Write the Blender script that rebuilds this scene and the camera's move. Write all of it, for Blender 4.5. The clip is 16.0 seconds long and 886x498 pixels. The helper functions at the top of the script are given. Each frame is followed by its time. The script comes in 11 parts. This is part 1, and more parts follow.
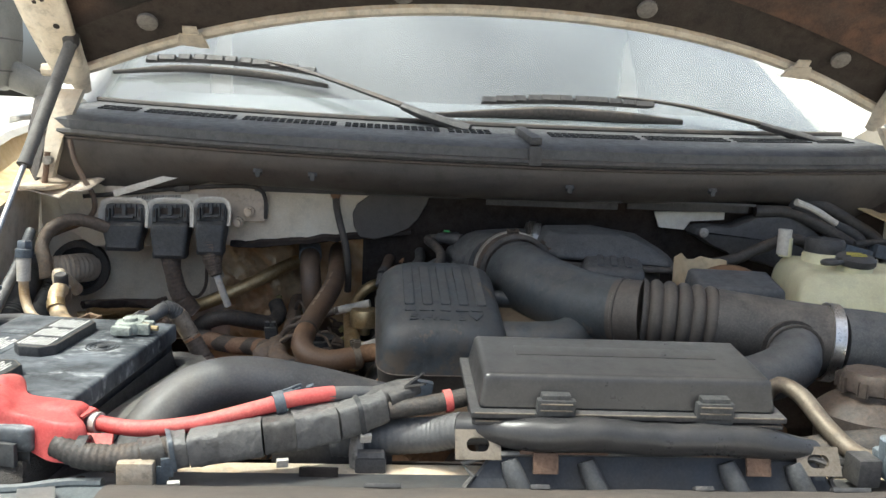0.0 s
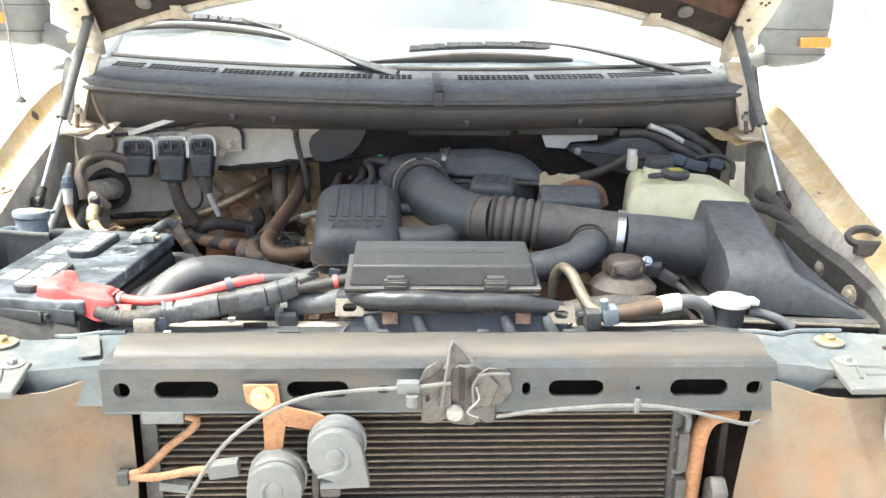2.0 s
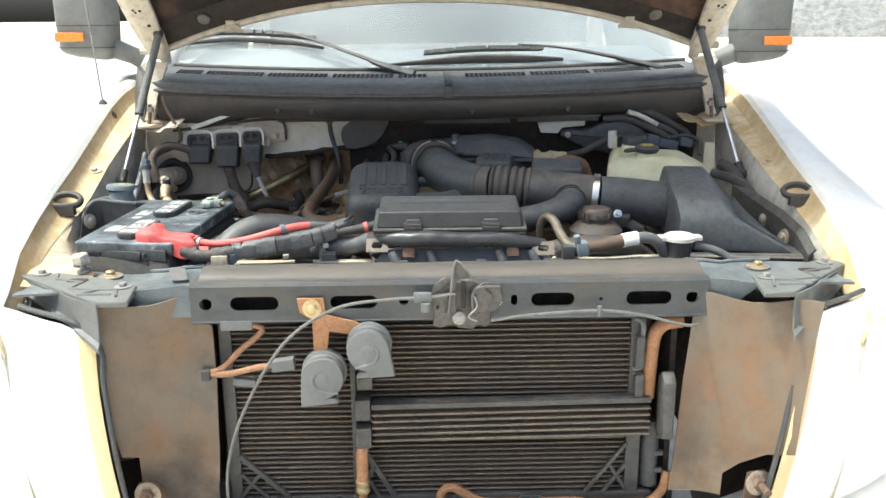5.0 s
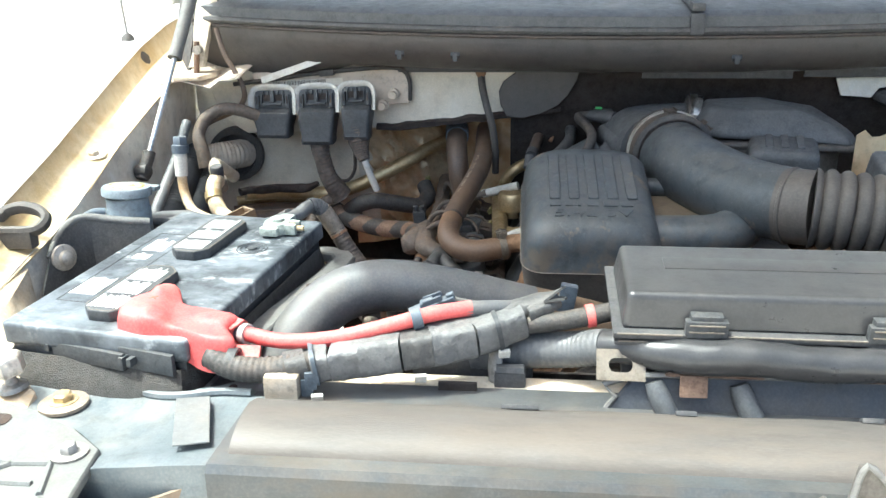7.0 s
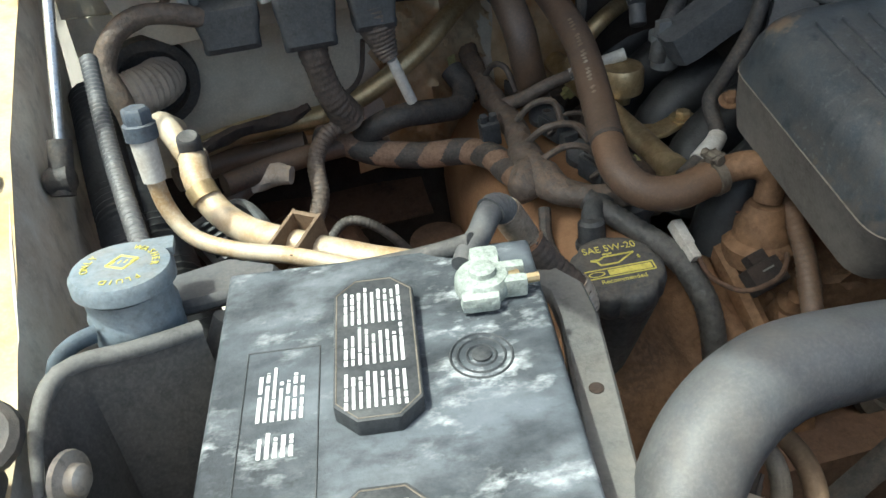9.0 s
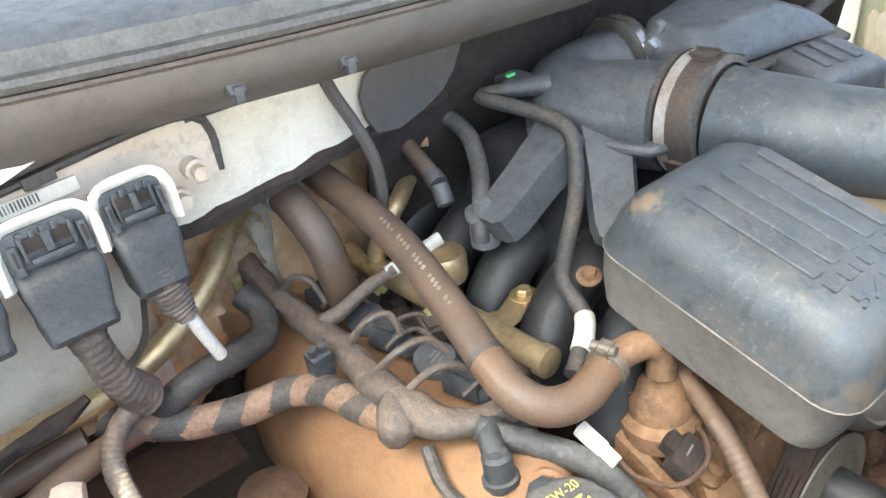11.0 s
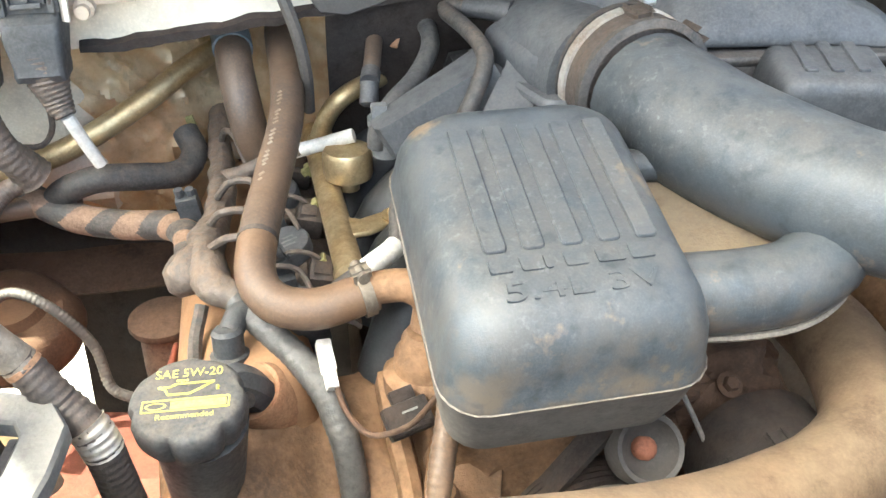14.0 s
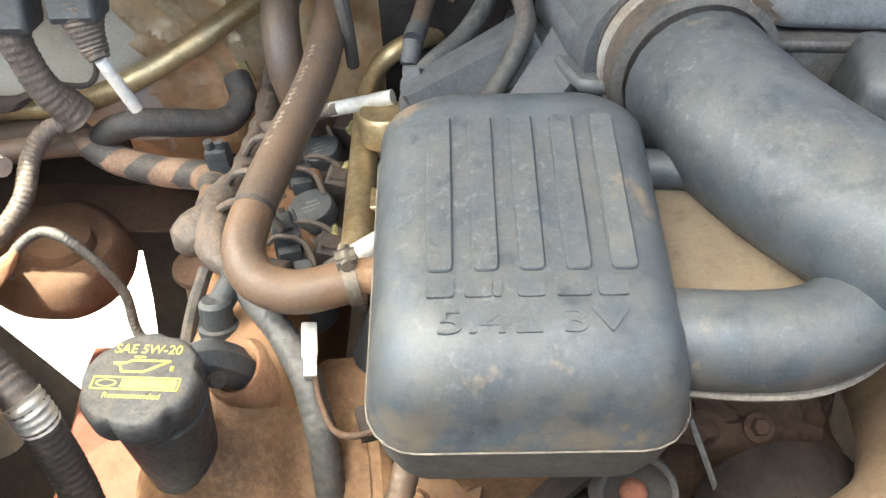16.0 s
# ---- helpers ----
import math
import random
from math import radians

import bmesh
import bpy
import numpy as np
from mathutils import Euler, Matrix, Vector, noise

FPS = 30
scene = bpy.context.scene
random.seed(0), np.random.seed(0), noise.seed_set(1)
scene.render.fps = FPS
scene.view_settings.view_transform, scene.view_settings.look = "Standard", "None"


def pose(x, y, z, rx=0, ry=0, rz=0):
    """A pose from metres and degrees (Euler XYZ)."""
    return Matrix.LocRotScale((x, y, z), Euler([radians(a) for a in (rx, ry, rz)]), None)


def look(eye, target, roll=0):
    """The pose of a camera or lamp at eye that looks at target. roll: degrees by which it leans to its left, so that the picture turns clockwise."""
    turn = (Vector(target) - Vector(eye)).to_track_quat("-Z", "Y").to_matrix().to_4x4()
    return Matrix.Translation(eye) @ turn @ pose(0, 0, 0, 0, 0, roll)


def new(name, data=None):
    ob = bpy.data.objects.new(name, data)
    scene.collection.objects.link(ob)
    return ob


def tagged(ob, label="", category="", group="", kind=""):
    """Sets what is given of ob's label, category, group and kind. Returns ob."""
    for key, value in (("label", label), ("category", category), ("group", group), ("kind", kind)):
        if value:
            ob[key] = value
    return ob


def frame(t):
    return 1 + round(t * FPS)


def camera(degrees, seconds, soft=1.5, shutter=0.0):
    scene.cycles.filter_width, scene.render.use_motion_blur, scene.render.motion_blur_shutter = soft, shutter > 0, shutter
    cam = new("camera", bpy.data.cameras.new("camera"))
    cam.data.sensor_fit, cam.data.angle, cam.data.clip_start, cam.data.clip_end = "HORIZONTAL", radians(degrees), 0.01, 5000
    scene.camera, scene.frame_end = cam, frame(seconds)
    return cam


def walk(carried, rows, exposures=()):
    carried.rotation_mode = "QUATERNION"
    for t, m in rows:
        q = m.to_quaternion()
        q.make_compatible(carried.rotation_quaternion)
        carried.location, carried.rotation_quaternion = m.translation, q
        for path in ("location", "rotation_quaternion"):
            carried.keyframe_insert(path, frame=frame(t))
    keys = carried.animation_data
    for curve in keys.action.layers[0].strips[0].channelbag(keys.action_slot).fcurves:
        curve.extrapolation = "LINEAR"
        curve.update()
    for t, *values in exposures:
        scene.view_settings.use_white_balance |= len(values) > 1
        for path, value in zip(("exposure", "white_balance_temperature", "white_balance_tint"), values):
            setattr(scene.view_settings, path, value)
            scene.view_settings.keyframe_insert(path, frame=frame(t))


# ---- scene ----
cam = camera(55.2, 16.0)
PATH = [
    (0, (-0.206, -0.543, 1.359), (-0.037, 1.425, 1.05), 2.7),
    (0.5, (-0.127, -0.532, 1.411), (0.014, 1.431, 1.054), 1.7),
    (1, (-0.149, -0.665, 1.472), (-0.056, 1.308, 1.16), -1.5),
    (1.5, (-0.122, -0.839, 1.526), (0.003, 1.1, 1.056), 1.4),
    (2, (-0.033, -0.989, 1.511), (0.063, 0.924, 0.934), 1.0),
    (2.5, (-0.024, -1.195, 1.502), (0.01, 0.699, 0.861), 1.4),
    (3, (-0.057, -1.413, 1.475), (-0.012, 0.472, 0.81), 0.6),
    (3.5, (-0.037, -1.468, 1.494), (0.013, 0.431, 0.87), 0.1),
    (4, (-0.04, -1.446, 1.494), (0.004, 0.474, 0.935), -0.3),
    (4.2, (-0.043, -1.435, 1.493), (-0.001, 0.486, 0.94), -0.5),
    (6.3, (0.047, -0.895, 1.389), (0.018, 1.045, 0.904), 1.0),
    (6.5, (-0.022, -0.776, 1.372), (-0.131, 1.146, 0.831), 1.0),
    (7, (-0.186, -0.491, 1.405), (-0.387, 1.385, 0.742), -0.8),
    (7.5, (-0.298, -0.273, 1.394), (-0.586, 1.512, 0.539), -2.2),
    (8, (-0.334, -0.161, 1.386), (-0.714, 1.488, 0.32), -2.8),
    (8.5, (-0.456, -0.064, 1.372), (-0.546, 1.569, 0.221), -2.5),
    (9, (-0.569, 0.035, 1.404), (-0.267, 1.656, 0.273), -6.0),
    (9.5, (-0.595, 0.114, 1.425), (-0.244, 1.805, 0.416), -8.4),
    (10, (-0.627, 0.202, 1.447), (0.102, 1.784, 0.464), -6.3),
    (10.2, (-0.627, 0.22, 1.45), (0.204, 1.755, 0.474), -6.7),
    (12.3, (-0.59, 0.26, 1.439), (0.471, 1.581, 0.377), -6.6),
    (12.5, (-0.588, 0.231, 1.448), (0.432, 1.576, 0.374), -6.0),
    (13, (-0.478, 0.134, 1.433), (0.027, 1.788, 0.427), -6.8),
    (13.5, (-0.339, 0.073, 1.399), (-0.035, 1.777, 0.397), -1.0),
    (14, (-0.26, 0.091, 1.38), (0.058, 1.758, 0.322), -0.1),
    (14.5, (-0.172, 0.16, 1.372), (0.042, 1.817, 0.272), 1.5),
    (15, (-0.15, 0.199, 1.36), (-0.087, 1.815, 0.183), 1.9),
    (15.5, (-0.146, 0.202, 1.358), (-0.16, 1.795, 0.149), 0.8),
    (16, (-0.144, 0.155, 1.381), (-0.195, 1.762, 0.191), -1.7),
]
walk(cam, [(t, look(eye, target, roll)) for t, eye, target, roll in PATH],
     exposures=[(0.0, 1.02, 6050, -2), (0.5, 1.82, 6050, 4), (1.0, 1.99, 6050, 4), (1.5, 2.04, 6000, -2), (2.0, 1.98, 5950, -3), (2.5, 2.0, 5900, -2), (3.0, 1.85, 5900, -3), (3.5, 1.05, 5900, -3), (4.2, 1.02, 5900, -3), (6.3, 1.67, 5800, -5), (6.5, 1.77, 5800, -5), (7.0, 2.0, 5700, -6), (7.5, 1.85, 5750, -6), (8.0, 1.52, 5750, -8),
                (8.5, 1.25, 5800, -8), (9.0, 1.17, 5800, -8), (9.5, 1.84, 5900, -6), (10.0, 2.75, 5900, -5), (10.2, 2.9, 5900, -5), (12.3, 3.55, 5850, -5), (12.5, 3.55, 5800, -5), (13.0, 3.7, 6050, -5), (13.5, 3.67, 6250, -6), (15.0, 3.42, 6350, -6), (16.0, 3.42, 6350, -6)])


# ---- world, sun, exposure ----
SUN_EL, SUN_AZ = 68.0, 262.0   # degrees above the horizon; clockwise from +y
world = bpy.data.worlds.new("sky")
scene.world = world
world.use_nodes = True
wn = world.node_tree
sky = wn.nodes.new("ShaderNodeTexSky")
sky.sky_type = "NISHITA"
sky.sun_disc = False
sky.sun_elevation = radians(SUN_EL)
sky.sun_rotation = radians(SUN_AZ)
sky.air_density, sky.dust_density, sky.ozone_density = 0.5, 7.0, 0.3
wn.links.new(sky.outputs["Color"], wn.nodes["Background"].inputs["Color"])
wn.nodes["Background"].inputs["Strength"].default_value = 0.15
sun = new("sun", bpy.data.lights.new("sun", "SUN"))
sun.data.energy, sun.data.angle, sun.data.color = 2.0, radians(0.6), (1.0, 0.95, 0.87)
_a, _e = radians(SUN_AZ), radians(SUN_EL)
SUN_DIR = Vector((math.sin(_a) * math.cos(_e), math.cos(_a) * math.cos(_e), math.sin(_e)))
sun.matrix_world = look(SUN_DIR * 20, (0, 0, 0))


# ---- materials ----
def pbr(name, base, second=None, scale=18.0, rough=(0.45, 0.65), metal=0.0, dust=None, bump=0.15, fine=420.0, coat=0.0, spec=0.5, trans=0.0, stretch=None, dirt=0.8):
    """Two-scale surface: base and second colour mixed by noise, dust=(colour, amount) settled in patches and on faces that look up."""
    m = bpy.data.materials.new(name)
    m.use_nodes = True
    nt = m.node_tree
    n, l = nt.nodes, nt.links
    b = n["Principled BSDF"]
    geo = n.new("ShaderNodeNewGeometry")
    pos = geo.outputs["Position"]
    if stretch:
        mp = n.new("ShaderNodeMapping")
        mp.inputs["Scale"].default_value = stretch
        l.new(pos, mp.inputs["Vector"])
        pos = mp.outputs["Vector"]

    def noise_tex(sc, detail=4.0, r=0.6):
        t = n.new("ShaderNodeTexNoise")
        t.inputs["Scale"].default_value = sc
        t.inputs["Detail"].default_value = detail
        t.inputs["Roughness"].default_value = r
        l.new(pos, t.inputs["Vector"])
        return t.outputs["Fac"]

    def ramp(src, a, bb):
        r = n.new("ShaderNodeMapRange")
        r.inputs["From Min"].default_value, r.inputs["From Max"].default_value = a, bb
        l.new(src, r.inputs["Value"])
        return r.outputs["Result"]

    def mix(f, a, bb):
        x = n.new("ShaderNodeMix")
        x.data_type = "RGBA"
        l.new(f, x.inputs["Factor"])
        for s, v in (("A", a), ("B", bb)):
            k = [i for i in x.inputs if i.name == s and i.type == "RGBA"][0]
            if isinstance(v, tuple):
                k.default_value = (*v, 1)
            else:
                l.new(v, k)
        return [o for o in x.outputs if o.type == "RGBA"][0]

    def mul(a, bb):
        x = n.new("ShaderNodeMath")
        x.operation = "MULTIPLY"
        for k, v in zip(x.inputs, (a, bb)):
            if isinstance(v, float):
                k.default_value = v
            else:
                l.new(v, k)
        return x.outputs[0]

    big, small = noise_tex(scale), noise_tex(fine, 3.0)
    second = second or tuple(c * 0.72 for c in base)
    col = mix(ramp(big, 0.38, 0.66), base, second)
    col = mix(mul(ramp(small, 0.45, 0.8), 0.5), col, tuple(min(1, c * 1.35 + 0.01) for c in base))
    grime = noise_tex(scale * 5.5, 8.0, 0.72)
    col = mix(mul(ramp(grime, 0.5, 0.66), 0.7 * dirt), col, tuple(c * 0.38 for c in base))
    col = mix(mul(ramp(grime, 0.46, 0.30), 0.40 * dirt), col, tuple(min(0.9, c * 1.45 + 0.02) for c in base))
    rg = n.new("ShaderNodeMapRange")
    rg.inputs["To Min"].default_value, rg.inputs["To Max"].default_value = rough
    l.new(big, rg.inputs["Value"])
    ra = n.new("ShaderNodeMath")
    ra.operation, ra.use_clamp = "MULTIPLY_ADD", True
    l.new(ramp(grime, 0.35, 0.68), ra.inputs[0])
    ra.inputs[1].default_value = 0.28 * dirt
    l.new(rg.outputs["Result"], ra.inputs[2])
    r_out = ra.outputs[0]
    if dust:
        patch = noise_tex(scale * 0.8, 6.0, 0.68)
        sep = n.new("ShaderNodeSeparateXYZ")
        l.new(geo.outputs["Normal"], sep.inputs[0])
        up = ramp(sep.outputs["Z"], -0.3, 0.9)
        speck = noise_tex(scale * 4.0, 9.0, 0.75)
        f = mul(mul(mul(ramp(patch, 0.32, 0.62), up), ramp(speck, 0.36, 0.60)), float(dust[1]) * 1.35)
        fmul = n.new("ShaderNodeMath")
        fmul.operation, fmul.use_clamp = "ADD", True
        l.new(f, fmul.inputs[0])
        l.new(mul(ramp(small, 0.4, 0.75), float(dust[1]) * 0.3), fmul.inputs[1])
        f = fmul.outputs[0]
        col = mix(f, col, dust[0])
        rr = n.new("ShaderNodeMix")
        l.new(f, rr.inputs[0])
        l.new(r_out, rr.inputs[2])
        rr.inputs[3].default_value = 0.85
        r_out = rr.outputs[0]
    l.new(col, b.inputs["Base Color"])
    l.new(r_out, b.inputs["Roughness"])
    b.inputs["Metallic"].default_value = metal
    b.inputs["Coat Weight"].default_value = coat
    b.inputs["Coat Roughness"].default_value = 0.12
    b.inputs["Specular IOR Level"].default_value = spec
    if trans:
        b.inputs["Subsurface Weight"].default_value = trans
        b.inputs["Subsurface Radius"].default_value = (0.02, 0.018, 0.012)
    bp = n.new("ShaderNodeBump")
    bp.inputs["Strength"].default_value = bump
    bp.inputs["Distance"].default_value = 0.002
    l.new(small, bp.inputs["Height"])
    l.new(bp.outputs["Normal"], b.inputs["Normal"])
    return m


TAN = (0.36, 0.24, 0.14)
ORANGE = (0.44, 0.23, 0.10)
CREAM = pbr("cream_paint", (0.83, 0.815, 0.77), (0.81, 0.78, 0.71), 3.0, (0.3, 0.45), coat=0.4, bump=0.03, dust=((0.62, 0.50, 0.34), 0.15), dirt=0.25)
CREAM_DUSTY = pbr("dusty_cream_paint", (0.62, 0.57, 0.48), (0.52, 0.44, 0.33), 9.0, (0.5, 0.75), bump=0.1, dust=((0.50, 0.33, 0.17), 0.7))
PANEL = pbr("dusty_inner_panel", (0.726, 0.704, 0.638), (0.572, 0.506, 0.418), 6.0, (0.5, 0.75), bump=0.1, dust=(TAN, 0.4))
PANEL_WHITE = pbr("clean_inner_panel", (0.82, 0.80, 0.74), (0.76, 0.70, 0.60), 7.0, (0.45, 0.65), bump=0.06, dirt=0.25)
PLUG = pbr("plug_plastic", (0.049, 0.053, 0.058), (0.032, 0.035, 0.039), 30.0, (0.35, 0.5), dust=((0.162, 0.142, 0.121), 0.3), bump=0.2)
PLASTIC = pbr("black_plastic", (0.050, 0.050, 0.053), (0.034, 0.034, 0.036), 14.0, (0.34, 0.5), dust=((0.238, 0.217, 0.196), 0.28), bump=0.2)
PLASTIC_GREY = pbr("weathered_plastic", (0.070, 0.074, 0.080), (0.049, 0.052, 0.057), 12.0, (0.3, 0.44), dust=((0.261, 0.239, 0.217), 0.26), bump=0.2)
PLASTIC_DUST = pbr("dusty_plastic", (0.055, 0.054, 0.052), (0.038, 0.036, 0.036), 12.0, (0.34, 0.5), dust=((0.261, 0.225, 0.196), 0.40), bump=0.2)
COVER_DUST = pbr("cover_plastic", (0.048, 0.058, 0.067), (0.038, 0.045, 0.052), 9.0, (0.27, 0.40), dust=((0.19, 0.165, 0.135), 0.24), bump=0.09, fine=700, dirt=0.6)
RUBBER = pbr("black_rubber", (0.043, 0.042, 0.041), (0.028, 0.028, 0.028), 25.0, (0.42, 0.6), dust=((0.243, 0.182, 0.135), 0.36), bump=0.3)
RUBBER_BROWN = pbr("dusty_rubber", (0.122, 0.080, 0.053), (0.066, 0.056, 0.050), 11.0, (0.34, 0.5), dust=((0.22, 0.135, 0.08), 0.4), bump=0.2, dirt=0.4)
HOSE_GREY = pbr("grey_hose", (0.108, 0.112, 0.117), (0.079, 0.081, 0.084), 7.0, (0.28, 0.42), dust=((0.242, 0.204, 0.165), 0.32), bump=0.12, dirt=0.6)
TAPE = pbr("loom_tape", (0.060, 0.060, 0.060), (0.085, 0.082, 0.079), 30.0, (0.3, 0.52), dust=((0.19, 0.165, 0.14), 0.35), bump=1.0, fine=110)
TAPE_GREY = pbr("grey_cloth_tape", (0.135, 0.135, 0.134), (0.095, 0.094, 0.092), 34.0, (0.32, 0.5), dust=((0.25, 0.235, 0.215), 0.4), bump=1.0, fine=130, dirt=0.6)
CYAN = pbr("paint_dot", (0.45, 0.75, 0.68), None, 40.0, (0.5, 0.6), bump=0.1)
TAPE_BROWN = pbr("dusty_loom_tape", (0.106, 0.089, 0.075), (0.069, 0.060, 0.053), 30.0, (0.42, 0.6), dust=((0.29, 0.185, 0.118), 0.42), dirt=0.65, bump=0.9, fine=170)
DUSTED = pbr("dust_coated_metal", (0.222, 0.121, 0.060), (0.085, 0.052, 0.033), 17.0, (0.5, 0.8), bump=0.6, fine=200, dust=((0.27, 0.156, 0.08), 0.45), dirt=0.9)
DUSTED_DARK = pbr("dust_coated_iron", (0.098, 0.055, 0.035), (0.043, 0.027, 0.020), 14.0, (0.65, 0.85), bump=0.4, fine=240, dust=((0.194, 0.110, 0.062), 0.4))
# grime, and also the painted darkness of holes, slots and the pit
DARK = pbr("dark_grime_and_depth", (0.019, 0.016, 0.015), (0.035, 0.025, 0.020), 12.0, (0.7, 0.9), bump=0.3, dust=((0.100, 0.057, 0.035), 0.3))
PRIMER = pbr("red_primer", (0.22, 0.055, 0.03), (0.13, 0.04, 0.028), 9.0, (0.6, 0.8), bump=0.2, dust=((0.26, 0.10, 0.055), 0.3))
RUNNER = pbr("runner_plastic", (0.022, 0.024, 0.025), (0.031, 0.031, 0.034), 14.0, (0.3, 0.45), bump=0.2, dust=((0.112, 0.098, 0.084), 0.2))
ZINC = pbr("yellow_zinc", (0.60, 0.48, 0.28), (0.46, 0.33, 0.17), 25.0, (0.28, 0.42), metal=0.75, dust=((0.40, 0.27, 0.15), 0.25), bump=0.1, dirt=0.5)
ALU = pbr("dull_aluminium", (0.62, 0.58, 0.52), (0.52, 0.42, 0.30), 20.0, (0.35, 0.5), metal=0.7, bump=0.1, dust=((0.45, 0.30, 0.17), 0.35))
STEEL = pbr("worn_steel", (0.36, 0.35, 0.335), (0.27, 0.25, 0.225), 30.0, (0.35, 0.55), metal=0.6, bump=0.15, dust=((0.34, 0.29, 0.24), 0.35))
CHROME = pbr("bright_steel", (0.78, 0.77, 0.75), (0.62, 0.6, 0.57), 40.0, (0.18, 0.32), metal=1.0, bump=0.05)
RUST = pbr("rusty_steel", (0.20, 0.125, 0.085), (0.12, 0.082, 0.062), 40.0, (0.6, 0.8), metal=0.2, bump=0.35)
RUST_LIGHT = pbr("orange_painted_pipe", (0.40, 0.205, 0.10), (0.31, 0.15, 0.072), 30.0, (0.5, 0.7), bump=0.2)
BEAM = pbr("painted_beam", (0.058, 0.065, 0.071), (0.048, 0.052, 0.055), 5.0, (0.26, 0.42), dust=((0.176, 0.145, 0.114), 0.36), bump=0.1, dirt=0.4)
BEAM_BLUE = pbr("dark_painted_support", (0.085, 0.104, 0.116), (0.125, 0.138, 0.142), 6.0, (0.2, 0.36), spec=0.7, dust=((0.36, 0.33, 0.28), 0.3), bump=0.1)
FOAM = pbr("rolled_seal", (0.088, 0.079, 0.072), (0.112, 0.090, 0.072), 5.0, (0.42, 0.6), dust=((0.15, 0.118, 0.09), 0.3), bump=0.15, stretch=(0.5, 2, 2), dirt=0.4)
SHIELD = pbr("air_deflector", (0.145, 0.125, 0.100), (0.20, 0.118, 0.06), 3.8, (0.55, 0.75), dust=((0.23, 0.205, 0.17), 0.35), bump=0.12, dirt=0.4)
FIN = pbr("radiator_fins", (0.088, 0.062, 0.044), (0.112, 0.078, 0.054), 60.0, (0.6, 0.8), bump=0.6, fine=900)
TUBE_MAT = pbr("radiator_tube", (0.140, 0.117, 0.093), (0.178, 0.140, 0.106), 25.0, (0.45, 0.65), metal=0.2, bump=0.3)
HORN = pbr("horn_plastic", (0.140, 0.146, 0.147), (0.113, 0.117, 0.117), 9.0, (0.32, 0.46), dust=((0.270, 0.234, 0.198), 0.3), bump=0.08, dirt=0.4)
RED = pbr("red_plastic", (0.60, 0.085, 0.085), (0.52, 0.065, 0.068), 9.0, (0.38, 0.52), dust=((0.60, 0.36, 0.27), 0.4), bump=0.12, dirt=0.4)
COVER_SIDE = pbr("cover_side_plastic", (0.165, 0.15, 0.13), (0.125, 0.112, 0.095), 16.0, (0.5, 0.7), dust=((0.20, 0.165, 0.13), 0.4), bump=0.2, dirt=0.5)
# for worn lips, and for the painted glint on the fuse box lid
SEAM = pbr("worn_lip_and_glint", (0.20, 0.17, 0.135), (0.13, 0.11, 0.085), 40.0, (0.5, 0.7), bump=0.2)
BATTERY_LID = pbr("battery_vent_lid", (0.030, 0.032, 0.036), (0.042, 0.044, 0.047), 30.0, (0.3, 0.45), dust=((0.2, 0.2, 0.19), 0.22), bump=0.12)
PRINT = pbr("white_print", (0.80, 0.80, 0.76), (0.70, 0.70, 0.66), 60.0, (0.5, 0.6), bump=0.02, dirt=0.25)
YELLOW = pbr("yellow_print", (0.62, 0.54, 0.12), (0.54, 0.45, 0.10), 60.0, (0.5, 0.6), bump=0.02)
WHITE = pbr("white_plastic", (0.64, 0.62, 0.57), (0.52, 0.47, 0.40), 30.0, (0.4, 0.6), bump=0.08, dirt=0.4)
TANK = pbr("milky_plastic", (0.76, 0.73, 0.50), (0.70, 0.66, 0.42), 5.0, (0.4, 0.5), trans=0.35, bump=0.08, dust=((0.45, 0.33, 0.2), 0.2), dirt=0.3)
BLUE_GREY = pbr("blue_grey_plastic", (0.185, 0.225, 0.26), (0.15, 0.18, 0.205), 22.0, (0.35, 0.55), dust=((0.30, 0.26, 0.21), 0.3), bump=0.12)
CONN_BLUE = pbr("slate_connector", (0.085, 0.108, 0.135), (0.06, 0.075, 0.098), 30.0, (0.35, 0.5), dust=((0.25, 0.21, 0.17), 0.22), bump=0.1)
LINER = pbr("hood_liner", (0.068, 0.042, 0.030), (0.029, 0.021, 0.016), 2.2, (0.8, 0.95), bump=0.6, fine=260, dust=((0.090, 0.050, 0.032), 0.5))
BELLOWS = pbr("dusty_bellows_rubber", (0.074, 0.066, 0.059), (0.058, 0.053, 0.049), 12.0, (0.45, 0.6), dust=((0.180, 0.144, 0.114), 0.3), bump=0.2, dirt=0.4)
PIN = pbr("faded_push_pin", (0.20, 0.185, 0.165), (0.15, 0.135, 0.12), 40.0, (0.5, 0.7), bump=0.1)
LINER_RIM = pbr("pressed_liner_edge", (0.035, 0.028, 0.023), (0.05, 0.036, 0.028), 6.0, (0.7, 0.9), bump=0.4, fine=300)
LENS = pbr("hazed_lamp_lens", (0.80, 0.79, 0.76), (0.70, 0.68, 0.63), 5.0, (0.15, 0.3), coat=0.5, bump=0.02, dirt=0.25)
LENS_EDGE = pbr("yellowed_lamp_edge", (0.72, 0.58, 0.33), (0.62, 0.47, 0.24), 8.0, (0.25, 0.4), coat=0.3, bump=0.03, dirt=0.25)
MIRROR_GREY = pbr("weathered_mirror_plastic", (0.149, 0.153, 0.149), (0.117, 0.117, 0.108), 7.0, (0.45, 0.6), dust=((0.234, 0.207, 0.162), 0.3), bump=0.15, dirt=0.4)
AMBER = pbr("amber_lens", (0.75, 0.23, 0.03), (0.68, 0.19, 0.03), 20.0, (0.2, 0.3), bump=0.02, dirt=0.25)
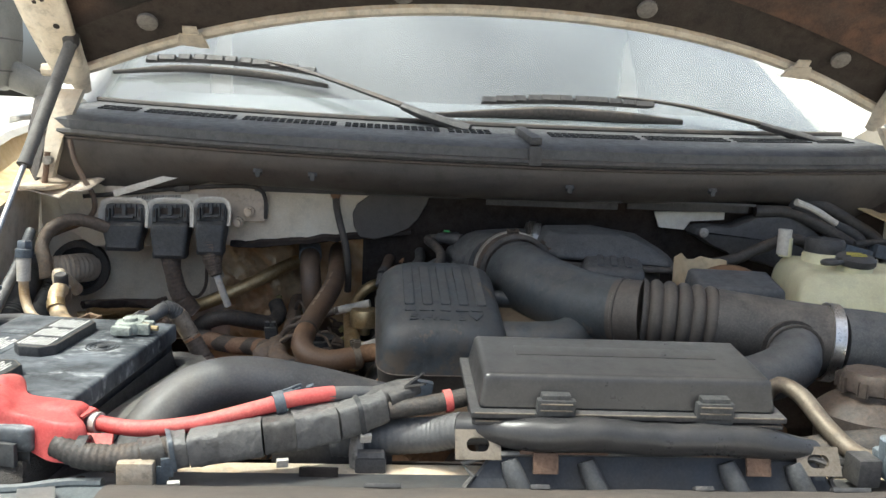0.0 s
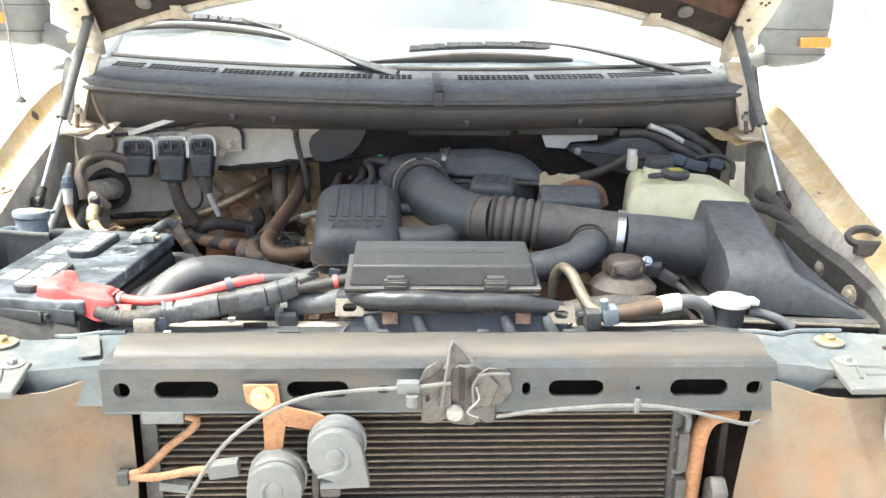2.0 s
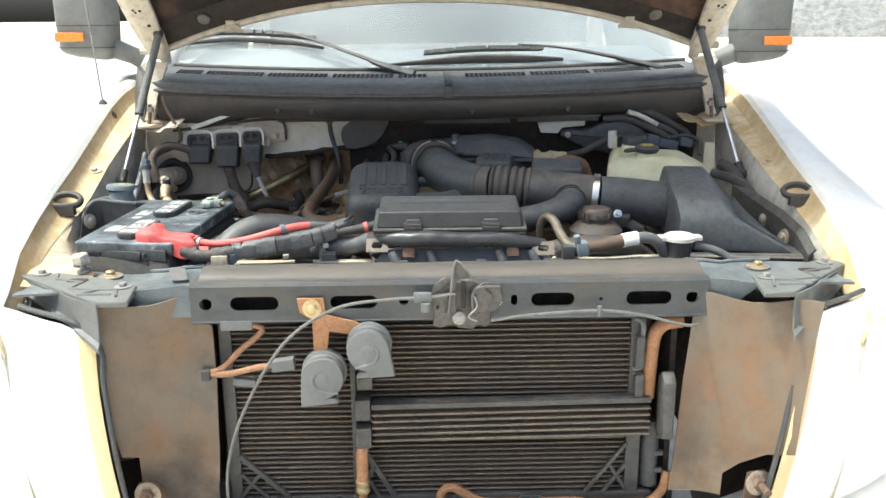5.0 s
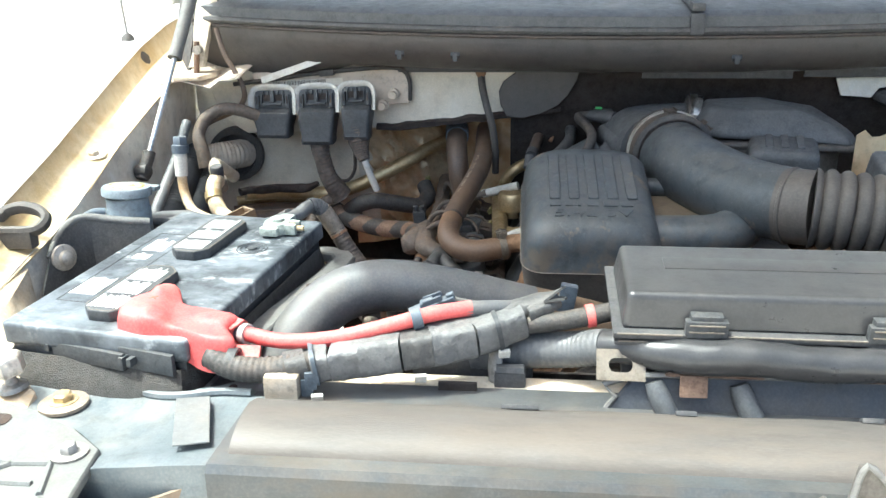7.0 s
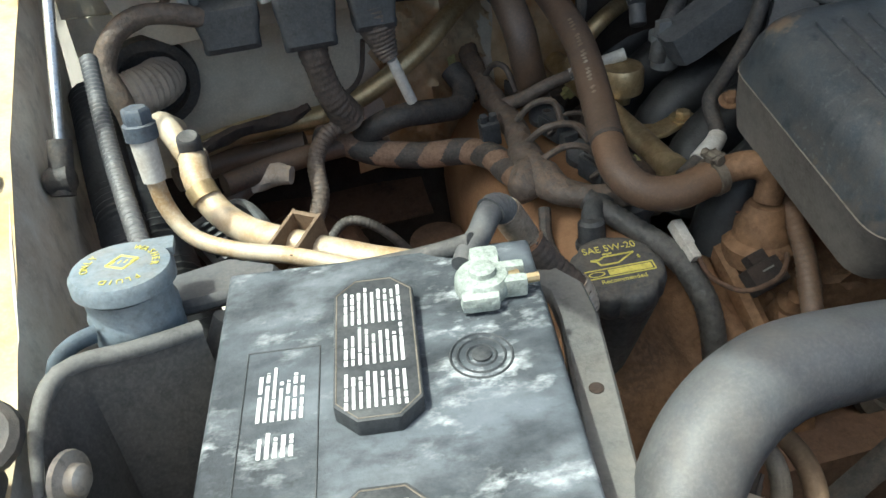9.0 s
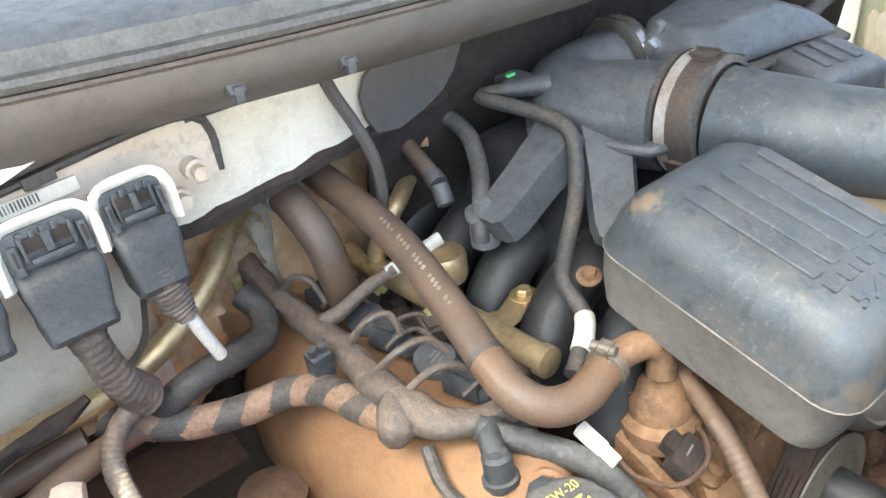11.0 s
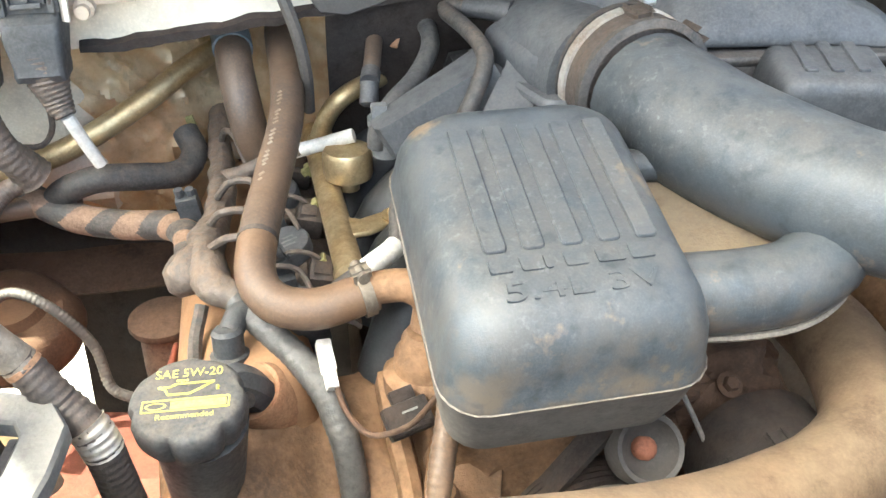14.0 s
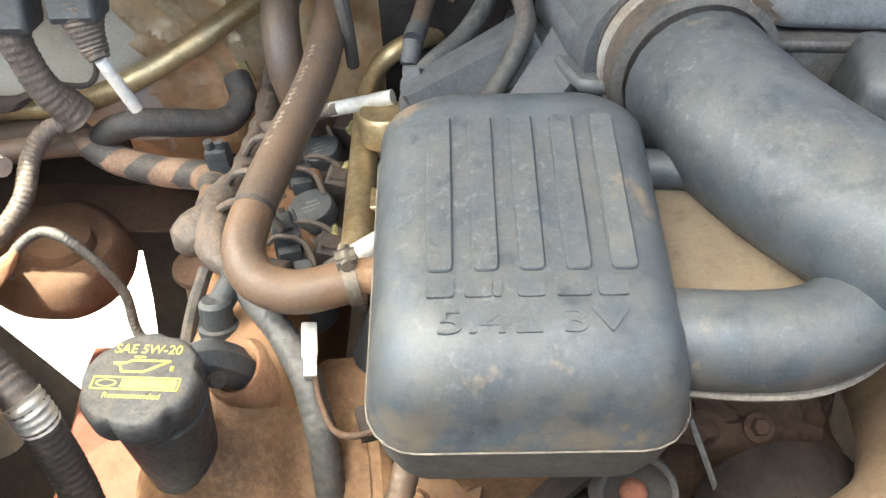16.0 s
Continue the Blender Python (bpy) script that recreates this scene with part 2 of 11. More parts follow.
GROUND_MAT = pbr("pale_dirt", (0.68, 0.63, 0.55), (0.60, 0.54, 0.46), 1.2, (0.8, 0.95), bump=0.5, fine=60, dust=((0.66, 0.60, 0.52), 0.4))
GRAVEL = pbr("grey_gravel", (0.24, 0.235, 0.225), (0.13, 0.125, 0.12), 1.6, (0.8, 0.95), bump=0.6, fine=9.0, dirt=1.0)
FOIL = pbr("heat_shield_foil", (0.72, 0.60, 0.40), (0.50, 0.31, 0.15), 8.0, (0.22, 0.42), metal=0.35, bump=1.0, fine=38, dust=((0.42, 0.24, 0.11), 0.4), dirt=0.6)
DASH = pbr("dark_dashboard", (0.040, 0.046, 0.058), (0.030, 0.034, 0.042), 4.0, (0.5, 0.7), bump=0.05, dirt=0.3)
SEAT = pbr("cabin_trim", (0.16, 0.16, 0.155), (0.12, 0.118, 0.112), 3.0, (0.7, 0.9), bump=0.05, dirt=0.25)
GREEN = pbr("green_clip", (0.10, 0.42, 0.12), None, 40.0, (0.4, 0.5), bump=0.05)
STRIPE = pbr("bare_hose_band", (0.25, 0.16, 0.108), (0.19, 0.12, 0.08), 40.0, (0.7, 0.85), bump=0.4)
CAP_BROWN = pbr("dusty_brown_cap", (0.063, 0.050, 0.042), (0.045, 0.039, 0.036), 40.0, (0.4, 0.6), bump=0.3, dust=((0.182, 0.119, 0.077), 0.35))
DUST_TAN = pbr("tan_dusted_rubber", (0.175, 0.112, 0.066), (0.13, 0.088, 0.056), 7.0, (0.5, 0.7), bump=0.15, dust=((0.25, 0.18, 0.11), 0.5))
VIOLET = pbr("violet_wire", (0.32, 0.16, 0.42), None, 40.0, (0.4, 0.5), bump=0.05)
LEAD = pbr("corroded_lead", (0.42, 0.45, 0.40), (0.26, 0.29, 0.25), 60.0, (0.5, 0.7), bump=0.8, fine=220)
LATCH = pbr("greasy_steel", (0.115, 0.106, 0.098), (0.075, 0.068, 0.062), 22.0, (0.3, 0.5), metal=0.4, dust=((0.20, 0.165, 0.135), 0.35), bump=0.2)
STUD_RED = pbr("rust_red_hub", (0.30, 0.11, 0.06), (0.20, 0.08, 0.05), 40.0, (0.6, 0.8), bump=0.2)
LEDGE = pbr("dust_yellowed_paint", (0.68, 0.58, 0.40), (0.50, 0.36, 0.17), 7.0, (0.45, 0.65), bump=0.1, dust=((0.48, 0.31, 0.13), 0.6), dirt=0.5)
RAIL = pbr("dusty_grey_rail", (0.145, 0.142, 0.135), (0.11, 0.105, 0.098), 12.0, (0.4, 0.55), bump=0.2, dust=((0.24, 0.215, 0.185), 0.4))
MODULE = pbr("dusty_module_case", (0.50, 0.42, 0.33), (0.62, 0.56, 0.48), 11.0, (0.5, 0.7), bump=0.12, dust=((0.42, 0.28, 0.17), 0.5))
WEB = pbr("dust_filled_web", (0.165, 0.128, 0.085), (0.12, 0.10, 0.075), 9.0, (0.5, 0.7), bump=0.15, dust=((0.21, 0.14, 0.075), 0.45))
CLOTH = pbr("woven_sleeve", (0.055, 0.052, 0.048), (0.04, 0.038, 0.035), 20.0, (0.6, 0.8), bump=1.0, fine=700, dust=((0.11, 0.09, 0.07), 0.4))
FIREWALL = pbr("dusty_cream_firewall", (0.72, 0.68, 0.585), (0.64, 0.57, 0.45), 5.0, (0.4, 0.6), bump=0.08, dust=((0.55, 0.40, 0.24), 0.35), dirt=0.4)
DULL_PIPE = pbr("dull_bare_pipe", (0.24, 0.21, 0.17), (0.18, 0.15, 0.115), 20.0, (0.3, 0.5), metal=0.45, bump=0.15, dust=((0.26, 0.195, 0.13), 0.4))
CLAMP = pbr("pale_clamp_band", (0.40, 0.34, 0.27), (0.24, 0.18, 0.13), 25.0, (0.35, 0.5), metal=0.4, bump=0.15)
LID = pbr("glossy_black_lid", (0.034, 0.034, 0.036), (0.044, 0.043, 0.043), 10.0, (0.19, 0.30), bump=0.08, dust=((0.169, 0.150, 0.137), 0.12), dirt=0.5)
VALVE = pbr("tan_dusted_valve_cover", (0.281, 0.153, 0.076), (0.204, 0.106, 0.051), 6.0, (0.6, 0.8), bump=0.12, dust=((0.306, 0.178, 0.093), 0.5), dirt=0.5)
PALE_PIPE = pbr("stained_pale_pipe", (0.66, 0.60, 0.48), (0.50, 0.33, 0.16), 16.0, (0.35, 0.5), metal=0.25, bump=0.1, dust=((0.46, 0.29, 0.14), 0.4), dirt=0.5)
HOSE_TAN = pbr("tan_dusted_hose", (0.158, 0.092, 0.052), (0.082, 0.064, 0.052), 13.0, (0.32, 0.5), dust=((0.215, 0.125, 0.068), 0.45), bump=0.2, dirt=0.45)
STEEL_PALE = pbr("pale_worn_steel", (0.58, 0.56, 0.52), (0.34, 0.24, 0.16), 22.0, (0.3, 0.45), metal=0.6, bump=0.1, dirt=0.5)
COWL = pbr("stained_cowl_plastic", (0.072, 0.068, 0.066), (0.098, 0.085, 0.075), 6.0, (0.36, 0.52), dust=((0.14, 0.108, 0.085), 0.35), bump=0.2, dirt=0.5)
CANISTER = pbr("brown_canister", (0.155, 0.078, 0.041), (0.078, 0.044, 0.029), 7.0, (0.6, 0.8), bump=0.3, dust=((0.201, 0.113, 0.060), 0.4))
COPPER = pbr("orange_taped_wire", (0.32, 0.175, 0.095), (0.24, 0.115, 0.06), 40.0, (0.5, 0.7), bump=0.3)


def overlay(m, layers, axis=None, turn=0.0, squash=(1.0, 1.0, 1.0)):
    """Lay stains and other colour patches over a material: layers of (colour, [(noise scale, detail, low, high), ...]),
    whose masks multiply.
    axis = (component, from, to, least) fades them along one direction of the place."""
    nt = m.node_tree
    n, l = nt.nodes, nt.links
    b = n["Principled BSDF"]
    src = b.inputs["Base Color"].links[0].from_socket
    geo = n.new("ShaderNodeNewGeometry")
    mp = n.new("ShaderNodeMapping")
    mp.inputs["Rotation"].default_value = (0, 0, radians(turn))
    mp.inputs["Scale"].default_value = squash
    l.new(geo.outputs["Position"], mp.inputs["Vector"])
    fade = None
    if axis:
        sx = n.new("ShaderNodeSeparateXYZ")
        l.new(geo.outputs["Position"], sx.inputs[0])
        fr = n.new("ShaderNodeMapRange")
        fr.inputs["From Min"].default_value, fr.inputs["From Max"].default_value, fr.inputs["To Min"].default_value = axis[1:]
        l.new(sx.outputs[axis[0]], fr.inputs["Value"])
        fade = fr.outputs["Result"]
    for colour, masks in layers:
        f = fade
        for sc, detail, lo, hi in masks:
            t = n.new("ShaderNodeTexNoise")
            t.inputs["Scale"].default_value, t.inputs["Detail"].default_value, t.inputs["Roughness"].default_value = sc, detail, 0.62
            l.new(mp.outputs["Vector"], t.inputs["Vector"])
            r = n.new("ShaderNodeMapRange")
            r.inputs["From Min"].default_value, r.inputs["From Max"].default_value = lo, hi
            l.new(t.outputs["Fac"], r.inputs["Value"])
            if f is None:
                f = r.outputs["Result"]
            else:
                mu = n.new("ShaderNodeMath")
                mu.operation = "MULTIPLY"
                l.new(f, mu.inputs[0])
                l.new(r.outputs["Result"], mu.inputs[1])
                f = mu.outputs[0]
        mx = n.new("ShaderNodeMix")
        mx.data_type = "RGBA"
        l.new(f, mx.inputs["Factor"])
        l.new(src, [k for k in mx.inputs if k.name == "A" and k.type == "RGBA"][0])
        [k for k in mx.inputs if k.name == "B" and k.type == "RGBA"][0].default_value = (*colour, 1)
        src = [o for o in mx.outputs if o.type == "RGBA"][0]
    l.new(src, b.inputs["Base Color"])
    return m


BATTERY = overlay(pbr("battery_case", (0.034, 0.038, 0.043), (0.055, 0.062, 0.068), 12.0, (0.35, 0.55), bump=0.2),
                  [((0.135, 0.15, 0.168), [(8.0, 7.0, 0.42, 0.62)]), ((0.27, 0.29, 0.31), [(14.0, 9.0, 0.44, 0.74), (6.0, 4.0, 0.44, 0.60)]), ((0.52, 0.54, 0.54), [(60.0, 10.0, 0.50, 0.66), (11.0, 6.0, 0.50, 0.62)]), ((0.030, 0.033, 0.038), [(20.0, 8.0, 0.54, 0.70)])],
                  axis=("X", -0.66, -0.48, 0.75), turn=35, squash=(1.0, 1.7, 1.0))
DUCT = pbr("dark_duct_plastic", (0.050, 0.057, 0.070), (0.040, 0.044, 0.053), 9.0, (0.35, 0.5), dust=((0.176, 0.143, 0.110), 0.25), bump=0.1, dirt=0.4)
LINER = overlay(LINER, [((0.020, 0.016, 0.013), [(2.6, 3.0, 0.50, 0.545)]), ((0.115, 0.062, 0.040), [(3.3, 4.0, 0.52, 0.57), (30.0, 5.0, 0.35, 0.6)])], squash=(0.8, 1.0, 1.3))
BEAM = overlay(BEAM, [((0.092, 0.072, 0.052), [(10.0, 6.0, 0.53, 0.72)]), ((0.035, 0.036, 0.037), [(14.0, 6.0, 0.54, 0.70)])], squash=(0.7, 1.0, 1.4))
SHIELD = overlay(SHIELD, [((0.25, 0.125, 0.052), [(4.0, 4.0, 0.47, 0.74)]), ((0.19, 0.155, 0.118), [(14.0, 6.0, 0.46, 0.72)])], squash=(1.3, 1.0, 0.8))
# near-black patches that thicken towards the deflector's lower edge
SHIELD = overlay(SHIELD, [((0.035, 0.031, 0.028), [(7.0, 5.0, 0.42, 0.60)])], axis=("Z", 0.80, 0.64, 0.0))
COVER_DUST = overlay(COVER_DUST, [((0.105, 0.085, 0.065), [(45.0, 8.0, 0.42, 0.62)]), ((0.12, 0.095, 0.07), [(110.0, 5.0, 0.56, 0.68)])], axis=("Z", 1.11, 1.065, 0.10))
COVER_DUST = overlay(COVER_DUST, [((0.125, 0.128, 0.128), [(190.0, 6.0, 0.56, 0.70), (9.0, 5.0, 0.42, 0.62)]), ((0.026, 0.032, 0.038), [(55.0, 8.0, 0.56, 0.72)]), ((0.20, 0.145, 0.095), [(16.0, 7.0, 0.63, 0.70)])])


def glass_mat():
    """Windscreen glass; a pale diffuse film is mixed in for the sky's milky reflection."""
    m = bpy.data.materials.new("windscreen_glass")
    m.use_nodes = True
    nt = m.node_tree
    b = nt.nodes["Principled BSDF"]
    b.inputs["Base Color"].default_value = (0.93, 0.96, 0.95, 1)
    b.inputs["Roughness"].default_value = 0.03
    b.inputs["IOR"].default_value = 1.5
    b.inputs["Transmission Weight"].default_value = 1.0
    d = nt.nodes.new("ShaderNodeBsdfDiffuse")
    d.inputs["Color"].default_value = (0.74, 0.78, 0.80, 1)
    t = nt.nodes.new("ShaderNodeTexNoise")
    t.inputs["Scale"].default_value = 2.2
    t.inputs["Detail"].default_value = 5.0
    r = nt.nodes.new("ShaderNodeMapRange")
    r.inputs["From Min"].default_value, r.inputs["From Max"].default_value = 0.35, 0.7
    r.inputs["To Min"].default_value, r.inputs["To Max"].default_value = 0.05, 0.15
    mx = nt.nodes.new("ShaderNodeMixShader")
    g = nt.nodes.new("ShaderNodeNewGeometry")
    nt.links.new(g.outputs["Position"], t.inputs["Vector"])
    nt.links.new(t.outputs["Fac"], r.inputs["Value"])
    nt.links.new(r.outputs["Result"], mx.inputs[0])
    nt.links.new(b.outputs[0], mx.inputs[1])
    nt.links.new(d.outputs[0], mx.inputs[2])
    nt.links.new(mx.outputs[0], nt.nodes["Material Output"].inputs["Surface"])
    return m


GLASS = glass_mat()


# ---- mesh helpers ----
def ident():
    return Matrix.Identity(4)


def loc(x, y, z):
    return Matrix.Translation((x, y, z))


def rot(rx=0, ry=0, rz=0):
    return pose(0, 0, 0, rx, ry, rz)


def aim(p, d, spin=0.0):
    """A matrix at p whose z axis runs along d."""
    return Matrix.Translation(p) @ Vector(d).to_track_quat("Z", "Y").to_matrix().to_4x4() @ rot(0, 0, spin)


def box(bm, m, sx, sy, sz, bevel=0.003, seg=2, top=(1.0, 1.0)):
    """A bevelled box centred on m; top scales the upper face."""
    vs = bmesh.ops.create_cube(bm, size=1.0)["verts"]
    for v in vs:
        k = top if v.co.z > 0 else (1.0, 1.0)
        v.co = m @ Vector((v.co.x * sx * k[0], v.co.y * sy * k[1], v.co.z * sz))
    if bevel > 0:
        es = list({e for v in vs for e in v.link_edges})
        bmesh.ops.bevel(bm, geom=es, offset=bevel, segments=seg, profile=0.7, affect="EDGES")
    return bm


def lathe(bm, m, profile, n=24, cap=True):
    """A turned solid about m's z axis from (radius, height) pairs."""
    rings = []
    for r, z in profile:
        rings.append([bm.verts.new(m @ Vector((r * math.cos(2 * math.pi * i / n), r * math.sin(2 * math.pi * i / n), z))) for i in range(n)])
    for a, b in zip(rings, rings[1:]):
        for i in range(n):
            bm.faces.new((a[i], a[(i + 1) % n], b[(i + 1) % n], b[i]))
    if cap:
        bm.faces.new(rings[0][::-1])
        bm.faces.new(rings[-1])
    return bm


def rod(bm, p, q, r, n=12, r2=None):
    p, q = Vector(p), Vector(q)
    return lathe(bm, aim(p, q - p), [(r, 0), (r if r2 is None else r2, (q - p).length)], n)


def smooth_path(pts, step):
    """Points along a Catmull-Rom curve through pts, about step apart, each with its place along the list of pts."""
    p = [Vector(v) for v in pts]
    p = [2 * p[0] - p[1]] + p + [2 * p[-1] - p[-2]]
    out = []
    for i in range(1, len(p) - 2):
        a, b, c, d = p[i - 1:i + 3]
        k = max(2, int((c - b).length / step))
        for j in range(k):
            t = j / k
            out.append((0.5 * ((2 * b) + (c - a) * t + (2 * a - 5 * b + 4 * c - d) * t * t + (3 * b - a - 3 * c + d) * t ** 3), i - 1 + t))
    out.append((p[-2], len(pts) - 1.0))
    return out


def tube(bm, pts, r, n=14, step=0.008, ridge=None, flat=1.0, lumpy=0.0, span=None, caps=True):
    """A hose along pts. r: a radius or one for each point; ridge=(pitch, depth) corrugates it; flat squeezes it; span keeps a stretch of it."""
    if ridge:
        step = ridge[0] / 4
    path = smooth_path(pts, step)
    rs = r if isinstance(r, (list, tuple)) else [r] * len(pts)
    if span:
        path = [q for q in path if span[0] <= q[1] <= span[1]]
    rings, up, run, prev = [], None, 0.0, None
    for k, (c, s) in enumerate(path):
        t = (path[min(k + 1, len(path) - 1)][0] - path[max(k - 1, 0)][0]).normalized()
        if up is None:
            up = t.orthogonal().normalized()
            if abs(t.z) < 0.9:
                up = (Vector((0, 0, 1)) - t * t.z).normalized()
        up = (up - t * up.dot(t)).normalized()
        side = t.cross(up)
        run += (c - prev).length if prev else 0.0
        prev = c
        i = min(int(s), len(rs) - 2)
        rad = rs[i] + (rs[i + 1] - rs[i]) * (s - i)
        if ridge:
            rad += ridge[1] * (0.5 + 0.5 * math.cos(2 * math.pi * run / ridge[0]))
        ring = []
        for j in range(n):
            a = 2 * math.pi * j / n
            w = rad
            if lumpy:
                w *= 1 + lumpy * noise.noise(Vector((c.x * 45 + math.cos(a), c.y * 45 + math.sin(a), c.z * 45)))
            ring.append(bm.verts.new(c + side * math.cos(a) * w + up * math.sin(a) * w * flat))
        rings.append(ring)
    for a, b in zip(rings, rings[1:]):
        for j in range(n):
            bm.faces.new((a[j], a[(j + 1) % n], b[(j + 1) % n], b[j]))
    if caps:
        bm.faces.new(rings[0][::-1])
        bm.faces.new(rings[-1])
    return bm


def band(bm, pts, at, width, r, n=24, gap=0.0015):
    """A clamp band round the hose pts at the place at along its list of points."""
    path = smooth_path(pts, 0.002)
    k = min(range(len(path)), key=lambda i: abs(path[i][1] - at))
    c = path[k][0]
    d = (path[min(k + 1, len(path) - 1)][0] - path[max(k - 1, 0)][0]).normalized()
    m = aim(c - d * width / 2, d)
    lathe(bm, m, [(r - 0.002, 0), (r + gap, 0), (r + gap, width), (r - 0.002, width)], n, cap=False)
    return m


def prism(bm, m, outline, depth, bevel=0.0, seg=1):
    """The outline (u, v) in m's plane, drawn out by depth along m's z axis."""
    lo = [bm.verts.new(m @ Vector((u, v, 0))) for u, v in outline]
    hi = [bm.verts.new(m @ Vector((u, v, depth))) for u, v in outline]
    k = len(outline)
    fs = [bm.faces.new(lo[::-1]), bm.faces.new(hi)]
    for i in range(k):
        fs.append(bm.faces.new((lo[i], lo[(i + 1) % k], hi[(i + 1) % k], hi[i])))
    bmesh.ops.recalc_face_normals(bm, faces=fs)
    if bevel:
        bmesh.ops.bevel(bm, geom=list({e for f in fs for e in f.edges}), offset=bevel, segments=seg, profile=0.6, affect="EDGES")
    return bm


def slab(bm, corners, thick, bevel=0.0):
    """A plate through the corner points, thick along its own normal."""
    p = [Vector(c) for c in corners]
    nrm = (p[1] - p[0]).cross(p[-1] - p[0]).normalized()
    lo = [bm.verts.new(c - nrm * thick) for c in p]
    hi = [bm.verts.new(c) for c in p]
    k = len(p)
    fs = [bm.faces.new(lo[::-1]), bm.faces.new(hi)]
    for i in range(k):
        fs.append(bm.faces.new((lo[i], lo[(i + 1) % k], hi[(i + 1) % k], hi[i])))
    bmesh.ops.recalc_face_normals(bm, faces=fs)
    if bevel:
        bmesh.ops.bevel(bm, geom=list({e for f in fs for e in f.edges}), offset=bevel, segments=2, profile=0.6, affect="EDGES")
    return bm


def sheet(bm, rows, thick=0.002):
    """A skin through a grid of points, with thickness downwards or backwards along its normals."""
    g = [[bm.verts.new(Vector(c)) for c in row] for row in rows]
    fs = []
    for a, b in zip(g, g[1:]):
        for i in range(len(a) - 1):
            fs.append(bm.faces.new((a[i], a[i + 1], b[i + 1], b[i])))
    bmesh.ops.recalc_face_normals(bm, faces=fs)
    if thick:
        bmesh.ops.solidify(bm, geom=fs, thickness=thick)
    return bm


def round_rect(w, h, r, n=4):
    out = []
    for cx, cy, a0 in ((w / 2 - r, h / 2 - r, 0), (-w / 2 + r, h / 2 - r, 90), (-w / 2 + r, -h / 2 + r, 180), (w / 2 - r, -h / 2 + r, 270)):
        for i in range(n + 1):
            a = radians(a0 + 90 * i / n)
            out.append((cx + r * math.cos(a), cy + r * math.sin(a)))
    return out


def loft(bm, sections, caps=True):
    """A closed skin through rings of equally many points."""
    rings = [[bm.verts.new(Vector(c)) for c in s] for s in sections]
    fs = []
    for a, b in zip(rings, rings[1:]):
        for i in range(len(a)):
            fs.append(bm.faces.new((a[i], a[(i + 1) % len(a)], b[(i + 1) % len(a)], b[i])))
    if caps:
        fs += [bm.faces.new(rings[0][::-1]), bm.faces.new(rings[-1])]
    bmesh.ops.recalc_face_normals(bm, faces=fs)
    return bm


def bolt(bm, p, d, r=0.008, washer=1.8):
    m = aim(p, d)
    lathe(bm, m, [(r * washer, 0), (r * washer, 0.0018), (r * 1.1, 0.0022)], 16)
    lathe(bm, m, [(r, 0.001), (r, 0.007), (r * 0.8, 0.0085)], 6)
    return bm


SMOOTH = 42.0


def to_mesh(name, bm, material, smooth=True):
    bmesh.ops.remove_doubles(bm, verts=bm.verts, dist=1e-6)
    me = bpy.data.meshes.new(name)
    bm.to_mesh(me)
    bm.free()
    me.materials.append(material)
    if smooth:
        me.polygons.foreach_set("use_smooth", [True] * len(me.polygons))
        me.set_sharp_from_angle(angle=radians(SMOOTH))
    return me


def part(name, bm, material, parent, label=""):
    """One mesh, in world coordinates, under a thing or a part."""
    ob = new(name, to_mesh(name, bm, material))
    ob.parent = parent
    ob.matrix_parent_inverse = parent.matrix_basis.inverted() if parent.type == "EMPTY" else ident()
    return tagged(ob, label) if label else ob


def thing(name, base, label, category, group="", kind=""):
    """An Empty at the base of a thing that has parts."""
    ob = new(name)
    ob.empty_display_size = 0.05
    ob.matrix_basis = Matrix.Translation(base)
    return tagged(ob, label, category, group, kind)


def solo(name, bm, material, label, category, group="", kind=""):
    """A thing of one mesh, with its origin at the middle of its foot."""
    lo = [min(v.co[i] for v in bm.verts) for i in range(3)]
    hi = [max(v.co[i] for v in bm.verts) for i in range(3)]
    base = Vector(((lo[0] + hi[0]) / 2, (lo[1] + hi[1]) / 2, lo[2]))
    bmesh.ops.translate(bm, vec=-base, verts=bm.verts)
    ob = new(name, to_mesh(name, bm, material))
    ob.location = base
    return tagged(ob, label, category, group, kind)


def B():
    return bmesh.new()


def text_mesh(name, body, size, m, material, parent, extrude=0.0004, shear=0.0, width=None):
    """Raised or printed lettering under a thing, centred on m."""
    cu = bpy.data.curves.new(name, "FONT")
    cu.body, cu.size, cu.extrude, cu.align_x, cu.align_y, cu.shear = body, size, extrude, "CENTER", "CENTER", shear
    ob = new(name, cu)
    bpy.context.view_layer.update()
    me = bpy.data.meshes.new_from_object(ob.evaluated_get(bpy.context.evaluated_depsgraph_get()))
    bpy.data.objects.remove(ob)
    if width:
        w = max(v.co.x for v in me.vertices) - min(v.co.x for v in me.vertices)
        me.transform(Matrix.Diagonal((width / w, 1, 1, 1)))
    me.transform(m)
    me.materials.clear()
    me.materials.append(material)
    t = new(name, me)
    t.parent = parent
    t.matrix_parent_inverse = parent.matrix_basis.inverted() if parent.type == "EMPTY" else ident()
    return t


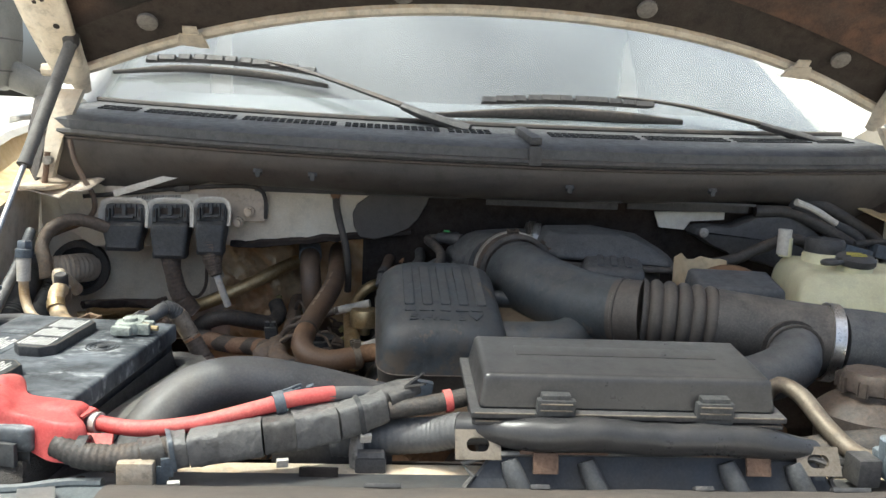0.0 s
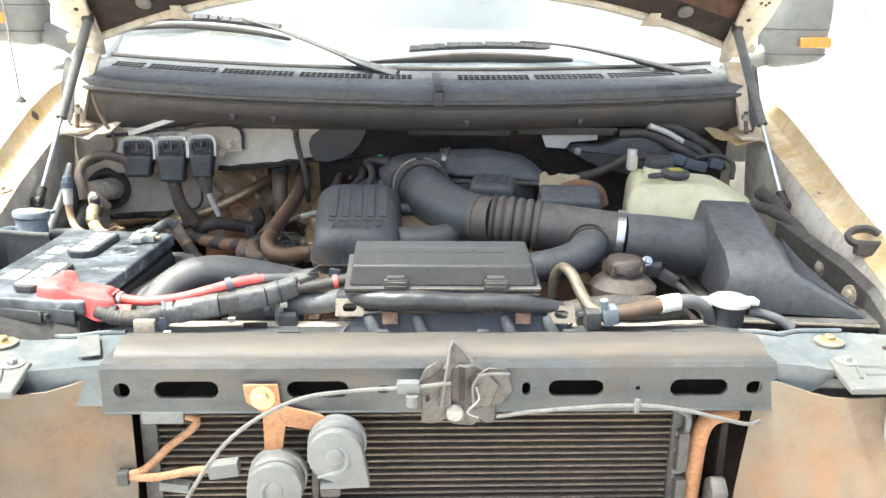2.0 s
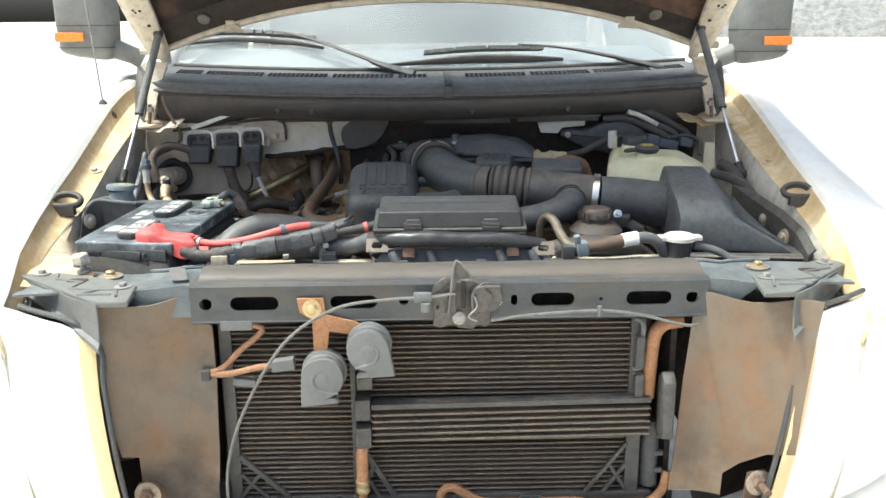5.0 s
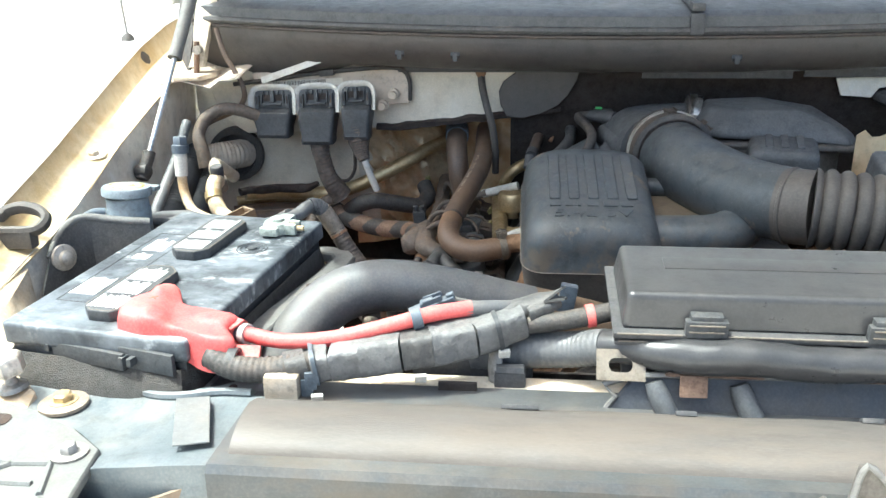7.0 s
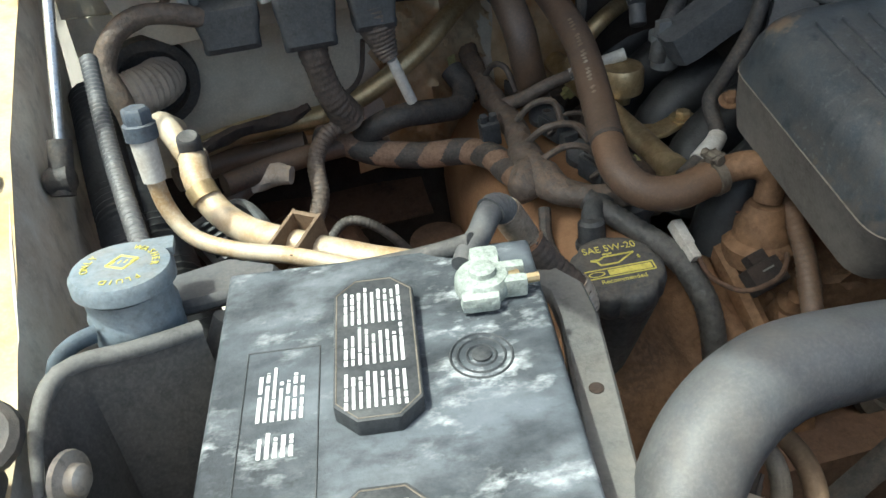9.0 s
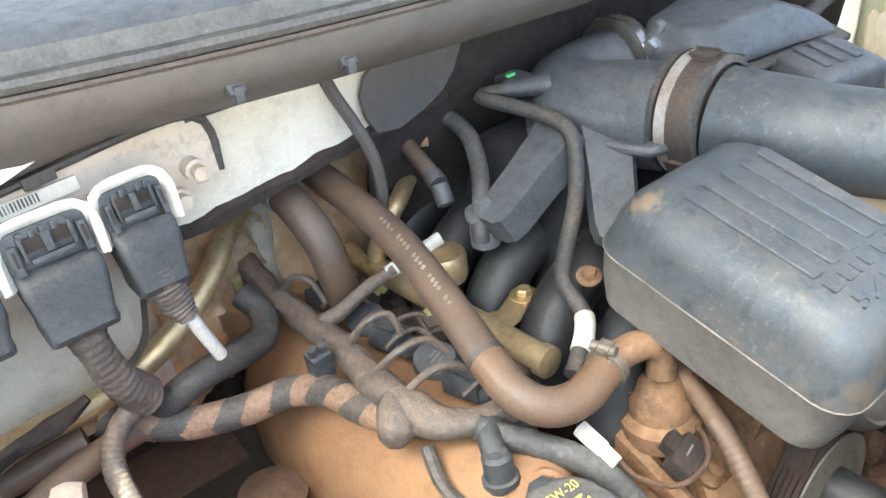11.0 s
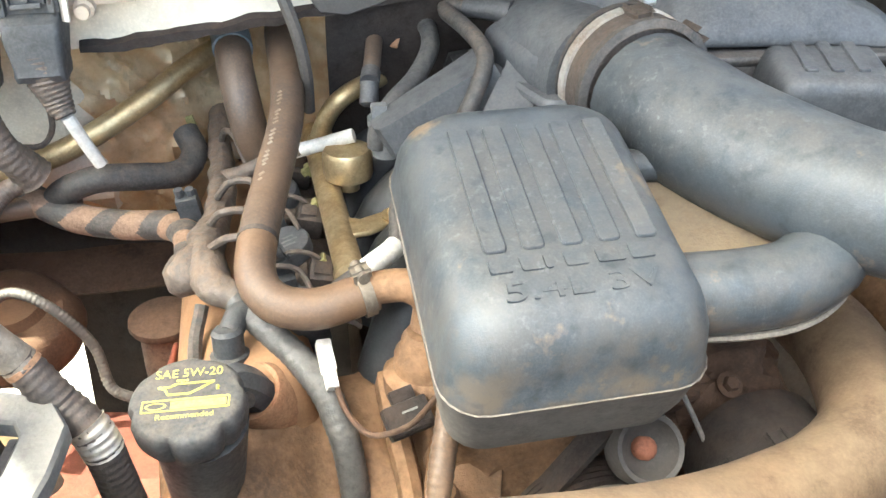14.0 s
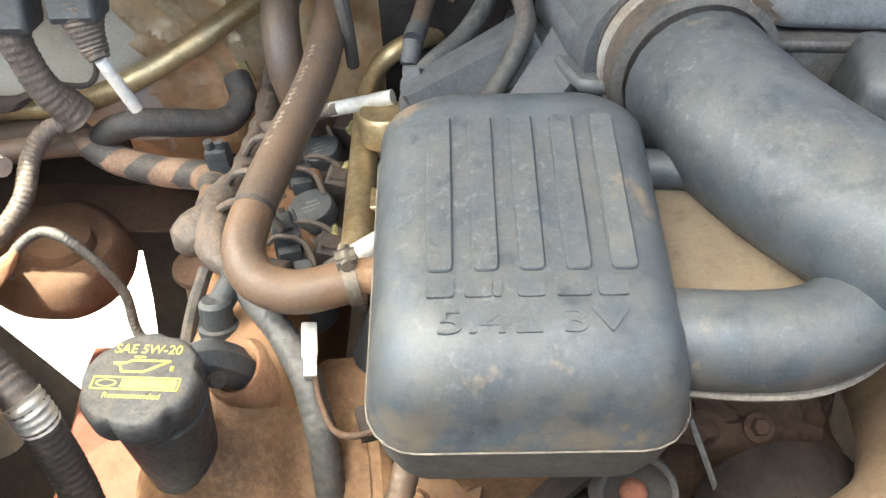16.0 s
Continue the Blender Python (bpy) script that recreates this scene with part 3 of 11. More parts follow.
# ---- ground ----
def build_ground():
    bm = B()
    r = [0, 2, 5, 12, 40, 150, 700, 3000, 12000]
    n = 48
    rings = []
    for k, d in enumerate(r[1:]):
        rings.append([bm.verts.new((d * math.cos(2 * math.pi * i / n), d * math.sin(2 * math.pi * i / n), 0.012 * noise.noise(Vector((math.cos(i) * d, math.sin(i) * d, 0))) if d < 15 else 0)) for i in range(n)])
    bm.faces.new(rings[0])
    for a, b in zip(rings, rings[1:]):
        for i in range(n):
            bm.faces.new((a[i], b[i], b[(i + 1) % n], a[(i + 1) % n]))
    ob = new("ground", to_mesh("ground", bm, GROUND_MAT))
    tagged(ob, "pale dry dirt ground in strong sunlight", "ground", kind="structure")


build_ground()


def gravel_bank():
    """A bank of rubble beyond the pale yard."""
    rnd = random.Random(5)
    rows = []
    for j in range(15):
        row = []
        for i in range(241):
            a = radians(14 + 60 * i / 240)
            d = 62 + 1.1 * j
            row.append((d * math.sin(a), d * math.cos(a), 0.25 + 0.42 * j + (0.16 * rnd.random() if 0 < j < 14 else 0) - (0.6 if j == 0 else 0)))
        rows.append(row)
    bm = B()
    sheet(bm, rows, 0)
    ob = new("gravel_bank", to_mesh("gravel_bank", bm, GRAVEL, False))
    tagged(ob, "grey gravel bank at the far edge of the yard", "gravel", kind="structure")


gravel_bank()

# ---- truck body ----
truck = thing("pickup_truck", (0, 0.6, 0), "cream pickup truck front with its grille taken off", "truck")


def crest(y):
    pts = [(-0.05, 0.965), (0.05, 1.012), (0.15, 1.085), (0.3, 1.135), (0.5, 1.178), (0.85, 1.268), (1.1, 1.31), (1.6, 1.32)]
    for (a, u), (b, v) in zip(pts, pts[1:]):
        if y <= b:
            return u + (v - u) * (y - a) / (b - a)
    return pts[-1][1]


def inner_x(y, s=1):
    return 0.738 + 0.035 * max(0.0, y - 0.1) - (0.017 * math.exp(-((y - 0.41) / 0.12) ** 2) if s < 0 else 0.0)


def fender(s):
    """Outer wing, its hood gutter and ledge; s is the side's sign."""
    rows, ledge = [], []
    for y in (-0.02, 0.03, 0.08, 0.15, 0.25, 0.38, 0.5, 0.62, 0.75, 0.88, 1.02, 1.2):
        c = crest(y)
        f = max(0.0, (0.12 - y)) * 0.5
        inn = inner_x(y, s)
        cx = 0.765 + 0.10 * max(0.0, y - 0.1)
        prof = [(inn, c - 0.052), (inn + 0.5 * (cx - 0.03 - inn), c - 0.049), (cx - 0.028, c - 0.043), (cx - 0.020, c - 0.030), (cx - 0.012, c - 0.012), (cx - 0.004, c - 0.002), (cx + 0.008, c), (cx + 0.04, c - 0.004),
                (max(0.885, cx + 0.06), c - 0.018), (0.93, c - 0.048), (0.958, c - 0.10), (0.972, c - 0.19), (0.98, c - 0.32), (0.985, 0.62), (0.96, 0.42)]
        row = [(s * (x - f * (x - 0.7)), max(y, -0.03 + 0.24 * (max(0.0, x - 0.60) / 0.38) ** 2 if z < 0.99 or x > 0.80 else y), z) for x, z in prof]
        ledge.append(row[:5])
        rows.append(row[4:])
    bm = B()
    sheet(bm, rows, 0.0025 * s)
    f = part("front_fender", bm, CREAM, truck, "cream painted fender with a dusty gutter")
    bm = B()
    sheet(bm, ledge, 0.0025 * s)
    part("gutter_ledge", bm, LEDGE, f, "dust-yellowed ledge inside the fender")
    for y in (0.58, 0.23):
        bm = B()
        bolt(bm, (s * (inner_x(y, s) + 0.022), y, crest(y) - 0.049), (0, -0.2, 1), 0.008, 2.2)
        part("bolt", bm, ALU, f)
    # looped rubber bump stop on the ledge
    bm = B()
    loop = [(-0.030, -0.004), (-0.022, 0.010), (-0.004, 0.016), (0.018, 0.012), (0.030, 0.002), (0.024, -0.010), (0.0, -0.013), (-0.024, -0.012)]
    tube(bm, [(s * (0.752 - u), 0.360 + 0.9 * v, 1.127 + 0.7 * v) for u, v in loop + loop[:2]], 0.0060, 8, 0.004, flat=1.3)
    box(bm, loc(s * 0.752, 0.350, 1.110), 0.040, 0.016, 0.022, 0.003)
    part("bump_stop", bm, BELLOWS, f, "dark rubber bump stop loop")
    # inner apron
    bm = B()
    rows, low = [], []
    for y in (-0.0, 0.1, 0.2, 0.32, 0.45, 0.6, 0.75, 0.93):
        c = crest(y)
        inn = inner_x(y, s)
        b = 0.02 * math.sin(y * 9)
        rows.append([(s * (inn + 0.002), y, c - 0.052), (s * (inn - 0.004), y, c - 0.075), (s * (inn - 0.006 + b * 0.5), y, c - 0.15), (s * (inn - 0.010 + b), y, c - 0.21), (s * (inn - 0.014 + b), y, c - 0.30), (s * (inn - 0.030), y, c - 0.40)])
        low.append([rows[-1][-1], (s * (inn - 0.05), y, 0.70), (s * (inn - 0.16), y, 0.52)])
    sheet(bm, rows, 0.002 * s)
    part("inner_fender", bm, PANEL, truck, "dusty inner fender panel")
    # lower apron in near-black: the pit's shade is put into its colour
    bm = B()
    sheet(bm, low, 0.002 * s)
    part("wheel_housing", bm, DARK, truck)
    # front wheel
    bm = B()
    lathe(bm, aim((s * 0.74, 0.62, 0.385), (s, 0, 0)), [(0.24, 0), (0.36, 0.01), (0.385, 0.05), (0.385, 0.20), (0.36, 0.24), (0.24, 0.245)], 40)
    wh = part("wheel", bm, RUBBER, truck)
    bm = B()
    lathe(bm, aim((s * 0.76, 0.62, 0.385), (s, 0, 0)), [(0.05, 0.20), (0.20, 0.19), (0.24, 0.225), (0.235, 0.0)], 32)
    part("rim", bm, STEEL, wh)


fender(1)
fender(-1)


def ylip(x):
    return 0.752 + 0.115 * (abs(x) / 0.7) ** 2


def ybase(x):
    return 0.955 + 0.135 * (abs(x) / 0.7) ** 2


def zlip(x):
    return 1.315 + 0.012 * (abs(x) / 0.7) ** 2


XS = [-0.735 + 1.47 * i / 28 for i in range(29)]


def glass_at(x, k):
    """A point of the windscreen, k up it from 0 to 1."""
    return (x * (1 - 0.10 * k), ybase(x) - 0.005 + 0.83 * k + 0.03 * k * (x / 0.7) ** 2, zlip(x) + 0.03 + 0.50 * k)


def cowl_and_glass():
    bm = B()
    sheet(bm, [[(x, ylip(x) + 0.01 * k + (ybase(x) - ylip(x)) * u, zlip(x) + dz) for x in XS] for k, u, dz in
               ((0, 0.0, -0.018), (0, 0.0, 0.0), (0.5, 0.03, 0.007), (1, 0.25, 0.012), (1, 0.5, 0.018), (1, 0.8, 0.026), (0, 1.0, 0.030))], 0.003)
    cowl = part("cowl_panel", bm, PLASTIC_GREY, truck, "weathered grey plastic cowl panel")
    bm = B()
    for i in range(112):
        x = -0.68 + 1.36 * i / 111
        if abs(x - 0.04) > 0.05 and i % 14 != 6:
            for u, w in ((0.52, 0.0045), (0.60, 0.0045), (0.68, 0.0045)):
                box(bm, loc(x, ylip(x) + (ybase(x) - ylip(x)) * u + 0.01, zlip(x) + 0.018 + 0.026 * (u - 0.5) + 0.001) @ rot(4, 0, 0), 0.0098, w, 0.003, 0.0)
    tagged(part("vent_slot", bm, RUNNER, cowl), kind="stuff")
    bm = B()
    box(bm, loc(0.04, ylip(0) + 0.07, 1.335) @ rot(5, 0, 0), 0.018, 0.16, 0.012, 0.004)
    box(bm, loc(0.04, ylip(0) - 0.002, 1.305), 0.02, 0.01, 0.03, 0.003)
    part("seam_clip", bm, PLASTIC, cowl)
    # seal lip under the front edge
    bm = B()
    tube(bm, [(x, ylip(x) - 0.001, zlip(x) - 0.020) for x in XS], 0.006, 8, 0.03)
    part("rubber_seal", bm, PLASTIC_DUST, cowl, "dusty rubber hood seal")
    bm = B()
    tube(bm, [(x, ylip(x) - 0.002, zlip(x) - 0.0285) for x in XS], 0.0028, 6, 0.03)
    part("seam", bm, CAP_BROWN, cowl, "rust-brown seam under the cowl lip")
    # face below
    bm = B()
    sheet(bm, [[(x, ylip(x) + a, zlip(x) + dz - low * max(0.0, min(1.0, (abs(x) - 0.47) / 0.15))) for x in XS] for a, dz, low in ((0.001, -0.030, 0.0), (0.002, -0.044, 0.0), (0.014, -0.058, 0.012), (0.034, -0.074, 0.030), (0.055, -0.080, 0.040), (0.065, -0.082, 0.042))], 0.003)
    part("cowl_face", bm, COWL, truck, "grey plastic face under the cowl")
    bm = B()
    for x0, x1 in ((-0.40, -0.05), (-0.02, 0.2), (0.22, 0.43)):
        sheet(bm, [[(x0 + (x1 - x0) * i / 8, ylip(x0) + 0.03 + a, zlip(x0) + dz) for i in range(9)] for a, dz in ((0.025, -0.078), (0.054, -0.080), (0.054, -0.096))], 0.004)
    cb = part("cowl_baffle", bm, PLASTIC, truck, "black baffle strip")
    for x in (-0.385, -0.30, 0.10, 0.34):
        bm = B()
        box(bm, loc(x, ylip(x) + 0.010, zlip(x) - 0.054) @ rot(-40, 0, 0), 0.014, 0.008, 0.018, 0.002)
        box(bm, loc(x, ylip(x) + 0.004, zlip(x) - 0.060), 0.007, 0.006, 0.012, 0.001)
        part("clip", bm, PLUG, cb)
    bm = B()
    sheet(bm, [[glass_at(x, k) for x in XS] for k in (0, 0.25, 0.5, 0.75, 1.0)], 0.005)
    g = part("windshield", bm, GLASS, truck, "curved windshield reflecting a pale sky")
    g.visible_shadow = False
    bm = B()
    tube(bm, [Vector(glass_at(x, 0.0)) + Vector((0, 0.004, 0.002)) for x in XS], 0.006, 8, 0.03)
    part("glass_seal", bm, RUBBER, g)
    # cabin seen through the glass
    bm = B()
    sheet(bm, [[(x * 0.98, ybase(x) + y, z) for x in XS] for y, z in ((0.03, 1.335), (0.2, 1.36), (0.45, 1.385), (0.62, 1.36), (0.66, 1.2), (0.66, 0.6))], 0.01)
    part("dashboard", bm, DASH, truck, "dark blue-grey dashboard")
    bm = B()
    # roof, pillars and rear wall of the cab
    for s in (-1, 1):
        p0, p1 = Vector(glass_at(s * 0.735, 0)), Vector(glass_at(s * 0.735, 1))
        tube(bm, [p0 + Vector((s * 0.03, -0.03, -0.02)), p0.lerp(p1, 0.5) + Vector((s * 0.03, 0, 0.01)), p1 + Vector((s * 0.03, 0, 0.01))], 0.045, 12, 0.05)
        slab(bm, [(s * 0.97, 1.15, 0.5), (s * 0.97, 3.0, 0.5), (s * 0.90, 3.0, 1.36), (s * 0.90, 1.15, 1.32)], 0.02)
        for y in (2.9,):
            box(bm, loc(s * 0.80, y, 1.6), 0.08, 0.16, 0.56, 0.02)
    sheet(bm, [[(x, 1.75 + 0.13 * k, 1.87 + dz) for x in (-0.72, -0.4, 0, 0.4, 0.72)] for k, dz in ((0, -0.01), (0.5, 0.02), (4, 0.035), (9.4, 0.0))], 0.03)
    slab(bm, [(-0.97, 3.0, 0.5), (0.97, 3.0, 0.5), (0.9, 3.0, 1.36), (-0.9, 3.0, 1.36)], 0.02)
    part("cab", bm, CREAM, truck)
    bm = B()
    slab(bm, [(-0.84, 2.86, 1.36), (0.84, 2.86, 1.36), (0.74, 2.80, 1.86), (-0.74, 2.80, 1.86)], 0.01)
    for s in (-1, 1):
        slab(bm, [(s * 0.88, 1.3, 1.34), (s * 0.88, 2.9, 1.34), (s * 0.745, 2.9, 1.85), (s * 0.745, 1.85, 1.85)], 0.01)
    part("cab_lining", bm, SEAT, truck, "dim cab interior")


cowl_and_glass()


def B_hinge(s):
    """Tapered hinge leaf from the hood's corner down to its foot on the apron."""
    bm = B()
    loft(bm, [[(s * (x + u * w), y + v * 0.008, z) for u, v in ((-1, -1), (1, -1), (1, 1), (-1, 1))] for x, y, z, w in ((0.700, 0.905, 1.375, 0.020), (0.708, 0.885, 1.335, 0.017), (0.714, 0.866, 1.295, 0.013), (0.716, 0.852, 1.262, 0.010), (0.722, 0.845, 1.235, 0.012))])
    prism(bm, aim((s * 0.722, 0.845, 1.218), (0, 0, 1)), [(-0.026, -0.035), (0.022, -0.03), (0.026, 0.045), (-0.018, 0.05), (-0.030, 0.0)], 0.008, 0.002)
    return bm


def firewall():
    bm = B()
    sheet(bm, [[(-0.76 + 1.52 * i / 20, 0.925 + 0.075 * (z < 1.15) + 0.004 * math.sin(i * 2.1), z) for i in range(21)] for z in (1.262, 1.2, 1.152, 1.148, 1.04, 0.955)], 0.003)
    fw = part("firewall", bm, FIREWALL, truck, "dusty painted firewall")
    bm = B()
    sheet(bm, [[(x, y + 0.004 * math.sin(x * 31), z) for x in (-0.755, -0.70, -0.64, -0.58, -0.52, -0.48)] + [(-0.455, 0.935, z), (-0.44, 0.99, z)] for y, z in ((0.915, 1.15), (0.912, 1.10), (0.914, 1.04), (0.918, 0.99), (0.935, 0.955), (0.985, 0.94))], 0.003)
    part("side_panel", bm, FIREWALL, fw, "cream painted firewall panel, dusty")
    # firewall foot, coloured near-black to stand for shade deep in the bay
    bm = B()
    sheet(bm, [[(-0.54 + 1.30 * i / 20, 1.0 + dy, z) for i in range(21)] for z, dy in ((0.955, 0.0), (0.85, 0.0), (0.7, -0.02), (0.45, -0.1))], 0.003)
    sheet(bm, [[(x, 1.0, z) for x in (-0.76, -0.65, -0.54)] for z in (0.955, 0.85, 0.76)], 0.003)
    part("lower_firewall", bm, DARK, fw)
    # clean upper panel between module and insulation
    bm = B()
    prism(bm, pose(0, 0.884, 0, 90, 0, 0), [(-0.70, 1.145), (-0.66, 1.12), (-0.38, 1.133), (-0.30, 1.145), (-0.24, 1.150), (-0.19, 1.163), (-0.165, 1.19), (-0.155, 1.245), (-0.42, 1.255), (-0.62, 1.235), (-0.72, 1.2)], 0.004, 0.001)
    part("upper_panel", bm, FIREWALL, fw, "cream painted upper panel")
    # black insulation over the middle and right
    bm = B()
    sheet(bm, [[(x, 0.885 + dy + 0.008 * noise.noise(Vector((x * 7, z * 9, 0))), z) for x in [-0.22 + 0.92 * i / 22 for i in range(23)]] for z, dy in ((1.262, 0.0), (1.22, 0.004), (1.17, 0.006), (1.1, 0.03), (0.95, 0.06), (0.8, 0.07))], 0.006)
    part("insulation", bm, DARK, fw, "black firewall insulation mat")
    # ragged black flap in front of the panel
    bm = B()
    prism(bm, pose(0, 0.876, 0, 90, 0, 0), [(-0.150, 1.250), (-0.200, 1.232), (-0.232, 1.208), (-0.239, 1.192), (-0.236, 1.170), (-0.226, 1.153), (-0.20, 1.149), (-0.170, 1.158), (-0.145, 1.170), (-0.130, 1.185), (-0.115, 1.212), (-0.105, 1.252)], 0.004, 0.001)
    part("flap", bm, COWL, fw, "ragged dark dusty flap")
    # crumpled foil heat shield
    bm = B()
    sheet(bm, [[(x, 1.0 - 0.03 * abs(math.sin(x * 9)) - 0.02 + 0.018 * noise.noise(Vector((x * 22, z * 22, 3))), z) for x in [-0.31 + 0.29 * i / 20 for i in range(21)]] for z in [1.15 - 0.3 * j / 18 for j in range(19)]], 0.002)
    part("heat_shield", bm, FOIL, fw, "crumpled foil heat shield coated in brown dust")
    # foil drape between side panel and heater hoses
    bm = B()
    rows = []
    for j in range(49):
        z = 1.145 - 0.235 * j / 48
        row = []
        for i in range(53):
            x = -0.492 + 0.205 * i / 52
            k = max(0.0, (x + 0.46) / 0.17)
            y = 0.9065 + 0.012 * min(1, i / 15) + 0.075 * min(1.0, k) ** 1.3 + 0.03 * j / 48
            p = Vector(((x * 0.8 + z * 0.6) * 34, (z * 0.8 - x * 0.6) * 11, 4))
            crease = (1 - abs(noise.noise(p))) ** 5 + 0.5 * (1 - abs(noise.noise(p * 2.3 + Vector((7, 1, 0))))) ** 6
            row.append((x, y + min(1, i / 12) * 0.011 * (1 - crease), z))
        rows.append(row)
    sheet(bm, rows, 0.0015)
    part("heat_shield", bm, FOIL, fw, "golden creased foil drape")
    # fibre edge hanging below the upper panel
    bm = B()
    sheet(bm, [[(x, 0.885 + dy, 1.142 + 0.024 * max(0, (x + 0.4) / 0.2) + dz + 0.004 * noise.noise(Vector((x * 40, dz * 90, 0)))) for x in [-0.44 + 0.3 * i / 24 for i in range(25)]] for dy, dz in ((0.0, 0.0), (-0.012, -0.006), (-0.012, -0.014), (0.01, -0.018))], 0.003)
    part("sound_mat", bm, DARK, fw)
    # loom channel, white strip
    bm = B()
    slab(bm, [(-0.620, 0.852, 1.206), (-0.489, 0.838, 1.252), (-0.487, 0.838, 1.262), (-0.622, 0.852, 1.217)], 0.005)
    part("trim_strip", bm, WHITE, fw)
    bm = B()
    rod(bm, (-0.700, 0.896, 1.192), (-0.700, 0.890, 1.192), 0.0075, 16)
    part("plug_hole", bm, DARK, fw)
    bm = B()
    rod(bm, (-0.378, 0.893, 1.161), (-0.378, 0.888, 1.161), 0.005, 14)
    part("plug_hole", bm, DARK, fw)
    # hinges, torn sunlit flanges and dark end seals at the rear corners
    for s in (-1, 1):
        h = part("hinge", B_hinge(s), CREAM_DUSTY, truck, "dusty cream hood hinge")
        bm = B()
        rod(bm, (s * 0.716, 0.848, 1.262), (s * 0.716, 0.832, 1.262), 0.007, 12)
        part("pivot", bm, STEEL, h)
        bm = B()
        rod(bm, (s * 0.722, 0.835, 1.215), (s * 0.718, 0.842, 1.275), 0.0045, 10)
        part("stud", bm, RUST, h)
        bm = B()
        edge = [(0.640, 0.012), (0.655, 0.0), (0.672, 0.010), (0.688, -0.002), (0.71, 0.006), (0.735, 0.0), (0.768, 0.004)]
        sheet(bm, [[(s * x, 0.80 + 0.10 * k + 0.03 * d * (1 - k), 1.214 + 0.020 * k + 0.006 * math.sin(x * 70) + d * 0.5 * (1 - k)) for x, d in edge] for k in (0.0, 0.15, 0.5, 1.0)], 0.002)
        part("corner_flange", bm, LEDGE if s > 0 else MODULE, truck, "torn dusty flange at the hinge")
        bm = B()
        sheet(bm, [[(s * (0.738 + 0.040 * u), 0.875 + 0.06 * u + dy, z0 + 0.10 * u * w) for u in (0.0, 0.35, 0.7, 1.0)] for z0, dy, w in ((1.225, -0.03, 0.3), (1.26, -0.01, 0.5), (1.30, 0.02, 0.6), (1.335, 0.05, 0.3))], 0.004)
        part("end_seal", bm, RUBBER, truck, "dark rubber seal between wing and cowl")


firewall()


def plate_hole(bm, m, w, h, hole, n=24):
    """A flat plate with one rounded hole, in m's plane."""
    hw, hh = hole
    r = min(hw, hh) / 2 * 0.98
    inner = round_rect(hw, hh, r, n // 4 - 1)
    out = []
    for u, v in inner:
        k = min((w / 2) / abs(u) if abs(u) > 1e-9 else 1e9, (h / 2) / abs(v) if abs(v) > 1e-9 else 1e9)
        out.append((u * k, v * k))
    # draw the nearest outer points into the corners
    for cx in (-w / 2, w / 2):
        for cy in (-h / 2, h / 2):
            i = min(range(len(out)), key=lambda q: (out[q][0] - cx) ** 2 + (out[q][1] - cy) ** 2)
            out[i] = (cx, cy)
    k = len(inner)
    a = [bm.verts.new(m @ Vector((u, v, 0))) for u, v in inner]
    b = [bm.verts.new(m @ Vector((u, v, 0))) for u, v in out]
    a2 = [bm.verts.new(m @ Vector((u, v, -0.006))) for u, v in inner]
    for i in range(k):
        j = (i + 1) % k
        bm.faces.new((a[i], b[i], b[j], a[j]))
        bm.faces.new((a2[i], a[i], a[j], a2[j]))


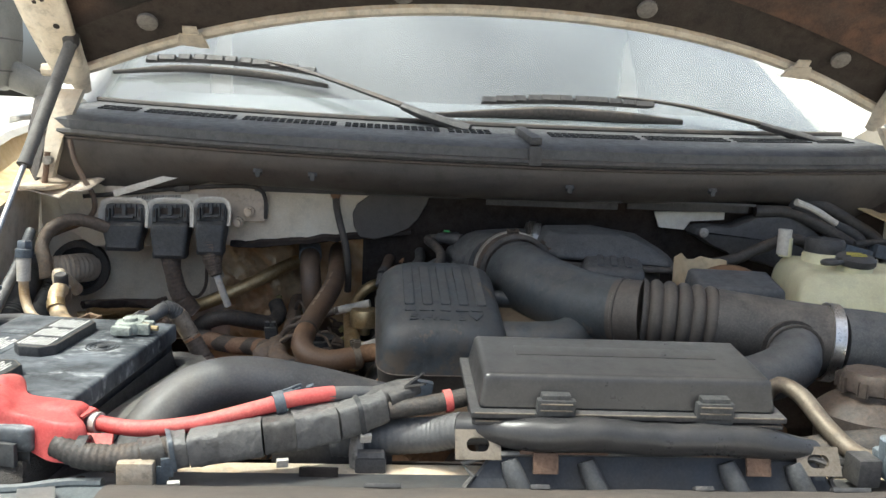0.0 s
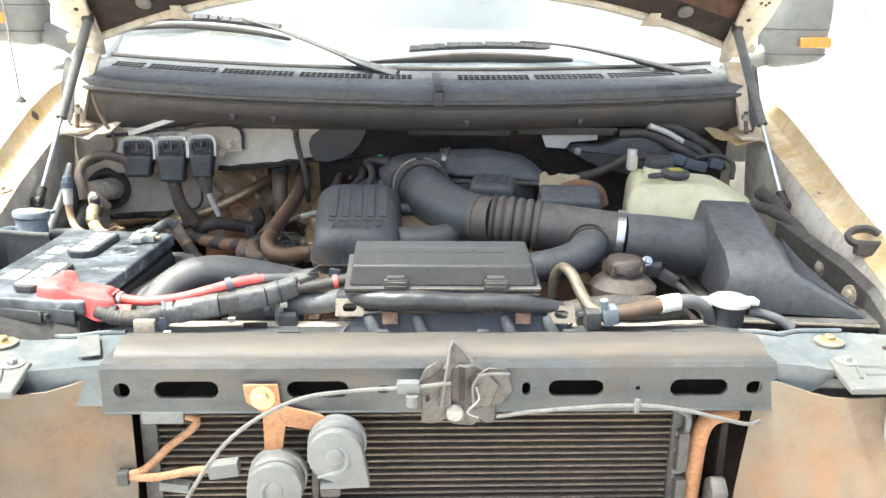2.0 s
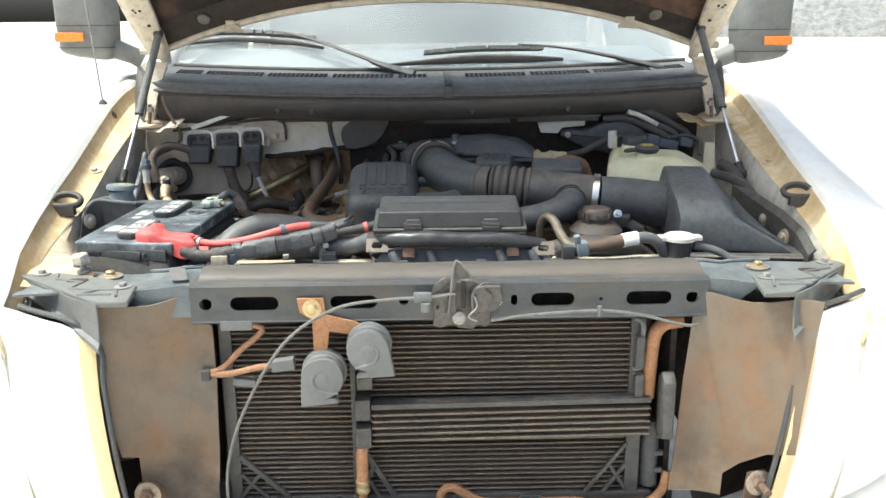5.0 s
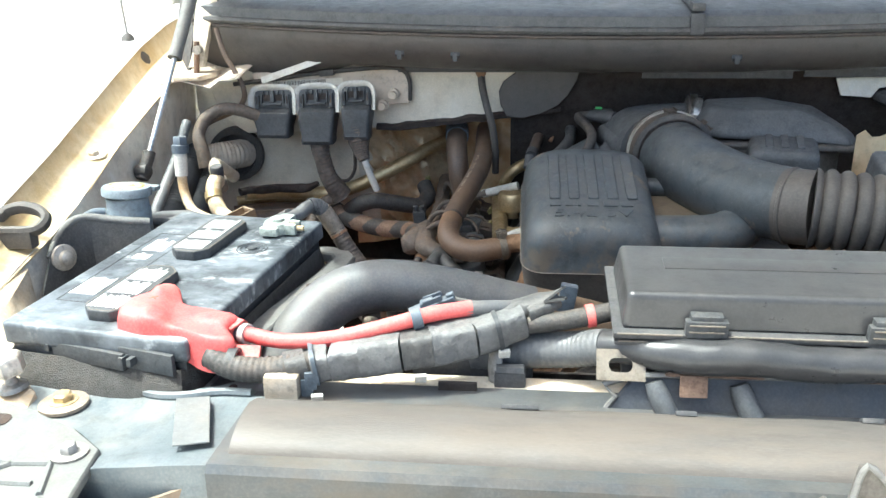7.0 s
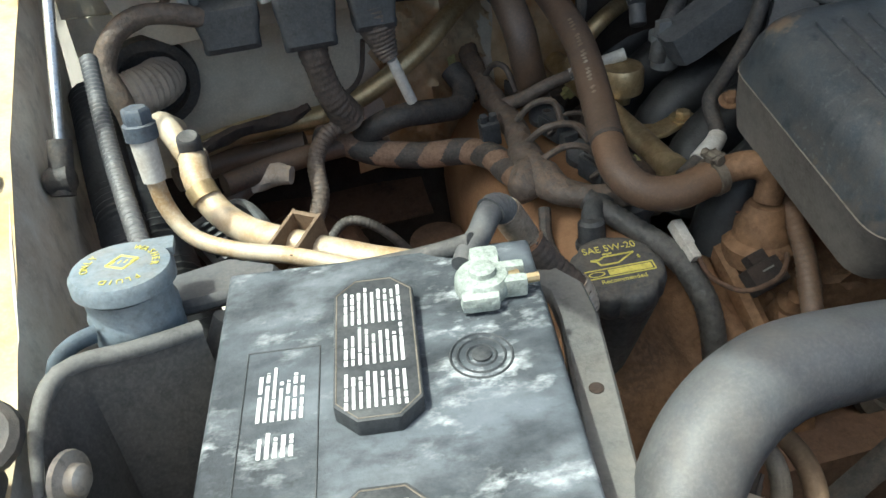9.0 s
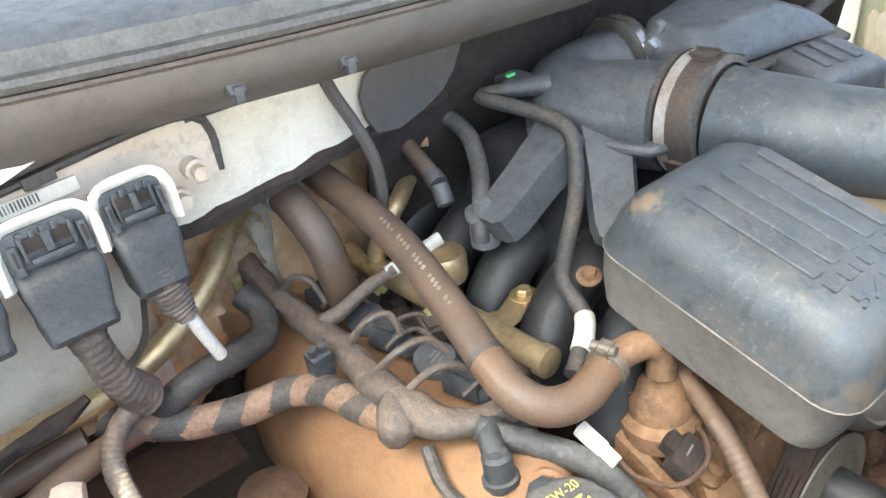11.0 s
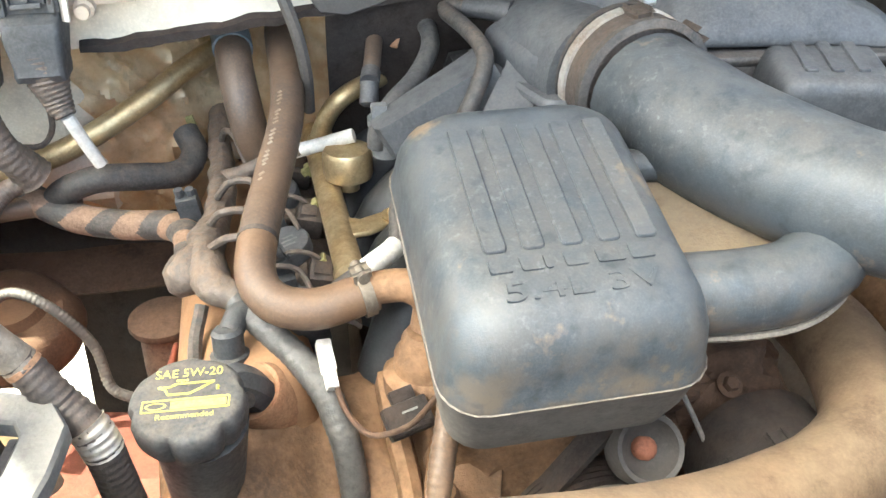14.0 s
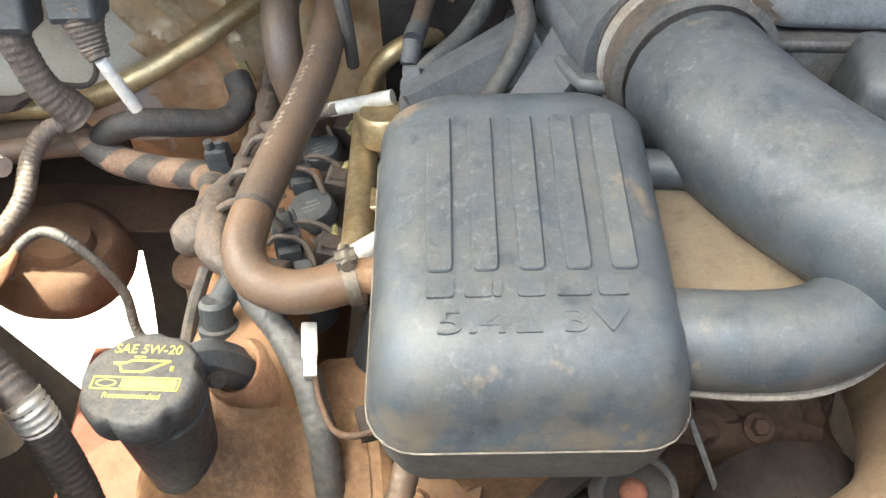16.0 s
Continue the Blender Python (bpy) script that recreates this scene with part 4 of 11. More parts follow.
def core_support():
    bm = B()
    cuts = [(-0.420, -0.368, (0.021, 0.021)), (-0.368, -0.255, (0.082, 0.025)), (-0.255, -0.20, (0.007, 0.007)), (-0.20, -0.085, (0.080, 0.024)), (-0.085, -0.03, (0.016, 0.011)),
            (-0.03, 0.112, (0.01, 0.03)), (0.112, 0.15, (0.011, 0.019)), (0.15, 0.245, (0.074, 0.024)), (0.245, 0.315, (0.006, 0.006)), (0.315, 0.41, (0.078, 0.025)), (0.41, 0.465, (0.022, 0.019))]
    for x0, x1, hole in cuts:
        plate_hole(bm, pose((x0 + x1) / 2, 0.022, 1.014, 90, 0, 0), x1 - x0, 0.060, hole)
    sheet(bm, [[(x, y, z) for x in (-0.42, -0.2, 0, 0.2, 0.465)] for y, z in ((0.022, 1.044), (0.026, 1.050), (0.10, 1.046), (0.17, 1.043))], 0.003)
    sheet(bm, [[(x, y, z) for x in (-0.42, 0.465)] for y, z in ((0.022, 0.984), (0.03, 0.979), (0.06, 0.979))], 0.003)
    beam = part("upper_beam", bm, BEAM, truck, "grey painted radiator support beam with slots")
    bm = B()
    sheet(bm, [[(-0.42, 0.065, z), (0.465, 0.065, z)] for z in (0.985, 1.04)], 0.004)
    part("beam_back", bm, DARK, beam)
    for s in (-1, 1):
        o = 0.0 if s < 0 else 0.035
        rim = ((0.36, 0.124, 1.048), (0.42, 0.136, 1.046), (0.45, 0.139, 1.044), (0.487, 0.136, 1.040), (0.513, 0.142, 1.037), (0.535, 0.153, 1.036), (0.556, 0.160, 1.036), (0.59, 0.161, 1.036), (0.622, 0.161, 1.036), (0.66, 0.155, 1.036), (0.72, 0.150, 1.034))
        rim = [(s * x + (o if x < 0.5 else 0), y, z) for x, y, z in rim]
        bm = B()
        sheet(bm, [[(x, 0.03 + (y - 0.03) * k, z - (0.004 if 0.2 < k < 0.95 else 0.0)) for x, y, z in rim] for k in (0.0, 0.15, 0.3, 0.6, 0.85, 0.95, 1.0)], 0.004)
        sheet(bm, [[(s * 0.42 + o, 0.03, 1.046), (s * 0.56, 0.03, 1.034)], [(s * 0.42 + o, 0.026, 0.99), (s * 0.50, 0.026, 0.99)]], 0.003)
        tube(bm, [(x, y, z + 0.002) for x, y, z in rim[1:9]], 0.0042, 8, 0.006)
        part("corner_plate", bm, BEAM_BLUE, truck, "dark painted support corner plate")
        bm = B()
        lathe(bm, loc(s * 0.589, 0.128, 1.0335), [(0.021, 0), (0.021, 0.003), (0.015, 0.0045)], 28)
        cb = part("bolt", bm, CLAMP, beam, "rust-ringed washer and bolt")
        bm = B()
        bolt(bm, (s * 0.589, 0.128, 1.037), (0, 0, 1), 0.0085, 1.5)
        part("bolt_head", bm, ZINC, cb)
        # moulded bracket over the lamp: a flat top with low ribs, a recess and two screws
        d = 0.0 if s < 0 else 0.033
        bm = B()
        prism(bm, loc(0, 0, 1.030), [(s * (x + d * k), y) for x, y, k in ((0.556, -0.034, 1), (0.505, -0.034, 1), (0.517, 0.054, 1), (0.552, 0.082, 0.8), (0.60, 0.106, 0.6), (0.65, 0.126, 0.3), (0.715, 0.156, 0), (0.758, 0.134, 0))], 0.010, 0.002)
        lb = part("lamp_bracket", bm, MIRROR_GREY, truck, "ribbed grey plastic bracket over the lamp")
        for p, q in (((0.545, 0.004), (0.60, 0.004)), ((0.575, 0.028), (0.628, 0.040)), ((0.60, 0.004), (0.575, 0.028)), ((0.628, 0.040), (0.618, 0.075)), ((0.618, 0.075), (0.672, 0.095)), ((0.672, 0.095), (0.683, 0.13)), ((0.532, -0.008), (0.545, 0.03)), ((0.545, 0.03), (0.575, 0.028))):
            bm = B()
            tube(bm, [(s * (p[0] + d), p[1], 1.0405), (s * (q[0] + d), q[1], 1.0405)], 0.0026, 6, 0.05)
            part("rib", bm, MIRROR_GREY, lb)
        bm = B()
        prism(bm, loc(s * (0.632 + d), 0.088, 1.0396), [(s * u, v) for u, v in round_rect(0.036, 0.020, 0.008, 3)], 0.0012)
        part("recess", bm, DARK, lb)
        for x, y in ((0.538 + d, 0.045), (0.712, 0.130)):
            bm = B()
            bolt(bm, (s * x, y, 1.0402), (0, 0, 1), 0.007, 2.1)
            part("screw", bm, STEEL, lb)
    # lit cream flange between battery and wing
    bm = B()
    sheet(bm, [[(xi + 0.004, y, 1.005), (xi, y, 1.024 if y < 0.12 else 1.038), (xi - 0.006, y, 1.026 if y < 0.12 else 1.042), ((xi - 0.742) / 2, y, (1.026 if y < 0.12 else 1.042) + 0.3 * max(0.0, y - 0.2)), (-0.741, y, max(1.027 if y < 0.12 else 1.043, crest(y) - 0.054))] for y, xi in ((0.100, -0.618), (0.14, -0.622), (0.165, -0.648), (0.19, -0.676), (0.22, -0.694), (0.26, -0.706), (0.30, -0.716), (0.33, -0.724))], 0.003)
    part("corner_flange", bm, CREAM_DUSTY, truck, "sunlit cream flange in the corner")
    # side posts and lower tray behind the condenser
    for s in (-1, 1):
        bm = B()
        slab(bm, [(s * 0.43, 0.07, 0.45), (s * 0.43, 0.30, 0.45), (s * 0.43, 0.30, 1.03), (s * 0.43, 0.07, 1.03)], 0.01)
        part("side_post", bm, DARK, beam)
    bm = B()
    slab(bm, [(-0.45, 0.10, 0.40), (0.45, 0.10, 0.40), (0.45, 0.10, 0.63), (-0.45, 0.10, 0.63)], 0.01)
    tray = part("lower_tray", bm, PLASTIC_DUST, truck, "dusty lower radiator tray")
    for x, w in ((-0.255, 0.19), (-0.075, 0.095)):
        bm = B()
        box(bm, loc(x, 0.080, 0.572), w, 0.036, 0.092, 0.022, 3)
        part("duct", bm, DUCT, tray, "dark blue-grey moulded duct")
    bm = B()
    sheet(bm, [[(x, 0.070 + 0.006 * math.sin(x * 14), z) for x in (0.005, 0.06, 0.13, 0.21, 0.29, 0.36, 0.385)] for z in (0.622, 0.60, 0.56, 0.50)], 0.004)
    part("flap", bm, SHIELD, tray, "brown dusty plastic flap")
    # label on the corner plate
    bm = B()
    box(bm, loc(-0.455, 0.088, 1.0485) @ rot(0, 3, 20), 0.028, 0.075, 0.0015, 0.0004, 1)
    part("sticker", bm, HORN, beam, "faded grey-white sticker")


core_support()


def bumper():
    n = 32
    xs = [-0.96 + 1.92 * i / n for i in range(n + 1)]

    def yb(x):
        return -0.155 + 0.17 * (abs(x) / 0.66) ** 2.3 if abs(x) < 0.66 else 0.015 + 0.9 * (abs(x) - 0.66) ** 1.4

    bm = B()
    sheet(bm, [[(x, yb(x) + a, z + 0.006 * (x / 0.6) ** 2) for x in xs] for a, z in ((0.10, 0.606), (0.05, 0.612), (0.015, 0.617), (0.0, 0.608), (-0.012, 0.585), (-0.02, 0.53), (-0.018, 0.47), (-0.005, 0.455))], 0.003)
    b = part("bumper", bm, CREAM, truck, "cream painted front bumper cover")
    bm = B()
    sheet(bm, [[(x, yb(x) + a, z) for x in xs] for a, z in ((0.0, 0.452), (0.01, 0.445), (0.0, 0.44))], 0.004)
    part("seam", bm, RUBBER, b)
    bm = B()
    sheet(bm, [[(x, yb(x) + a, z) for x in xs] for a, z in ((-0.01, 0.438), (-0.02, 0.38), (0.0, 0.30), (0.06, 0.26))], 0.003)
    part("valance", bm, CREAM, b)


bumper()


def headlight(s):
    h = thing("headlight", (s * 0.75, 0.05, 0.62), "hazed white headlight with a yellowed inner edge", "headlight", "headlights")

    def front(x):
        return -0.045 + 0.22 * (max(0.0, x - 0.55) / 0.41) ** 2

    def top(x):
        x = x if s < 0 else x - 0.030
        return 0.942 + 0.048 * math.sqrt(min(1.0, max(0.0, x - 0.548) / 0.07)) + 0.022 * min(1.0, max(0.0, x - 0.60) / 0.12) - 0.05 * max(0.0, x - 0.78)

    def inner(k):
        return 0.549 + 0.022 * k if s < 0 else 0.578 + 0.044 * k

    n = 14

    def pt(u, k, out=0.0):
        x = inner(k) + (0.965 - 0.03 * (1 - k) - inner(k)) * u
        z = 0.625 + (top(x) - 0.625) * k
        return (s * x, front(x) + 0.035 * (1 - math.sin(math.pi * (0.18 + 0.66 * k))) + 0.03 * max(0.0, k - 0.8) * 5 * 0.3 - out, z)

    ks = (0, 0.06, 0.15, 0.3, 0.45, 0.6, 0.75, 0.86, 0.94, 0.98, 1.0)
    bm = B()
    sheet(bm, [[pt(0.072 + (1 - 0.072) * i / n, k) for i in range(n + 1)] for k in ks], 0.004)
    part("lens", bm, LENS, h)
    bm = B()
    sheet(bm, [[pt(0.072 * i / 3, k, 0.003 * math.sin(math.pi * i / 3)) for i in range(4)] for k in ks], 0.004)
    part("lens_edge", bm, LENS_EDGE, h, "yellowed lens edge")
    bm = B()
    edge = [Vector(pt(0, k)) + Vector((-s * 0.007, 0.006, 0.004 * k)) for k in (0.02, 0.2, 0.4, 0.6, 0.8, 0.93)] + [Vector(pt(u, 1.0)) + Vector((0, 0.004, 0.009)) for u in (0.05, 0.14, 0.24, 0.34)]
    tube(bm, edge, 0.0048, 8, 0.012)
    part("lamp_seal", bm, BEAM, h, "grey rubber seal round the lens")
    bm = B()
    box(bm, loc(s * 0.70, 0.17, 0.80), 0.24, 0.10, 0.28, 0.03)
    part("lamp_housing", bm, PLASTIC, h)
    # grey plate above the lamp, from the support to the fender
    bm = B()
    o = 0.0 if s < 0 else 0.035
    line = [(0.556, -0.034), (0.585, -0.018), (0.62, 0.010), (0.655, 0.042), (0.69, 0.074), (0.725, 0.106), (0.762, 0.135)]
    rows = []
    for f in (0.0, 0.10, 0.2, 0.6, 1.0):
        row = []
        for i, (x, y) in enumerate(line):
            x += o * (1 - i / 6)
            low = top(x) - 0.004
            row.append((s * x, y - (0.012 if f < 0.15 else 0.004 if f < 0.3 else 0.0), low + (1.036 - low) * f))
        rows.append(row)
    sheet(bm, rows, 0.003)
    part("top_plate", bm, MIRROR_GREY, h, "grey plastic wall above the lens")
    bm = B()
    bolt(bm, (s * 0.738, 0.108, 0.992), (0, -0.8, 0.6), 0.006, 1.8)
    part("bolt", bm, STEEL, h)


headlight(1)
headlight(-1)


def deflector(s):
    o = 0.0 if s < 0 else 0.035
    bm = B()
    rows = []
    if s < 0:
        edge = ((1.024, 0.405, 0.585), (0.975, 0.403, 0.580), (0.968, 0.391, 0.579), (0.876, 0.389, 0.570), (0.80, 0.391, 0.560), (0.748, 0.392, 0.553), (0.738, 0.392, 0.530), (0.69, 0.395, 0.530), (0.66, 0.398, 0.536), (0.585, 0.401, 0.540))
    else:
        edge = ((1.018, 0.449, 0.635), (0.96, 0.444, 0.630), (0.85, 0.437, 0.621), (0.748, 0.430, 0.613), (0.738, 0.429, 0.573), (0.707, 0.426, 0.538), (0.678, 0.423, 0.515), (0.632, 0.419, 0.514))
    for z, xi, xo in edge:
        rows.append([(s * (xi + (xo - xi) * k), 0.034 + 0.010 * math.sin((xi + (xo - xi) * k - 0.40) * 27 + z * 8) - 1.6 * (xi + (xo - xi) * k - 0.40) ** 2, z + (0.007 * math.cos(k * 6.5) if z > 1.0 else 0.010 * (1 - k) if z < 0.64 else 0)) for k in (0, 0.15, 0.3, 0.45, 0.6, 0.75, 0.9, 1.0)])
    sheet(bm, rows, 0.003)
    d = thing("air_deflector", (s * 0.48, 0.03, 0.6), "brown dusty plastic air deflector with rust-coloured stains beside the radiator", "air deflector", "air deflectors")
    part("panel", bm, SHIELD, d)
    bm = B()
    bolt(bm, (s * 0.538 + o, 0.004, 0.995), (0, -1, 0), 0.006, 2.0)
    part("rivet", bm, STEEL, d)
    bm = B()
    rod(bm, (s * 0.523 + o, 0.016, 0.862), (s * 0.523 + o, 0.006, 0.862), 0.003, 10)
    part("hole", bm, DARK, d)
    for x, z in ((0.545, 0.93), (0.548, 0.975), (0.515, 0.90)):
        bm = B()
        lathe(bm, aim((s * x + o, 0.010, z), (0, -1, 0)), [(0.003, -0.004), (0.003, 0), (0.003, 0.004), (0.0015, 0.005)], 10)
        part("rivet", bm, STEEL, d)
    # bumper mounting bolt beside the lower corner
    mb = thing("mounting_bolt", (-0.513 if s < 0 else 0.568, -0.012, 0.676), "rusty bumper mounting bolt with a broad washer", "bolt", "bumper bolts")
    Q = aim(mb.location, (s * 0.05, -1, 0.05))
    bm = B()
    lathe(bm, Q, [(0.010, 0), (0.023, 0.0), (0.024, 0.002), (0.0235, 0.005), (0.010, 0.006)], 28)
    part("washer", bm, CLAMP, mb)
    bm = B()
    lathe(bm, Q, [(0.013, 0.005), (0.013, 0.013), (0.011, 0.015)], 6)
    rod(bm, Q @ Vector((0, 0, 0.013)), Q @ Vector((0, 0, 0.042)), 0.0065, 14)
    part("nut", bm, RUST, mb)
    bm = B()
    prism(bm, Q @ loc(0, -0.012, -0.008), [(-0.028, -0.045), (0.028, -0.045), (0.03, 0.02), (0.012, 0.034), (-0.02, 0.03)], 0.006, 0.002)
    part("mount_plate", bm, DUSTED_DARK, mb)


deflector(1)
deflector(-1)


def mirror(s):
    x0, z0 = (1.005, 1.375) if s < 0 else (0.985, 1.345)
    M = loc(s * x0, 1.25, z0) @ rot(0, 0, s * 6)
    bm = B()
    secs = []
    for z, w, d, dy in ((0.0, 0.60, 0.50, 0.01), (0.008, 0.86, 0.74, 0.005), (0.025, 0.96, 0.90, 0.0), (0.10, 1.0, 1.0, 0.0), (0.20, 1.0, 1.0, 0.0), (0.225, 0.94, 0.86, 0.005), (0.235, 0.7, 0.5, 0.01)):
        secs.append([M @ Vector((u * 0.165 * w, v * 0.12 * d + dy, z + 0.012 * (s * u) * (z < 0.02))) for u, v in round_rect(1, 1, 0.28, 5)])
    loft(bm, secs)
    tube(bm, [M @ Vector((-s * 0.06, 0.01, 0.03)), M @ Vector((-s * 0.12, 0.02, 0.005)), M @ Vector((-s * 0.17, 0.03, -0.02))], [0.030, 0.026, 0.034], 12, 0.02)
    mm = part("side_mirror", bm, MIRROR_GREY, truck, "grey plastic side mirror with an amber lens")
    bm = B()
    for z in (0.030, 0.092):
        loft(bm, [[M @ Vector((u * 0.167, v * 0.122, z + dz)) for u, v in round_rect(1, 1, 0.28, 5)] for dz in (0.0, 0.003)], caps=False)
    part("groove", bm, PLASTIC, mm)
    bm = B()
    prism(bm, M @ loc(s * 0.034, -0.0575, 0.062) @ rot(90, 0, s * 4), [(s * u, v) for u, v in ((-0.048, -0.012), (0.040, -0.014), (0.043, -0.004), (0.040, 0.013), (-0.048, 0.012))], 0.006, 0.0015)
    part("turn_signal", bm, AMBER, mm, "amber turn signal lens")


mirror(1)
mirror(-1)


# ---- hood ----
HA = radians(44.0)
HC = Vector((0, 0.945, 1.388))


def hood_pt(x, d, h=0.0):
    """A point of the raised hood: x across, d forward from the hinge line, h above its inner face."""
    return (x, HC.y - d * math.cos(HA) + h * math.sin(HA), HC.z + d * math.sin(HA) + h * math.cos(HA))


def rear_edge(x):
    """How far the hood's rear edge lies forward of the hinge line."""
    a = min(abs(x) / 0.70, 1.0)
    return 0.175 * (1 - a ** 2.2)


def hood():
    h = thing("hood", tuple(HC), "raised cream hood with a dark dusty insulation liner", "hood")
    xs = [-0.76 + 1.52 * i / 32 for i in range(33)]
    ds = [0, 0.02, 0.06, 0.2, 0.5, 0.85, 1.1, 1.18]
    bm = B()
    sheet(bm, [[hood_pt(x, rear_edge(x) + (1.14 - rear_edge(x) - 0.12 * (x / 0.76) ** 2) * d / 1.18 - 0.002, 0.055 + 0.03 * (1 - (x / 0.8) ** 2) - (0.045 if d == 0 else 0)) for x in xs] for d in ds], 0.003)
    part("outer_skin", bm, CREAM, h)
    bm = B()
    # pressed frame rim round the liner
    rim = [hood_pt(x, rear_edge(x) + 0.012, 0.012) for x in xs]
    tube(bm, rim, 0.013, 8, 0.03, flat=0.8)
    for s in (-1, 1):
        tube(bm, [hood_pt(s * 0.715, 0.0, 0.01), hood_pt(s * 0.735, 0.12, 0.012), hood_pt(s * 0.75, 0.4, 0.02), hood_pt(s * 0.75, 0.8, 0.02), hood_pt(s * 0.72, 1.0, 0.02)], 0.026, 8, 0.05, flat=0.7)
        tube(bm, [hood_pt(s * 0.70, -0.02, 0.0), hood_pt(s * 0.70, 0.03, 0.0), hood_pt(s * 0.69, 0.10, 0.004)], [0.014, 0.022, 0.012], 8, 0.03, flat=0.6)
    for x in (-0.5, 0.5):
        for dx, w in ((0, 0.05), (0, 0.03)):
            slab(bm, [hood_pt(x - w / 2, rear_edge(x) + 0.005, -0.004), hood_pt(x + w / 2, rear_edge(x) + 0.0, -0.004), hood_pt(x + w * 0.36, rear_edge(x) + (0.045 if w < 0.04 else 0.03), -0.008), hood_pt(x - w * 0.36, rear_edge(x) + (0.045 if w < 0.04 else 0.03), -0.008)], 0.003)
    part("inner_frame", bm, CREAM_DUSTY, h, "dusty cream pressed frame")
    for s in (-1, 1):
        # perforated side pad that takes the strut
        U = Matrix.Translation(hood_pt(s * 0.712, 0.12, -0.002)) @ Matrix(((1, 0, 0, 0), (0, -math.cos(HA), -math.sin(HA), 0), (0, math.sin(HA), -math.cos(HA), 0), (0, 0, 0, 1)))
        bm = B()
        prism(bm, U, [(s * u, v) for u, v in ((-0.030, -0.075), (0.006, -0.080), (0.020, -0.03), (0.026, 0.06), (0.030, 0.125), (0.020, 0.150), (0.0, 0.158), (-0.022, 0.150), (-0.034, 0.125), (-0.036, 0.03))], 0.012, 0.005, 3)
        pad = part("side_pad", bm, CREAM_DUSTY, h, "dusty cream pad with small holes")
        for u, v, r in ((-0.010, 0.115, 0.004), (-0.004, 0.06, 0.004), (0.008, 0.055, 0.0035), (0.012, 0.062, 0.0035), (-0.012, 0.01, 0.005)):
            bm = B()
            rod(bm, U @ Vector((s * u, v, 0.0118)), U @ Vector((s * u, v, 0.0128)), r, 10)
            part("hole", bm, DARK, pad)
    bm = B()
    xl = [-0.695 + 1.39 * i / 26 for i in range(27)]
    sheet(bm, [[hood_pt(x, max(rear_edge(x) + 0.025, 0.03) + d, 0.012) for x in xl] for d in (0, 0.02, 0.05, 0.075)], 0.004)
    rimo = part("liner_edge", bm, LINER_RIM, h)
    bm = B()
    sheet(bm, [[hood_pt(x, max(rear_edge(x) + 0.025, 0.03) + 0.075 + (0.9 - rear_edge(x)) * k, 0.006 + 0.012 * math.sin(k * 14) + 0.01 * math.sin(x * 9)) for x in xl] for k in [i / 20 for i in range(21)]], 0.006)
    part("liner", bm, LINER, h, "brown-stained black insulation liner")
    for x, d in ((-0.565, 0.135), (-0.672, 0.275), (-0.17, 0.215), (0.21, 0.215), (0.565, 0.135), (0.672, 0.275), (-0.3, 0.55), (0.3, 0.55)):
        bm = B()
        m = Matrix.Translation(hood_pt(x, d, 0.0)) @ Matrix(((1, 0, 0, 0), (0, -math.cos(HA), -math.sin(HA), 0), (0, math.sin(HA), -math.cos(HA), 0), (0, 0, 0, 1)))
        lathe(bm, m, [(0.016, -0.004), (0.016, 0.001), (0.012, 0.003), (0.005, 0.0035)], 20)
        part("liner_pin", bm, PIN, h, "pale grey push pin")


hood()


def strut(s):
    st = thing("hood_strut", (s * 0.738, 0.645, 1.10), "black gas strut with a bright rod holding up the hood", "gas strut", "hood struts")
    a, b = Vector((s * 0.738, 0.645, 1.112)), Vector(hood_pt(s * 0.685, 0.10, -0.012))
    mid = a.lerp(b, 0.44)
    bm = B()
    rod(bm, mid, b, 0.0098, 16)
    lathe(bm, aim(mid, b - a), [(0.0108, 0), (0.0108, 0.006)], 16)
    part("cylinder", bm, RAIL, st)
    bm = B()
    rod(bm, a, mid, 0.0042, 12)
    part("rod", bm, CHROME, st, "bright steel rod")
    for p, q in ((a, b), (b, a)):
        bm = B()
        d = (q - p).normalized()
        rod(bm, p - d * 0.012, p + d * 0.03, 0.009, 12)
        lathe(bm, aim(p, (-s, 0, 0)) @ loc(0, 0, -0.012), [(0.008, 0), (0.012, 0.006), (0.012, 0.018), (0.006, 0.022)], 14)
        part("end_socket", bm, RUBBER, st)


strut(1)
strut(-1)


